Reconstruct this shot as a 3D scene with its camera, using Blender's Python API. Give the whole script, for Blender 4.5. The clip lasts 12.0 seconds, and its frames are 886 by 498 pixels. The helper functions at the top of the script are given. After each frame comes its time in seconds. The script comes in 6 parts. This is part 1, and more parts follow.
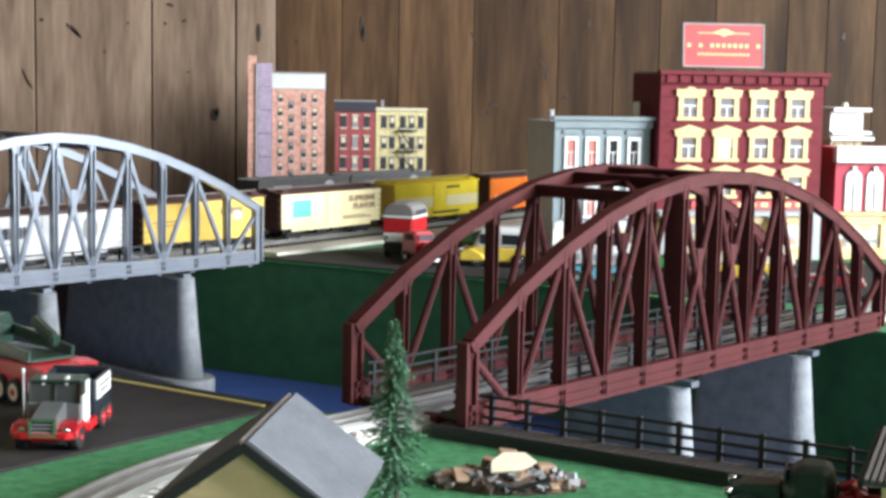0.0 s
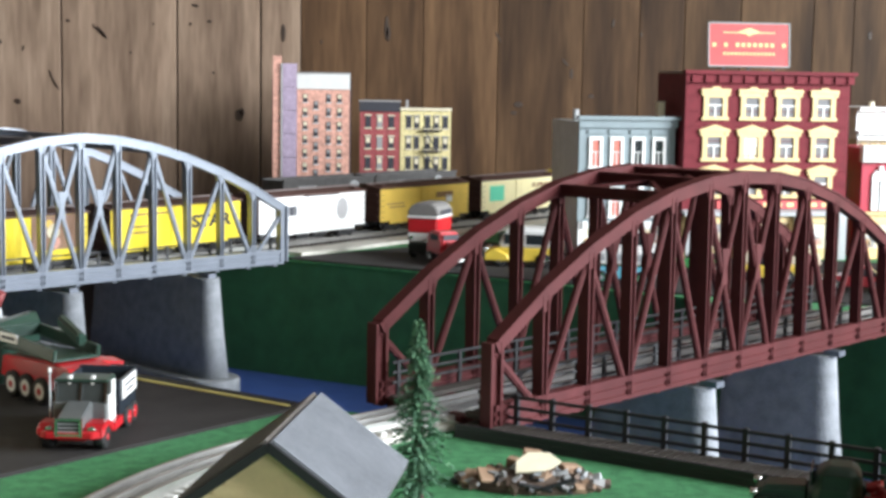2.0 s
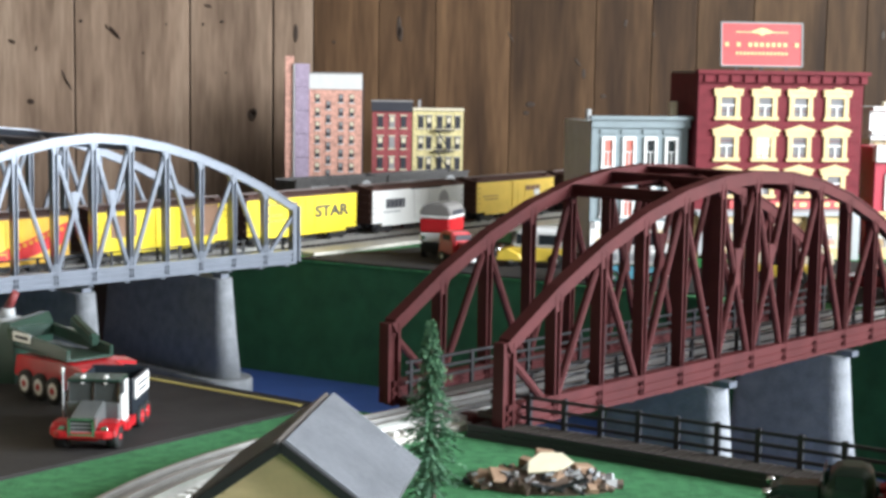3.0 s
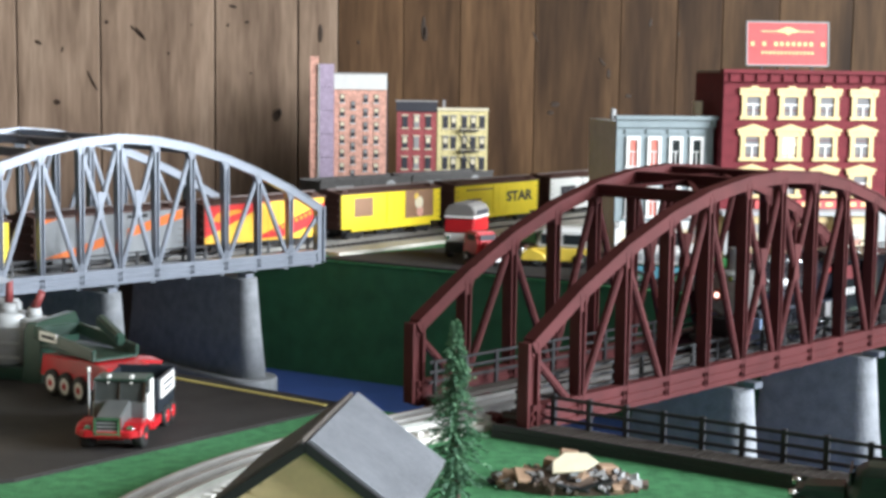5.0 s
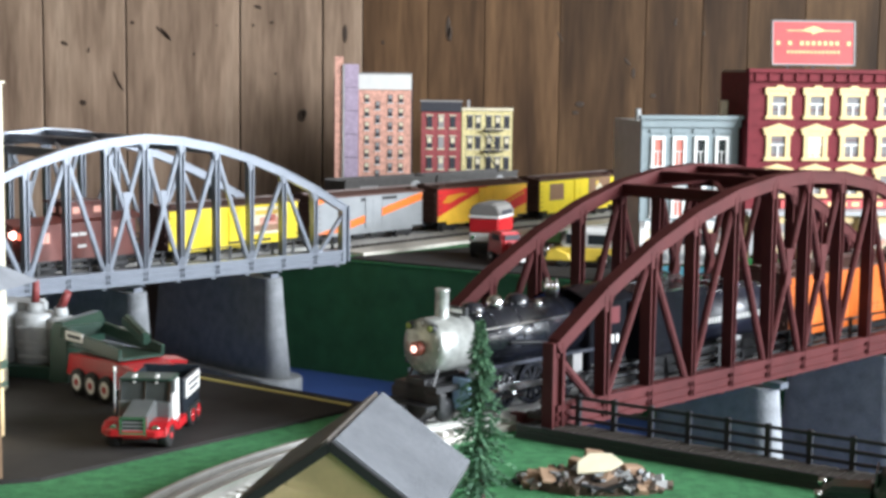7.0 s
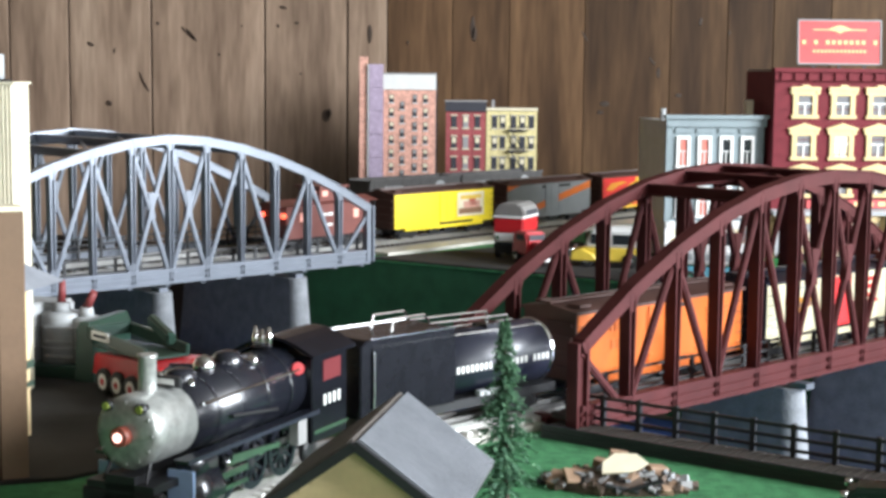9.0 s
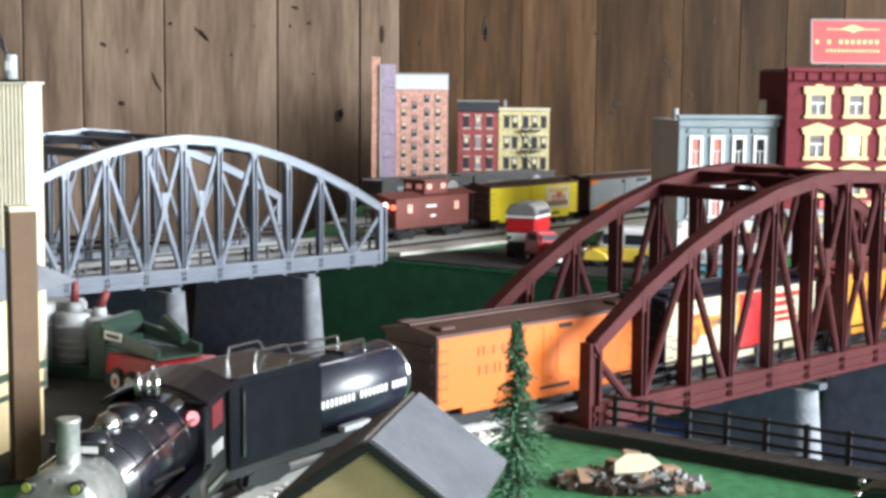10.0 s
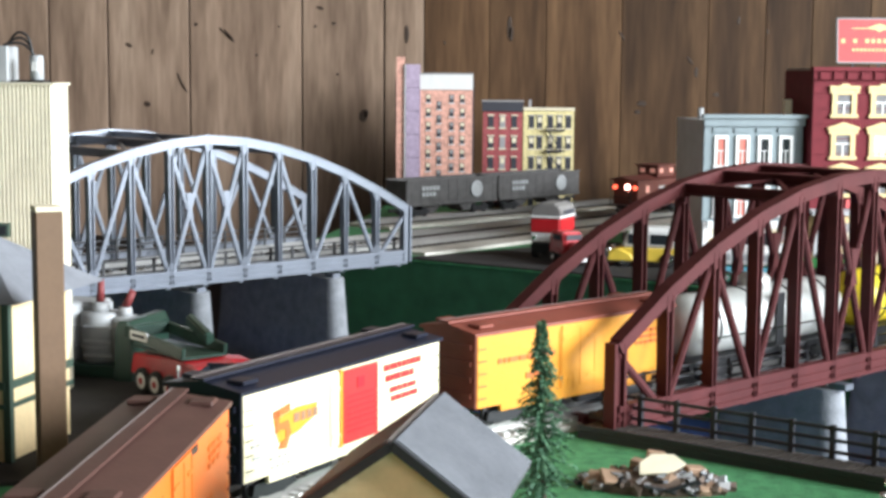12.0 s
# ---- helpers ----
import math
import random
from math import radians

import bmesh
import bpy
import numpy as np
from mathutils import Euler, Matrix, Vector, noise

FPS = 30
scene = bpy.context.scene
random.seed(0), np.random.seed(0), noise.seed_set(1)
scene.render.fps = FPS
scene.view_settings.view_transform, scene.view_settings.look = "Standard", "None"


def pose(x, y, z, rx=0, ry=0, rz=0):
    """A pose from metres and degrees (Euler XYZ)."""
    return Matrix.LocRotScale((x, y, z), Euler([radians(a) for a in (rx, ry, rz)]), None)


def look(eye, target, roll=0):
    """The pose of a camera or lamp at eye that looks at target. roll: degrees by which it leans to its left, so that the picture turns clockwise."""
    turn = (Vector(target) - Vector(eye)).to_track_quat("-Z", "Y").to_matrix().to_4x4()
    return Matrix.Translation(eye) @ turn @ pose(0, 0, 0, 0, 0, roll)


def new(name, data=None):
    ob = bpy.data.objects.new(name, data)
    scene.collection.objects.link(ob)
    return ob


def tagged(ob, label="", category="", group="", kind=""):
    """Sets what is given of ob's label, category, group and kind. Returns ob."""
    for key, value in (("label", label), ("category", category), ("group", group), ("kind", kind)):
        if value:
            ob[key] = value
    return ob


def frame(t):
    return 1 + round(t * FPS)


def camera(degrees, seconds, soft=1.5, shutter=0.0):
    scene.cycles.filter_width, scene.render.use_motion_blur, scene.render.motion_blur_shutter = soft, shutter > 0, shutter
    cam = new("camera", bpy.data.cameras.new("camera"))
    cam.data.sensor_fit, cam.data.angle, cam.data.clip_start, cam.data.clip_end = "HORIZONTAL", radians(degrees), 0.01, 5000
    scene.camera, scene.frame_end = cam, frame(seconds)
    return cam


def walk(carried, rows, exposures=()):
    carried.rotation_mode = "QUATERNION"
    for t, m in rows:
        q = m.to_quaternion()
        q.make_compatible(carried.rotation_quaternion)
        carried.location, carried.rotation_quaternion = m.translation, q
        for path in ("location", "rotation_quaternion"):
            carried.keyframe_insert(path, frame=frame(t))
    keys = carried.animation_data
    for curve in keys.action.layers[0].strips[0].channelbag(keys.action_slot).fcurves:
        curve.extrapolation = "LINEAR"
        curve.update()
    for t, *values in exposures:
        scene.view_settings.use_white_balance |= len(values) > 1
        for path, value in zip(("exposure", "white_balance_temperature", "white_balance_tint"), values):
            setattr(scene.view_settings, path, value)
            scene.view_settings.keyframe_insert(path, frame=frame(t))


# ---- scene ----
# a digital pan over a model railway, from a fixed eye; z = 0 is the felt of the layout
LENS = 2 * math.degrees(math.atan(784 / 2700))
EYE = (0, 0, 0.30)
STILL = pose(*EYE, 90 - 6.571, 0, 0) @ pose(0, 0, 0, 0, 0, 0.75)
cam = camera(LENS, 12.0, soft=3.25)
SWEEP = 0.4611  # degrees of pan a second
walk(cam, [(t / 2, STILL @ pose(0, 0, 0, 0, (t / 2 - 6) * SWEEP, 0)) for t in range(25)])

# ---- light: daylight from windows beside and behind the viewer ----
world = bpy.data.worlds.new("world")
scene.world = world
world.use_nodes = True
sky = world.node_tree.nodes.new("ShaderNodeTexSky")
sky.sky_type, sky.sun_disc, sky.sun_elevation, sky.sun_rotation = "NISHITA", False, radians(40), radians(120)
world.node_tree.links.new(sky.outputs[0], world.node_tree.nodes["Background"].inputs[0])
world.node_tree.nodes["Background"].inputs[1].default_value = 0.12
scene.view_settings.exposure = 0.5


def window_light(name, m, sx, sy, power, colour):
    lamp = bpy.data.lights.new(name, "AREA")
    lamp.shape, lamp.size, lamp.size_y, lamp.energy, lamp.color = "RECTANGLE", sx, sy, power, colour
    ob = new(name, lamp)
    ob.matrix_basis = m
    return ob


window_light("window_light", look((4.18, 0.1, 1.36), (0.0, 1.5, 0.1)), 3.3, 1.6, 560, (0.875, 0.94, 1.0))
window_light("window_light", look((2.9, -4.28, 0.85), (0.0, 2.6, 0.2)), 2.4, 1.5, 58, (0.94, 0.97, 1.0))


# ---- helpers for meshes ----
def box(bm, c, s, m=None):
    """A box with centre c and size s, turned by m."""
    vs = []
    for dx in (-0.5, 0.5):
        for dy in (-0.5, 0.5):
            for dz in (-0.5, 0.5):
                v = Vector((c[0] + dx * s[0], c[1] + dy * s[1], c[2] + dz * s[2]))
                vs.append(bm.verts.new(m @ v if m else v))
    for f in ((0, 1, 3, 2), (4, 6, 7, 5), (0, 4, 5, 1), (2, 3, 7, 6), (0, 2, 6, 4), (1, 5, 7, 3)):
        bm.faces.new([vs[i] for i in f])
    return bm


def beam(bm, a, b, w, h, up=(0, 0, 1)):
    """A bar from a to b, w wide and h high."""
    a, b = Vector(a), Vector(b)
    d = b - a
    x = d.normalized()
    y = Vector(up).cross(x)
    y = y.normalized() if y.length > 1e-6 else Vector((0, 1, 0))
    z = x.cross(y)
    m = Matrix((x, y, z)).transposed().to_4x4()
    m.translation = (a + b) / 2
    return box(bm, (0, 0, 0), (d.length, w, h), m)


def tube(bm, a, b, r1, r2=None, n=12, caps=True):
    """A round bar or cone from a to b."""
    r2 = r1 if r2 is None else r2
    a, b = Vector(a), Vector(b)
    q = (b - a).to_track_quat("Z", "Y")
    rings = []
    for p, r in ((a, r1), (b, r2)):
        rings.append([bm.verts.new(p + q @ Vector((r * math.cos(2 * math.pi * i / n), r * math.sin(2 * math.pi * i / n), 0))) for i in range(n)])
    for i in range(n):
        f = bm.faces.new((rings[0][i], rings[0][(i + 1) % n], rings[1][(i + 1) % n], rings[1][i]))
        f.smooth = n > 8
    if caps:
        bm.faces.new(rings[0][::-1])
        bm.faces.new(rings[1])
    return bm


def lathe(bm, profile, n=20, m=None):
    """A turned form: profile of (radius, z), about z."""
    rings = []
    for r, z in profile:
        ring = []
        for i in range(n):
            v = Vector((r * math.cos(2 * math.pi * i / n), r * math.sin(2 * math.pi * i / n), z))
            ring.append(bm.verts.new(m @ v if m else v))
        rings.append(ring)
    for r0, r1 in zip(rings, rings[1:]):
        for i in range(n):
            bm.faces.new((r0[i], r0[(i + 1) % n], r1[(i + 1) % n], r1[i])).smooth = True
    bm.faces.new(rings[0][::-1])
    bm.faces.new(rings[-1])
    return bm


def prism(bm, outline, a, b, axis="y", m=None):
    """A flat outline of (u, v) drawn out from a to b along an axis."""
    def at(u, v, w):
        p = Vector({"y": (u, w, v), "x": (w, u, v), "z": (u, v, w)}[axis])
        return m @ p if m else p
    lo = [bm.verts.new(at(u, v, a)) for u, v in outline]
    hi = [bm.verts.new(at(u, v, b)) for u, v in outline]
    n = len(outline)
    bm.faces.new(lo)
    bm.faces.new(hi[::-1])
    for i in range(n):
        bm.faces.new((lo[i], hi[i], hi[(i + 1) % n], lo[(i + 1) % n]))
    return bm


def part(name, bm, material, parent=None, label="", bevel=0.0):
    """Links a bmesh as one mesh object, under a thing or a part."""
    bmesh.ops.recalc_face_normals(bm, faces=bm.faces)
    if bevel:
        bmesh.ops.bevel(bm, geom=[e for e in bm.edges if e.is_manifold and e.calc_face_angle(0) > 0.6], offset=bevel, segments=3 if bevel >= 0.002 else 1, affect="EDGES")
    me = bpy.data.meshes.new(name)
    bm.to_mesh(me)
    bm.free()
    me.materials.append(material)
    ob = new(name, me)
    ob.parent = parent
    if label:
        ob["label"] = label
    return ob


def BM():
    return bmesh.new()


def boxpart(name, c, s, material, parent, label="", bevel=0.0, m=None):
    return part(name, box(BM(), c, s, m), material, parent, label, bevel)


def thing(name, m, label, category, group="", kind=""):
    ob = new(name)
    ob.empty_display_size = 0.02
    ob.matrix_basis = m
    return tagged(ob, label, category, group, kind)


def writing(body, size, material, parent, m, label="", width=None):
    """Letters in the built-in font as a thin mesh, centred on m's origin, in its x-y plane."""
    cu = bpy.data.curves.new("lettering", "FONT")
    cu.body, cu.size, cu.extrude, cu.align_x, cu.align_y = body, size, 0.0002, "CENTER", "CENTER"
    cu.offset = size * 0.035
    tmp = bpy.data.objects.new("lettering", cu)
    scene.collection.objects.link(tmp)
    me = bpy.data.meshes.new_from_object(tmp.evaluated_get(bpy.context.evaluated_depsgraph_get()))
    bpy.data.objects.remove(tmp)
    if width:
        xs = [v.co.x for v in me.vertices]
        k = width / (max(xs) - min(xs))
        for v in me.vertices:
            v.co.x *= k
    me.materials.clear()
    me.materials.append(material)
    ob = new("lettering", me)
    ob.parent, ob.matrix_basis = parent, m
    if label:
        ob["label"] = label
    return ob


# ---- materials ----
def mat(name, colour, rough=0.6, metal=0.0, vary=0.12, scale=40.0, bump=0.15, fine=220.0, second=None, grime=0.0, emit=0.0, random=0.0, coat=0.0, spec=0.5):
    """A painted or plain surface with two scales of variation and fine relief."""
    ma = bpy.data.materials.new(name)
    ma.use_nodes = True
    nt = ma.node_tree
    N, L = nt.nodes, nt.links
    b = N["Principled BSDF"]
    tc = N.new("ShaderNodeTexCoord")
    n1 = N.new("ShaderNodeTexNoise")
    n1.inputs["Scale"].default_value, n1.inputs["Detail"].default_value = scale, 6
    n2 = N.new("ShaderNodeTexNoise")
    n2.inputs["Scale"].default_value, n2.inputs["Detail"].default_value = fine, 4
    L.new(tc.outputs["Object"], n1.inputs["Vector"])
    L.new(tc.outputs["Object"], n2.inputs["Vector"])
    mix = N.new("ShaderNodeMix")
    mix.data_type = "RGBA"
    k = 1 - vary
    lo = tuple(c * k for c in colour) if second is None else second
    mix.inputs["A"].default_value, mix.inputs["B"].default_value = (*lo, 1), (*[min(1, c * (1 + vary * 0.6)) for c in colour], 1)
    add = N.new("ShaderNodeMath")
    add.operation = "ADD"
    half = N.new("ShaderNodeMath")
    half.operation, half.inputs[1].default_value = "MULTIPLY", 0.5
    L.new(n2.outputs["Fac"], half.inputs[0])
    L.new(n1.outputs["Fac"], add.inputs[0])
    L.new(half.outputs[0], add.inputs[1])
    ramp = N.new("ShaderNodeMapRange")
    ramp.inputs["From Min"].default_value, ramp.inputs["From Max"].default_value = 0.5, 1.0
    L.new(add.outputs[0], ramp.inputs["Value"])
    L.new(ramp.outputs[0], mix.inputs["Factor"])
    out = mix.outputs["Result"]
    if random:
        info = N.new("ShaderNodeObjectInfo")
        hsv = N.new("ShaderNodeHueSaturation")
        mr = N.new("ShaderNodeMapRange")
        mr.inputs["To Min"].default_value, mr.inputs["To Max"].default_value = 1 - random, 1 + random
        L.new(info.outputs["Random"], mr.inputs["Value"])
        L.new(mr.outputs[0], hsv.inputs["Value"])
        L.new(out, hsv.inputs["Color"])
        out = hsv.outputs["Color"]
    L.new(out, b.inputs["Base Color"])
    b.inputs["Roughness"].default_value, b.inputs["Metallic"].default_value = rough, metal
    b.inputs["Coat Weight"].default_value, b.inputs["Specular IOR Level"].default_value = coat, spec
    bp = N.new("ShaderNodeBump")
    bp.inputs["Strength"].default_value, bp.inputs["Distance"].default_value = bump, 0.001
    L.new(n2.outputs["Fac"], bp.inputs["Height"])
    L.new(bp.outputs[0], b.inputs["Normal"])
    if emit:
        b.inputs["Emission Color"].default_value, b.inputs["Emission Strength"].default_value = (*colour, 1), emit
    return ma


def wood_panel(name, dark, mid_, light):
    """Dark-stained knotty boards: grain stretched along z, broad light and dark bands."""
    ma = mat(name, (0.2, 0.13, 0.085), 0.62, bump=0.1)
    ma.node_tree.nodes["Principled BSDF"].inputs["Specular IOR Level"].default_value = 0.2
    N, L = ma.node_tree.nodes, ma.node_tree.links
    b = N["Principled BSDF"]
    tc = N.new("ShaderNodeTexCoord")
    info = N.new("ShaderNodeObjectInfo")
    mp = N.new("ShaderNodeMapping")
    mp.inputs["Scale"].default_value = (9, 9, 1.0)
    comb = N.new("ShaderNodeVectorMath")
    comb.operation = "ADD"
    mul = N.new("ShaderNodeMath")
    mul.operation, mul.inputs[1].default_value = "MULTIPLY", 37.0
    L.new(info.outputs["Random"], mul.inputs[0])
    L.new(tc.outputs["Object"], comb.inputs[0])
    L.new(mul.outputs[0], comb.inputs[1])
    L.new(comb.outputs[0], mp.inputs["Vector"])
    broad = N.new("ShaderNodeTexNoise")
    broad.inputs["Scale"].default_value, broad.inputs["Detail"].default_value, broad.inputs["Distortion"].default_value = 1.1, 3, 0.8
    grain = N.new("ShaderNodeTexNoise")
    grain.inputs["Scale"].default_value, grain.inputs["Detail"].default_value = 11, 8
    L.new(mp.outputs[0], broad.inputs["Vector"])
    L.new(mp.outputs[0], grain.inputs["Vector"])
    r1 = N.new("ShaderNodeValToRGB")
    r1.color_ramp.elements[0].position, r1.color_ramp.elements[0].color = 0.28, (*dark, 1)
    r1.color_ramp.elements[1].position, r1.color_ramp.elements[1].color = 0.72, (*light, 1)
    mid = r1.color_ramp.elements.new(0.5)
    mid.color = (*mid_, 1)
    L.new(broad.outputs["Fac"], r1.inputs["Fac"])
    mx = N.new("ShaderNodeMix")
    mx.data_type, mx.blend_type = "RGBA", "MULTIPLY"
    mx.inputs["Factor"].default_value = 0.58
    r2 = N.new("ShaderNodeValToRGB")
    r2.color_ramp.elements[0].position, r2.color_ramp.elements[0].color = 0.28, (0.48, 0.45, 0.42, 1)
    r2.color_ramp.elements[1].position, r2.color_ramp.elements[1].color = 0.66, (1.1, 1.09, 1.08, 1)
    L.new(grain.outputs["Fac"], r2.inputs["Fac"])
    L.new(r1.outputs[0], mx.inputs["A"])
    L.new(r2.outputs[0], mx.inputs["B"])
    hsv = N.new("ShaderNodeHueSaturation")
    mr = N.new("ShaderNodeMapRange")
    mr.inputs["To Min"].default_value, mr.inputs["To Max"].default_value = 0.86, 1.14
    L.new(info.outputs["Random"], mr.inputs["Value"])
    L.new(mr.outputs[0], hsv.inputs["Value"])
    L.new(mx.outputs["Result"], hsv.inputs["Color"])
    L.new(hsv.outputs[0], b.inputs["Base Color"])
    return ma


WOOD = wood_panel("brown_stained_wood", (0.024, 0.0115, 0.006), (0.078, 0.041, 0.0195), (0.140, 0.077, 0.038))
# the same boards, lightened in colour for window sheen on the varnish
SHEENWOOD = wood_panel("sheen_lightened_wood", (0.115, 0.074, 0.051), (0.265, 0.183, 0.130), (0.37, 0.268, 0.195))
KNOT = mat("dark_knot", (0.038, 0.022, 0.014), 0.5)
GROOVE = mat("dark_groove", (0.02, 0.013, 0.01), 0.9)
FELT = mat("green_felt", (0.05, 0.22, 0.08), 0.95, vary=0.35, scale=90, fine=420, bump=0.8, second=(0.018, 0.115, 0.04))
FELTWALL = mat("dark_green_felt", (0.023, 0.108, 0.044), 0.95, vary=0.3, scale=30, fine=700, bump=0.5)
WATER = mat("painted_blue_water", (0.045, 0.09, 0.30), 0.45, vary=0.2, scale=20)
ASPHALT = mat("charcoal_paper", (0.032, 0.029, 0.028), 0.95, spec=0.2, vary=0.25, scale=25, fine=500, bump=0.4)
YELLOWLINE = mat("yellow_line", (0.62, 0.52, 0.16), 0.7)
PLASTER = mat("low_bounce_ceiling", (0.24, 0.21, 0.18), 0.8, scale=6)
MAROON = mat("maroon_plastic", (0.074, 0.0165, 0.0168), 0.55, spec=0.18, vary=0.25, scale=30, fine=400)
SILVER = mat("silver_plastic", (0.235, 0.255, 0.295), 0.30, metal=0.6, vary=0.12, scale=25)
CONCRETE = mat("grey_concrete", (0.23, 0.24, 0.255), 0.85, vary=0.25, scale=60, bump=0.9, fine=350)
BLACK = mat("black_plastic", (0.014, 0.014, 0.016), 0.45)
ROADBED = mat("light_grey_roadbed", (0.58, 0.55, 0.49), 0.8, vary=0.2, scale=40)
RAIL = mat("steel_rail", (0.55, 0.54, 0.52), 0.35, metal=0.9)
TIE = mat("dark_brown_tie", (0.055, 0.045, 0.038), 0.8)
GREYTIE = mat("pale_grey_tie", (0.58, 0.57, 0.54), 0.8)
# ---- the room ----
WALL_Y = 3.62


KNOTS = [(-0.688, 0.383, 0.0096, 0.0448, 40), (-0.706, 0.396, 0.0064, 0.0171, 30), (-0.928, 0.359, 0.0235, 0.0096, -25), (-0.871, 0.344, 0.0053, 0.0171, -10), (-0.798, 0.263, 0.0064, 0.0427, 32), (-0.886, 0.22, 0.0213, 0.0149, -10), (-0.767, 0.409, 0.0128, 0.0096, 0), (-0.024, 0.405, 0.0139, 0.064, 0), (0.399, 0.332, 0.0064, 0.0277, 40), (-0.266, 0.389, 0.0149, 0.0491, 0), (-0.176, 0.37, 0.0075, 0.0107, 0), (-0.429, 0.294, 0.0085, 0.0064, 0), (-0.805, 0.276, 0.0064, 0.0491, 22), (-0.689, 0.381, 0.0096, 0.0405, 48), (-0.471, 0.449, 0.0235, 0.0085, -15)]
KNOTS += [(-0.438, 0.413, 0.0128, 0.0085, 0), (-0.368, 0.196, 0.0256, 0.032, 0), (0.289, 0.231, 0.0277, 0.0149, 0), (0.239, 0.389, 0.0064, 0.032, 30), (0.414, 0.305, 0.0107, 0.0277, 0), (0.577, 0.4, 0.0075, 0.0128, 0), (0.462, 0.253, 0.0171, 0.0107, 0), (0.51, 0.425, 0.0085, 0.0213, -10), (-0.02, 0.392, 0.0149, 0.0427, 0), (-0.482, 0.406, 0.0075, 0.0096, 0), (-0.622, 0.338, 0.0075, 0.0075, 0), (-0.568, 0.405, 0.0064, 0.0064, 0), (-0.362, 0.202, 0.0171, 0.0235, 0), (0.279, 0.211, 0.0192, 0.0107, 0), (1.122, 0.407, 0.0107, 0.0235, 0)]


def structure(name, bm, material, label, category):
    return tagged(part(name, bm, material), label, category, kind="structure")


def room():
    back = structure("wall_north", box(BM(), (0, WALL_Y + 0.06, 0.7), (9.0, 0.08, 3.3)), GROOVE, "dark backing of a knotty wood-panelled wall", "wall")
    rng = random.Random(5)
    # boards, their edges as the panelling shows them
    edges = [-1.262, -1.121, -0.979, -0.783, -0.514, -0.319, -0.224, -0.071, 0.062, 0.239, 0.44, 0.573, 0.68, 0.813, 0.986, 1.082, 1.199, 1.345]
    while edges[0] > -4.3:
        edges.insert(0, edges[0] - rng.choice((0.13, 0.17, 0.2)))
    while edges[-1] < 4.3:
        edges.append(edges[-1] + rng.choice((0.13, 0.17, 0.2)))
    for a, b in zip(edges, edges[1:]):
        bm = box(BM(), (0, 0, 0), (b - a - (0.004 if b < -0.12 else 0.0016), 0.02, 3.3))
        # boards on the left get the lighter wood in place of sheen
        ob = part("board", bm, SHEENWOOD if b < -0.12 else WOOD, back, bevel=0.0015 if b < -0.12 else 0.0006)
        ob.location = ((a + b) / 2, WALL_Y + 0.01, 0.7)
    # knots and dark checks in the boards
    for x, z, w, h, lean in KNOTS:
        bm = lathe(BM(), [(0.5, -0.5), (0.42, 0.5)], 12, Matrix.Diagonal((w * 0.8, h * 0.9, 0.0012, 1)))
        ob = part("knot", bm, KNOT, back)
        ob.matrix_basis = pose(x, WALL_Y - 0.0006, z, 90, 0, 0) @ pose(0, 0, 0, 0, 0, lean)
    # unseen walls and ceiling, added in dark colours to hold back bounced light
    structure("wall_west", box(BM(), (-3.25, -0.3, 0.7), (0.1, 8.0, 3.3)), WOOD, "unseen knotty brown wood-panelled room wall, dark to limit bounced light", "wall")
    bm = BM()
    box(bm, (4.25, -2.95, 0.7), (0.1, 2.7, 3.3))
    box(bm, (4.25, 2.75, 0.7), (0.1, 1.9, 3.3))
    box(bm, (4.25, 0.1, -0.225), (0.1, 3.4, 1.45))
    box(bm, (4.25, 0.1, 2.30), (0.1, 3.4, 0.10))
    structure("wall_east", bm, WOOD, "unseen knotty brown wall with a window opening, dark to limit bounced light", "wall")
    bm = BM()
    box(bm, (-0.8, -4.35, 0.7), (5.0, 0.1, 3.3))
    box(bm, (4.22, -4.35, 0.7), (0.16, 0.1, 3.3))
    box(bm, (2.92, -4.35, -0.475), (2.44, 0.1, 0.95))
    box(bm, (2.92, -4.35, 2.0), (2.44, 0.1, 0.7))
    structure("wall_south", bm, WOOD, "unseen knotty brown wall with a window opening, dark to limit bounced light", "wall")
    structure("ceiling", box(BM(), (0.5, -0.3, 2.4), (7.8, 8.2, 0.1)), PLASTER, "unseen brown-grey ceiling, dark to limit bounced light", "ceiling")
    structure("floor", box(BM(), (0.5, -0.3, -1.0), (7.8, 8.2, 0.1)), mat("brown_floor", (0.16, 0.12, 0.09), 0.7), "plain brown room floor", "floor")


room()

# ---- the table: two banks of felt and a river between them ----
WATER_Z = -0.19
NEAR_BANK = [(-2.6, 3.30), (-0.67, 1.815), (-0.262, 1.495), (-0.09, 1.362), (0.055, 1.285), (0.285, 1.118), (0.6, 0.90), (1.6, 0.2), (3.1, 0.0)]
FAR_BANK = [(-0.40, 2.578), (-0.178, 2.44), (0.19, 2.215), (0.40, 2.07), (0.56, 1.86), (0.80, 1.62), (1.7, 1.0), (3.1, 0.9)]


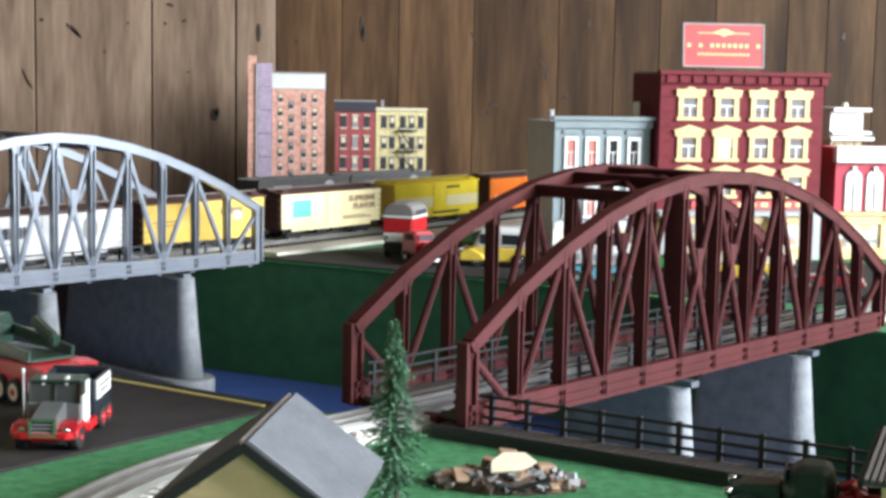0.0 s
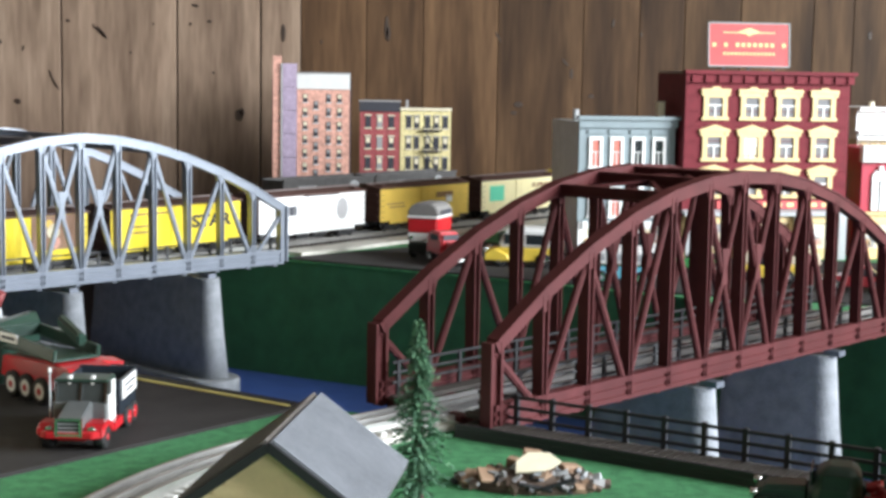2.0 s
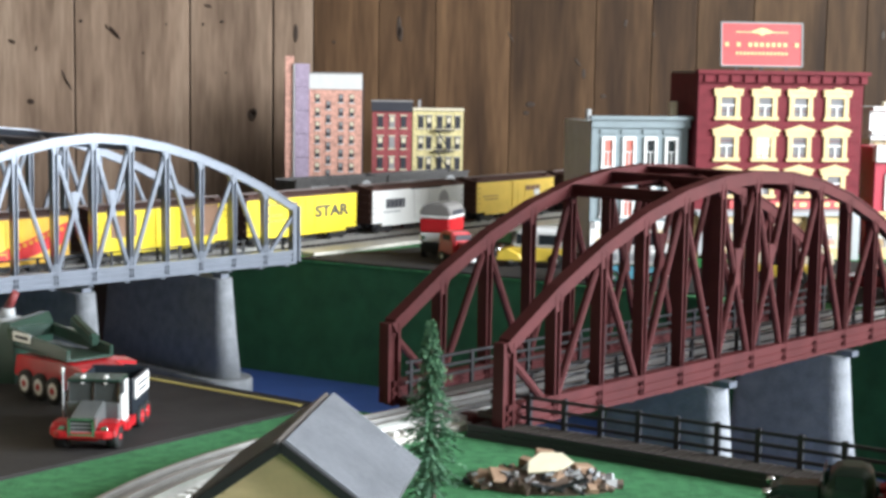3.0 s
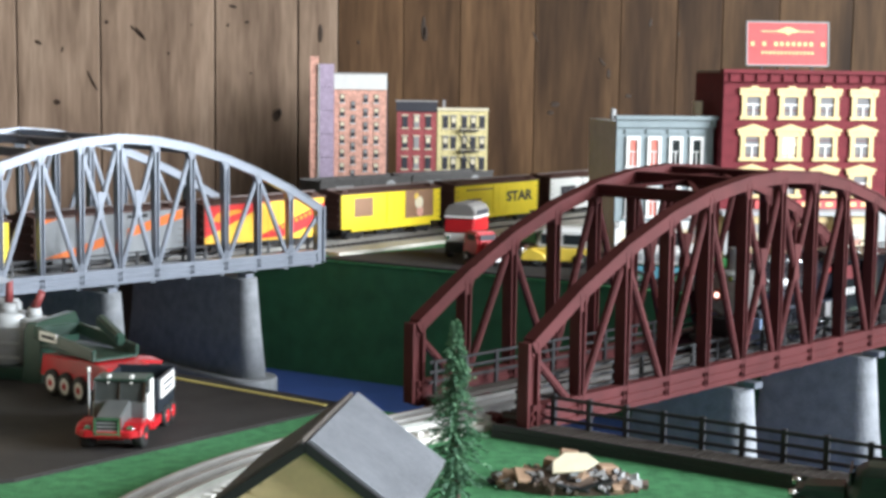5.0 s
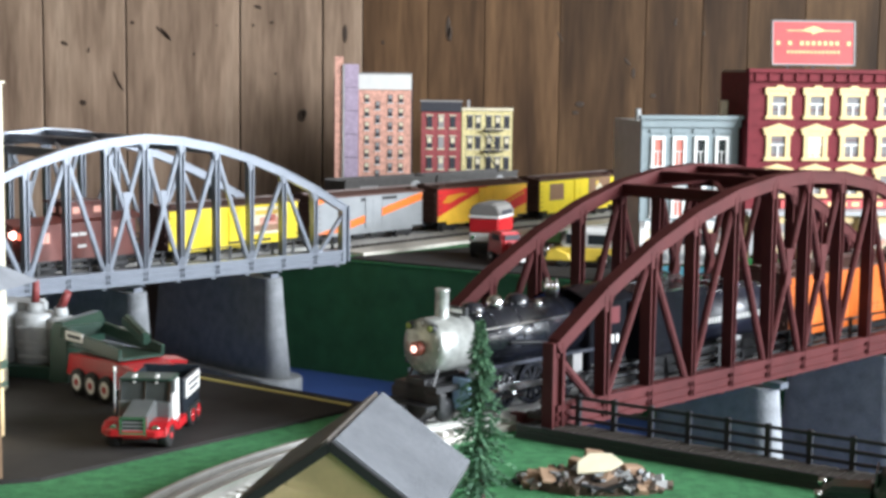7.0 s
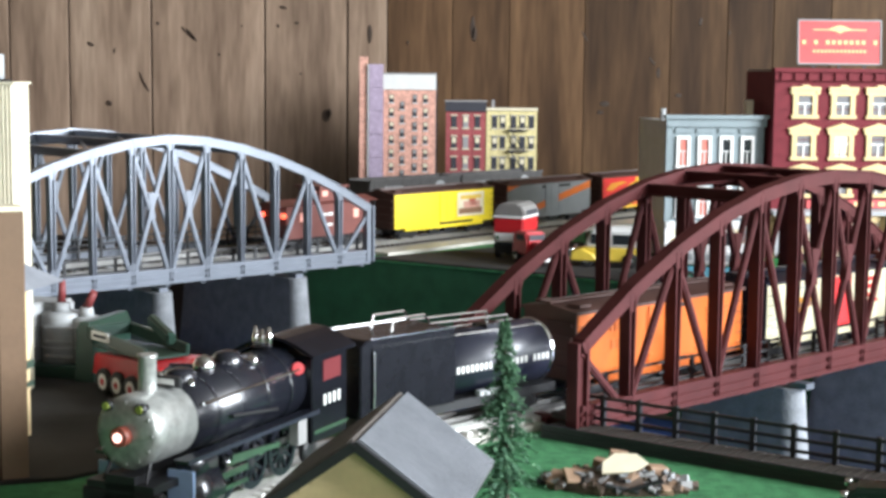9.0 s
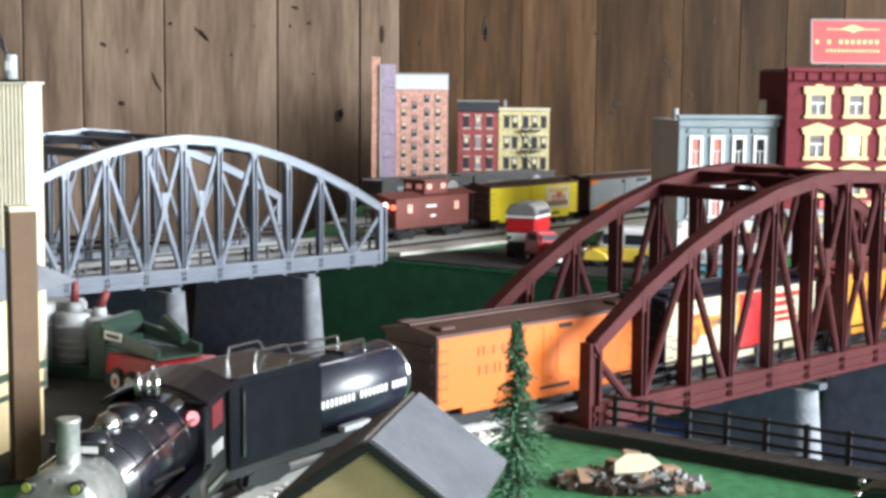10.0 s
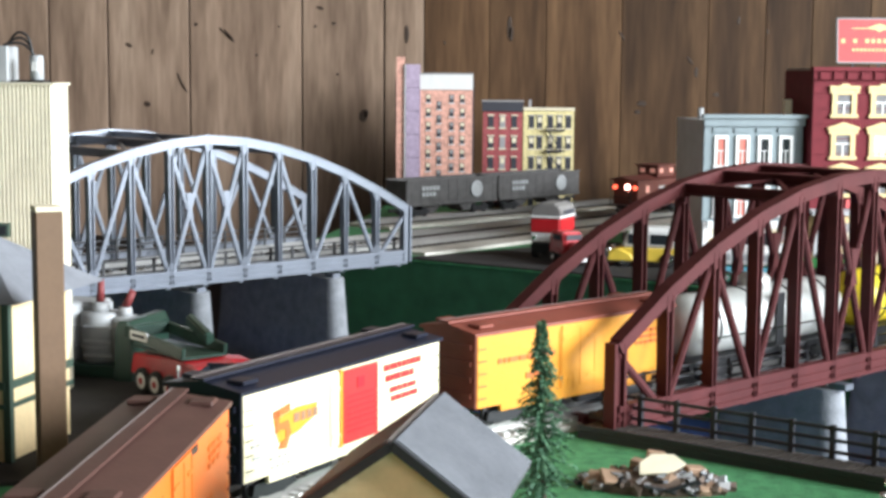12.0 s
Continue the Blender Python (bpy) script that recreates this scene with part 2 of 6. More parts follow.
def table():
    near = [(x, y) for x, y in NEAR_BANK] + [(3.1, -0.6), (-2.6, -0.6)]
    structure("ground_near_bank", prism(BM(), near, -0.16, 0.0, "z"), FELT, "bright green felt of the near river bank", "ground")
    far = [(x, y) for x, y in FAR_BANK] + [(3.1, 3.6), (-0.30, 3.6), (-0.30, 3.38), (-0.33, 3.0), (-0.37, 2.654)]
    structure("ground_far_bank", prism(BM(), far, -0.003, 0.0, "z"), FELT, "green felt ground of the far town bank", "ground")
    far2 = [(x, y + 0.002) for x, y in FAR_BANK] + [(3.1, 3.6), (-0.30, 3.6), (-0.30, 3.38), (-0.33, 3.0), (-0.37, 2.654)]
    board = [(-2.4, 3.48), (-0.62, 2.70), (-0.40, 2.562), (-0.40, 2.60), (-2.4, 3.55)]
    structure("river_end_board", prism(BM(), board, -0.3, -0.004, "z"), mat("dark_brown_board", (0.045, 0.026, 0.016), 0.7), "dark brown board closing the river", "board")
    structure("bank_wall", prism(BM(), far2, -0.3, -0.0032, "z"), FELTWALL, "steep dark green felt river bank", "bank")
    structure("water", box(BM(), (0.2, 1.7, WATER_Z - 0.02), (5.6, 3.8, 0.04)), WATER, "flat blue painted river surface", "water")
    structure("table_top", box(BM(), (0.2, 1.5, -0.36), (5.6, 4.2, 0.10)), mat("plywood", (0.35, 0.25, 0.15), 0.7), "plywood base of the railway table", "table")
    # streets
    st = [(-0.30, 1.085), (-0.10, 1.318), (-0.075, 1.352), (-0.262, 1.492), (-0.67, 1.81), (-1.2, 2.2), (-1.2, 1.0), (-0.42, 1.04)]
    structure("road_near", prism(BM(), st, 0.0, 0.003, "z"), ASPHALT, "dark charcoal street sheet with a yellow edge line", "road")
    structure("yellow_edge_line", prism(BM(), [(-0.094, 1.340), (-0.091, 1.344), (-0.70, 1.793), (-0.703, 1.789)], 0.003, 0.0038, "z"), YELLOWLINE, "thin yellow line along the street edge", "line")
    st2 = [(-0.176, 2.4415), (0.19, 2.2175), (0.40, 2.09), (0.60, 2.02), (1.6, 1.75), (1.6, 2.10), (0.9, 2.44), (0.30, 2.62), (0.15, 2.72)]
    structure("road_far", prism(BM(), st2, 0.0, 0.003, "z"), ASPHALT, "dark street sheet before the town", "road")


table()

# ---- railway lines ----
NEAR_P, NEAR_A = Vector((0.045, 1.306)), radians(225.5)
ARC_S, ARC_R = 0.156, 0.518
BEND_S, BEND_R = -1.0, 0.7  # behind the town the line bends away
FBEND_S, FBEND_R = 1.56, 0.55
FAR_P, FAR_A = Vector((-0.59, 2.062)), radians(51.2)


def near_line(s):
    """Place and heading on the near line, s metres along the way of travel."""
    d = Vector((math.cos(NEAR_A), math.sin(NEAR_A)))
    if s < BEND_S:
        c = NEAR_P + d * BEND_S + Vector((-d.y, d.x)) * BEND_R
        a = min((BEND_S - s) / BEND_R, NEAR_A - math.pi)
        h = NEAR_A - a
        p = c + Vector((math.sin(h), -math.cos(h))) * BEND_R
        rest = BEND_S - s - a * BEND_R
        return p - Vector((math.cos(h), math.sin(h))) * rest, h
    if s <= ARC_S:
        return NEAR_P + d * s, NEAR_A
    turn = radians(270) - NEAR_A
    c = NEAR_P + d * ARC_S + Vector((-d.y, d.x)) * ARC_R
    a = (s - ARC_S) / ARC_R
    if a > turn:
        return c + Vector((-ARC_R, -(s - ARC_S - ARC_R * turn))), radians(270)
    h = NEAR_A + a
    return c + Vector((math.sin(h), -math.cos(h))) * ARC_R, h


def far_line(s, side=0.0):
    d = Vector((math.cos(FAR_A), math.sin(FAR_A)))
    if s > FBEND_S:
        c = FAR_P + d * FBEND_S + Vector((d.y, -d.x)) * FBEND_R
        a = min((s - FBEND_S) / FBEND_R, FAR_A)
        h = FAR_A - a
        u = Vector((math.cos(h), math.sin(h)))
        return c + Vector((-u.y, u.x)) * (FBEND_R + side) + u * (s - FBEND_S - a * FBEND_R), h
    return FAR_P + d * s + Vector((-d.y, d.x)) * side, FAR_A


SIDE_P, SIDE_A = Vector((-0.151, 3.070)), radians(47.7)  # the storage siding before the far wall


def siding_line(s):
    return SIDE_P + Vector((math.cos(SIDE_A), math.sin(SIDE_A))) * s, SIDE_A


RAIL_Z = 0.016


def ribbon(bm, line, s0, s1, off, w, z0, z1, n):
    """A bar of width w along a line, off to its left."""
    ring0 = None
    for i in range(n + 1):
        p, h = line(s0 + (s1 - s0) * i / n)
        nl = Vector((-math.sin(h), math.cos(h)))
        ring = [bm.verts.new((*(p + nl * (off + k * w / 2)), z)) for k, z in ((-1, z0), (1, z0), (1, z1), (-1, z1))]
        if ring0:
            for k in range(4):
                bm.faces.new((ring0[k], ring0[(k + 1) % 4], ring[(k + 1) % 4], ring[k]))
        else:
            bm.faces.new(ring)
        ring0 = ring
    bm.faces.new(ring0[::-1])


def track(name, line, s0, s1, bed, tie, label, bed_w=0.066, z=0.0, pitch=0.0125):
    root = thing(name, pose(0, 0, z), label, "railway track", "tracks")
    n = max(2, int((s1 - s0) / 0.03))
    if bed:
        bm = BM()
        ribbon(bm, line, s0, s1, 0, bed_w, 0.0, 0.006, n)
        part("roadbed", bm, bed, root)
    s, mesh = s0 + 0.004, None
    while s < s1:
        p, h = line(s)
        if mesh is None:
            ob = part("tie", box(BM(), (0, 0, 0.0075), (0.0055, 0.052, 0.004)), tie, root)
            mesh = ob.data
        else:
            ob = new("tie", mesh)
            ob.parent = root
        ob.matrix_basis = pose(p.x, p.y, 0, 0, 0, math.degrees(h))
        s += pitch
    for off in (-0.016, 0.0, 0.016):
        bm = BM()
        ribbon(bm, line, s0, s1, off, 0.0045, 0.0085, 0.0105, n)
        ribbon(bm, line, s0, s1, off, 0.0018, 0.0105, 0.0145, n)
        ribbon(bm, line, s0, s1, off, 0.003, 0.0145, RAIL_Z, n)
        part("rail", bm, RAIL, root)
    return root


track("railway_track", near_line, -0.005, 1.2, ROADBED, GREYTIE, "three-rail toy track on a pale roadbed, curving")
track("railway_track", near_line, -0.765, -0.005, None, TIE, "three-rail track with dark ties across the maroon bridge")
track("railway_track", near_line, -3.4, -0.765, ROADBED, TIE, "three-rail track beyond the maroon bridge")
track("railway_track", lambda s: far_line(s), -0.16, 0.60, None, TIE, "three-rail track with dark ties across the silver bridge")
track("railway_track", lambda s: far_line(s), 0.60, 4.4, ROADBED, TIE, "three-rail far track on a pale roadbed", bed_w=0.165)
track("railway_track", lambda s: far_line(s), -1.6, -0.16, ROADBED, TIE, "three-rail track before the silver bridge")
track("railway_track", lambda s: far_line(s, 0.105), -0.16, 1.62, ROADBED, TIE, "three-rail second track beside the far track", bed_w=0.066)
track("railway_track", siding_line, -0.2, 0.55, ROADBED, TIE, "three-rail storage siding before the wall", bed_w=0.12)


# ---- arch bridges ----
N = 12  # panels of a truss


def section(bm, a, b, w, h, up, web=0.35):
    """An I-section bar: web and two flanges."""
    a, b = Vector(a), Vector(b)
    x = (b - a).normalized()
    y = Vector(up).cross(x).normalized()
    beam(bm, a, b, w * web, h * 0.98, up)
    z = x.cross(y)
    for k in (-1, 1):
        beam(bm, a + z * k * h * 0.42, b + z * k * h * 0.42, w, h * 0.16, up)


def bridge(m, material, label, WID, LEN, low, high, power):
    """Two arched trusses; low and high are the arch at its ends and its middle."""
    def arch_z(i):
        return low + (high - low) * (1 - abs(2 * i / N - 1) ** power)

    root = thing("arch_bridge", m, label, "bridge", "arch bridges")
    dx = LEN / N
    for side in (0, 1):
        y = side * WID
        rib = [(0.0048, 0.0), (0.0048, 0.0045), (0.0032, 0.005), (0.0032, 0.0085), (0.0048, 0.009), (0.0048, 0.0125), (0.0032, 0.013), (0.0032, 0.0165), (0.0055, 0.017), (0.0055, 0.022)]
        outline = [(y + u, v) for u, v in rib] + [(y - u, v) for u, v in reversed(rib)]
        bm = prism(BM(), outline, 0.0, LEN, "x")
        part("bottom_chord", bm, material, root)
        for i in range(N):
            a, b = (i * dx, y, arch_z(i)), ((i + 1) * dx, y, arch_z(i + 1))
            bm = BM()
            section(bm, a, b, 0.011, 0.011, (0, 1, 0), 0.98)
            beam(bm, Vector(a) + Vector((0, 0, 0.0065)), Vector(b) + Vector((0, 0, 0.0065)), 0.0135, 0.0018)
            part("top_chord", bm, material, root)
        for i in range(N + 1):
            z1 = arch_z(i)
            wide = 0.0155 if i in (0, N) else 0.0092
            bm = BM()
            xx = i * dx
            a, f, d, e = wide / 2, wide / 2 - wide * 0.2, 0.0059, 0.0020
            h_form = [(-a, -d), (-f, -d), (-f, -e), (f, -e), (f, -d), (a, -d), (a, d), (f, d), (f, e), (-f, e), (-f, d), (-a, d)]
            prism(bm, [(xx + u, y + v) for u, v in h_form], 0.003, z1 + (0.005 if i in (0, N) else 0.0), "z")
            # the foot narrows to a point on the chord
            for v in [v for v in bm.verts if v.co.z < 0.01]:
                v.co.x = xx + (v.co.x - xx) * (0.62 if i not in (0, N) else 1.0)
            part("post", bm, material, root)
        # gusset plates
        for i in range(N + 1):
            for z in (arch_z(i) - 0.009, 0.0275):
                if (z > 0.04 and i not in (0, N)) or (z <= 0.04 and WID > 0.2 and i % 2 and i not in (0, N)):
                    up = z > 0.04
                    e, f = (0.006, -0.008) if up else (-0.0045, 0.008)
                    o = [(i * dx - 0.0085, z + e), (i * dx + 0.0085, z + e), (i * dx + 0.004, z + f * 0.75), (i * dx - 0.004, z + f * 0.75)]
                    part("gusset_plate", prism(BM(), o, y - 0.0046, y + 0.0046), material, root)

        def diagonal(i0, top0, i1, top1):
            bm = BM()
            a = (i0 * dx, y, arch_z(i0) - 0.004 if top0 else 0.008)
            b = (i1 * dx, y, arch_z(i1) - 0.004 if top1 else 0.008)
            beam(bm, a, b, 0.006, 0.0042, (0, 1, 0))
            beam(bm, a, b, 0.003, 0.0064, (0, 1, 0))
            part("diagonal", bm, material, root)

        for k in (0, 1):
            f = (lambda i: i) if k == 0 else (lambda i: N - i)
            for a, ta, b, tb in ((0, 1, 1, 0), (2, 1, 1, 0), (2, 1, 3, 0), (4, 1, 3, 0), (4, 1, 5, 0), (5, 1, 6, 0), (6, 1, 5, 0)):
                diagonal(f(a), ta, f(b), tb)
            bm = BM()
            xm, zm = f(5.5) * dx, (arch_z(5) + 0.018) / 2 + 0.004
            prism(bm, [(xm - 0.006, zm - 0.018), (xm + 0.006, zm - 0.018), (xm + 0.0025, zm), (xm + 0.006, zm + 0.018), (xm - 0.006, zm + 0.018), (xm - 0.0025, zm)], y - 0.004, y + 0.004)
            part("gusset_plate", bm, material, root)
    # struts and laterals over the track
    for i in range(4, 9):
        z = arch_z(i) - 0.001
        bm = BM()
        section(bm, (i * dx, 0.005, z), (i * dx, WID - 0.005, z), 0.010, 0.012, (0, 0, 1))
        part("strut", bm, material, root)
        if i < 8:
            z2 = arch_z(i + 1) - 0.001
            for a, b in ((0.006, WID / 2), (WID - 0.006, WID / 2)):
                bm = BM()
                beam(bm, (i * dx, a, z), ((i + 1) * dx, b, z2), 0.005, 0.003)
                part("lateral", bm, material, root)
    # floor: girders, stringers and walkways
    for i in range(N + 1):
        bm = BM()
        section(bm, (min(max(i * dx, 0.008), LEN - 0.008), 0.006, 0.001), (min(max(i * dx, 0.008), LEN - 0.008), WID - 0.006, 0.001), 0.008, 0.012, (0, 0, 1))
        part("floor_beam", bm, material, root)
    for y in (0.038, 0.087):
        part("stringer", box(BM(), (LEN / 2, y, 0.002), (LEN, 0.006, 0.008)), material, root)
    for y in (0.022, WID - 0.022):
        part("walkway", box(BM(), (LEN / 2, y, 0.0085), (LEN - 0.004, 0.016, 0.004)), TIE, root, "dark brown walkway strip")
    for y in (0.014, WID - 0.014):
        bm = BM()
        for z in (0.022, 0.031, 0.040):
            box(bm, (LEN / 2, y, z), (LEN - 0.01, 0.0018, 0.0022))
        part("railing", bm, BLACK, root, "black railing rails")
        for i in range(19):
            part("railing_post", box(BM(), (0.012 + i * (LEN - 0.024) / 18, y, 0.025), (0.0035, 0.003, 0.033)), BLACK, root)
    return root


# the near truss's left end stands at the pose; the far truss lies to the left of the axis
MAROON_END, MAROON_A, MAROON_W = (0.083, 1.2461), 45.73, 0.1343
SILVER_END, SILVER_A, SILVER_W = (-0.6973, 1.8635), 44.76, 0.2659
bridge(pose(*MAROON_END, 0.0048, 0, 0, MAROON_A), MAROON, "maroon plastic arch truss railway bridge across the blue river", MAROON_W, 0.7598, 0.0702, 0.1967, 2.04)
bridge(pose(*SILVER_END, 0.0009, 0, 0, SILVER_A), SILVER, "silver-grey plastic arch truss railway bridge across the blue river", SILVER_W, 0.7356, 0.0853, 0.2024, 1.79)


# ---- river piers ----
def pier(m, top, length, wid, label):
    root = thing("bridge_pier", m, label, "bridge pier", "bridge piers")
    def ring(bm, half, r, z, n=10):
        pts = []
        for k in (1, -1):
            for i in range(n + 1):
                a = -math.pi / 2 + math.pi * i / n
                pts.append(bm.verts.new((k * (half + r * math.cos(a)), k * r * math.sin(a), z)))
        return pts
    def shell(name, levels):
        bm = BM()
        rs = [ring(bm, *l) for l in levels]
        for a, b in zip(rs, rs[1:]):
            for i in range(len(a)):
                bm.faces.new((a[i], a[(i + 1) % len(a)], b[(i + 1) % len(a)], b[i])).smooth = True
        bm.faces.new(rs[0][::-1])
        bm.faces.new(rs[-1])
        return part(name, bm, CONCRETE, root)
    shell("footing", [(length / 2, 0.041, 0.0), (length / 2, 0.041, 0.028), (length / 2, 0.039, 0.031)])
    shell("shaft", [(length / 2, 0.024, 0.029), (length / 2 - 0.004, 0.019, 0.1), (length / 2 - 0.008, 0.0155, top - 0.008), (length / 2 - 0.008, 0.0155, top - 0.006)])
    for k in (-1, 1):
        part("bearing_block", box(BM(), (k * wid / 2, 0, top - 0.003), (0.02, 0.014, 0.006)), SILVER, root, "pale bearing block")
    return root


def piers(end, angle, z, where, wid, label):
    a = radians(angle)
    d, nl = Vector((math.cos(a), math.sin(a))), Vector((-math.sin(a), math.cos(a)))
    for s in where:
        p = Vector(end) + d * s + nl * wid / 2
        pier(pose(p.x, p.y, WATER_Z, 0, 0, angle + 90), -WATER_Z + z - 0.004, wid - 0.012 if wid < 0.2 else wid + 0.02, wid, label)


piers(MAROON_END, MAROON_A, 0.0048, (0.338, 0.588), MAROON_W, "rough grey concrete pier under the maroon bridge")
piers(SILVER_END, SILVER_A, 0.0009, (0.351, 0.591), SILVER_W, "grey concrete pier with a footing under the silver bridge")
# ---- paints ----
def paint(name, colour, rough=0.45, **k):
    return mat(name, colour, rough, **k)


CREAM = paint("cream_paint", (0.74, 0.57, 0.32), 0.6)
ROOFGREY = paint("grey_roof", (0.215, 0.225, 0.25), 0.6, vary=0.2, scale=30)
ROOFFURROW = paint("shaded_roof_furrow", (0.06, 0.06, 0.062), 0.7)
BROWNROOF = paint("brown_roof", (0.17, 0.15, 0.135), 0.6)
RED = paint("red_paint", (0.44, 0.014, 0.020), 0.3)
DKGREEN = paint("dark_green_paint", (0.018, 0.045, 0.032), 0.35)
WHITE = paint("white_paint", (0.72, 0.71, 0.69), 0.4, vary=0.06)
CHROME = paint("chrome", (0.75, 0.75, 0.76), 0.18, metal=1.0, vary=0.05)
RUBBER = paint("black_rubber", (0.012, 0.012, 0.012), 0.75)
GLASSDARK = paint("dark_glazing", (0.02, 0.022, 0.026), 0.08)
TAN = paint("tan_card", (0.30, 0.19, 0.12), 0.75)
RUST = paint("rusty_scrap", (0.11, 0.075, 0.055), 0.8, vary=0.5, scale=90)
PALE = paint("pale_card", (0.72, 0.64, 0.47), 0.7)
STEELGREY = paint("grey_plastic", (0.36, 0.37, 0.375), 0.55)
GREYBLUE = paint("blue_grey_paint", (0.19, 0.235, 0.25), 0.55)
FILLGREY = paint("fill_lightened_grey", (0.52, 0.52, 0.51), 0.7)
BRICKRED = paint("deep_red_brick", (0.145, 0.016, 0.023), 0.65, spec=0.2, vary=0.2, scale=60)
CRIMSON = paint("crimson_paint", (0.42, 0.02, 0.045), 0.5)
IVORY = paint("ivory_trim", (0.62, 0.46, 0.215), 0.5)
SIGNRED = paint("faded_red_sign", (0.52, 0.07, 0.07), 0.5)
GOLD = paint("pale_gold_print", (0.85, 0.55, 0.25), 0.5)
PINK = paint("salmon_brick_print", (0.68, 0.36, 0.28), 0.7, vary=0.35, scale=120)
PURPLE = paint("mauve_stone_print", (0.42, 0.33, 0.44), 0.7, vary=0.25, scale=90)
REDPRINT = paint("red_brick_print", (0.33, 0.07, 0.075), 0.7, vary=0.3, scale=120)
YELPRINT = paint("yellow_brick_print", (0.70, 0.60, 0.30), 0.7, vary=0.25, scale=120)
INK = paint("dark_print", (0.035, 0.035, 0.045), 0.7)
DIMPANE = paint("dim_grey_pane", (0.17, 0.165, 0.17), 0.5, spec=0.2)
MIDGREY = paint("grey_print", (0.30, 0.29, 0.29), 0.7)
CURTAIN = paint("red_curtain", (0.6, 0.16, 0.12), 0.7)
BRONZEPOST = paint("brown_post_paint", (0.15, 0.088, 0.048), 0.6)
GREENTRIM = paint("dark_green_trim", (0.045, 0.075, 0.055), 0.5)
NEEDLES = mat("fir_needles", (0.040, 0.112, 0.056), 0.8, vary=0.5, scale=120, second=(0.022, 0.068, 0.036))
LITTIPS = mat("lit_fir_tips", (0.105, 0.225, 0.115), 0.8, vary=0.4, scale=120)
BARK = mat("bark", (0.05, 0.035, 0.025), 0.9)


# ---- foreground: shelter, fir, scrap heap, footbridge ----
def gabled_house(m, half, length, ridge_z, eave_z, label, front_roof):
    """Ridge along y from 0; gable walls at both ends."""
    root = thing("shelter_house", m, label, "model house", "houses")
    th = 0.0022
    slope = math.atan2(ridge_z - eave_z, half)
    run = math.hypot(half, ridge_z - eave_z)
    for k, material, lab in ((1, front_roof, "ribbed roof slope"), (-1, BROWNROOF, "dark brown roof slope")):
        bm = BM()
        o = [(0, ridge_z), (k * half, eave_z), (k * half, eave_z + th), (0, ridge_z + th)]
        prism(bm, o, -0.006, length + 0.006)
        # slope coloured dark: painted shade in the furrows between the ribs
        sl = part("roof_slope", bm, ROOFFURROW, root, lab)
        n = int((length + 0.012) / 0.0042)
        for i in range(n):
            y = -0.006 + (i + 0.5) * (length + 0.012) / n
            bm = BM()
            beam(bm, (k * 0.001, y, ridge_z + th), (k * half, y, eave_z + th), 0.0021, 0.0038)
            part("roof_rib", bm, material, sl)
    bm = BM()
    prism(bm, [(-half + 0.012, 0.0), (half - 0.012, 0.0), (half - 0.012, eave_z + 0.006), (0, ridge_z - 0.002), (-half + 0.012, eave_z + 0.006)], 0.004, length - 0.004)
    wall = part("wall", bm, CREAM, root)
    z = 0.006
    while z < ridge_z - 0.006:
        w = half - 0.012 if z < eave_z + 0.006 else (half - 0.012) * (ridge_z - z) / (ridge_z - eave_z - 0.006)
        w -= 0.004
        if w < 0.003:
            break
        bm = BM()
        prism(bm, [(0.0038, z), (0.0022, z), (0.0036, z + 0.0052), (0.0038, z + 0.0052)], -w + 0.001, w - 0.001, "x")
        part("clapboard", bm, CREAM, wall)
        z += 0.0055
    for k in (-1, 1):
        bm = BM()
        beam(bm, (0, -0.0075, ridge_z + 0.0002), (k * half, -0.0075, eave_z + 0.0002), 0.003, 0.0052)
        part("bargeboard", bm, BLACK, root)
    return root


gabled_house(pose(-0.0638, 0.8007, 0.0, 0, 0, -9.07), 0.0557, 0.1126, 0.102, 0.0619, "cream clapboard shelter with a grey ribbed gable roof", ROOFGREY)
gabled_house(pose(0.341, 0.957, 0.0, 0, 0, -119.7), 0.0575, 0.12, 0.074, 0.052, "cream shelter with a brown-grey gable roof on felt", BROWNROOF)


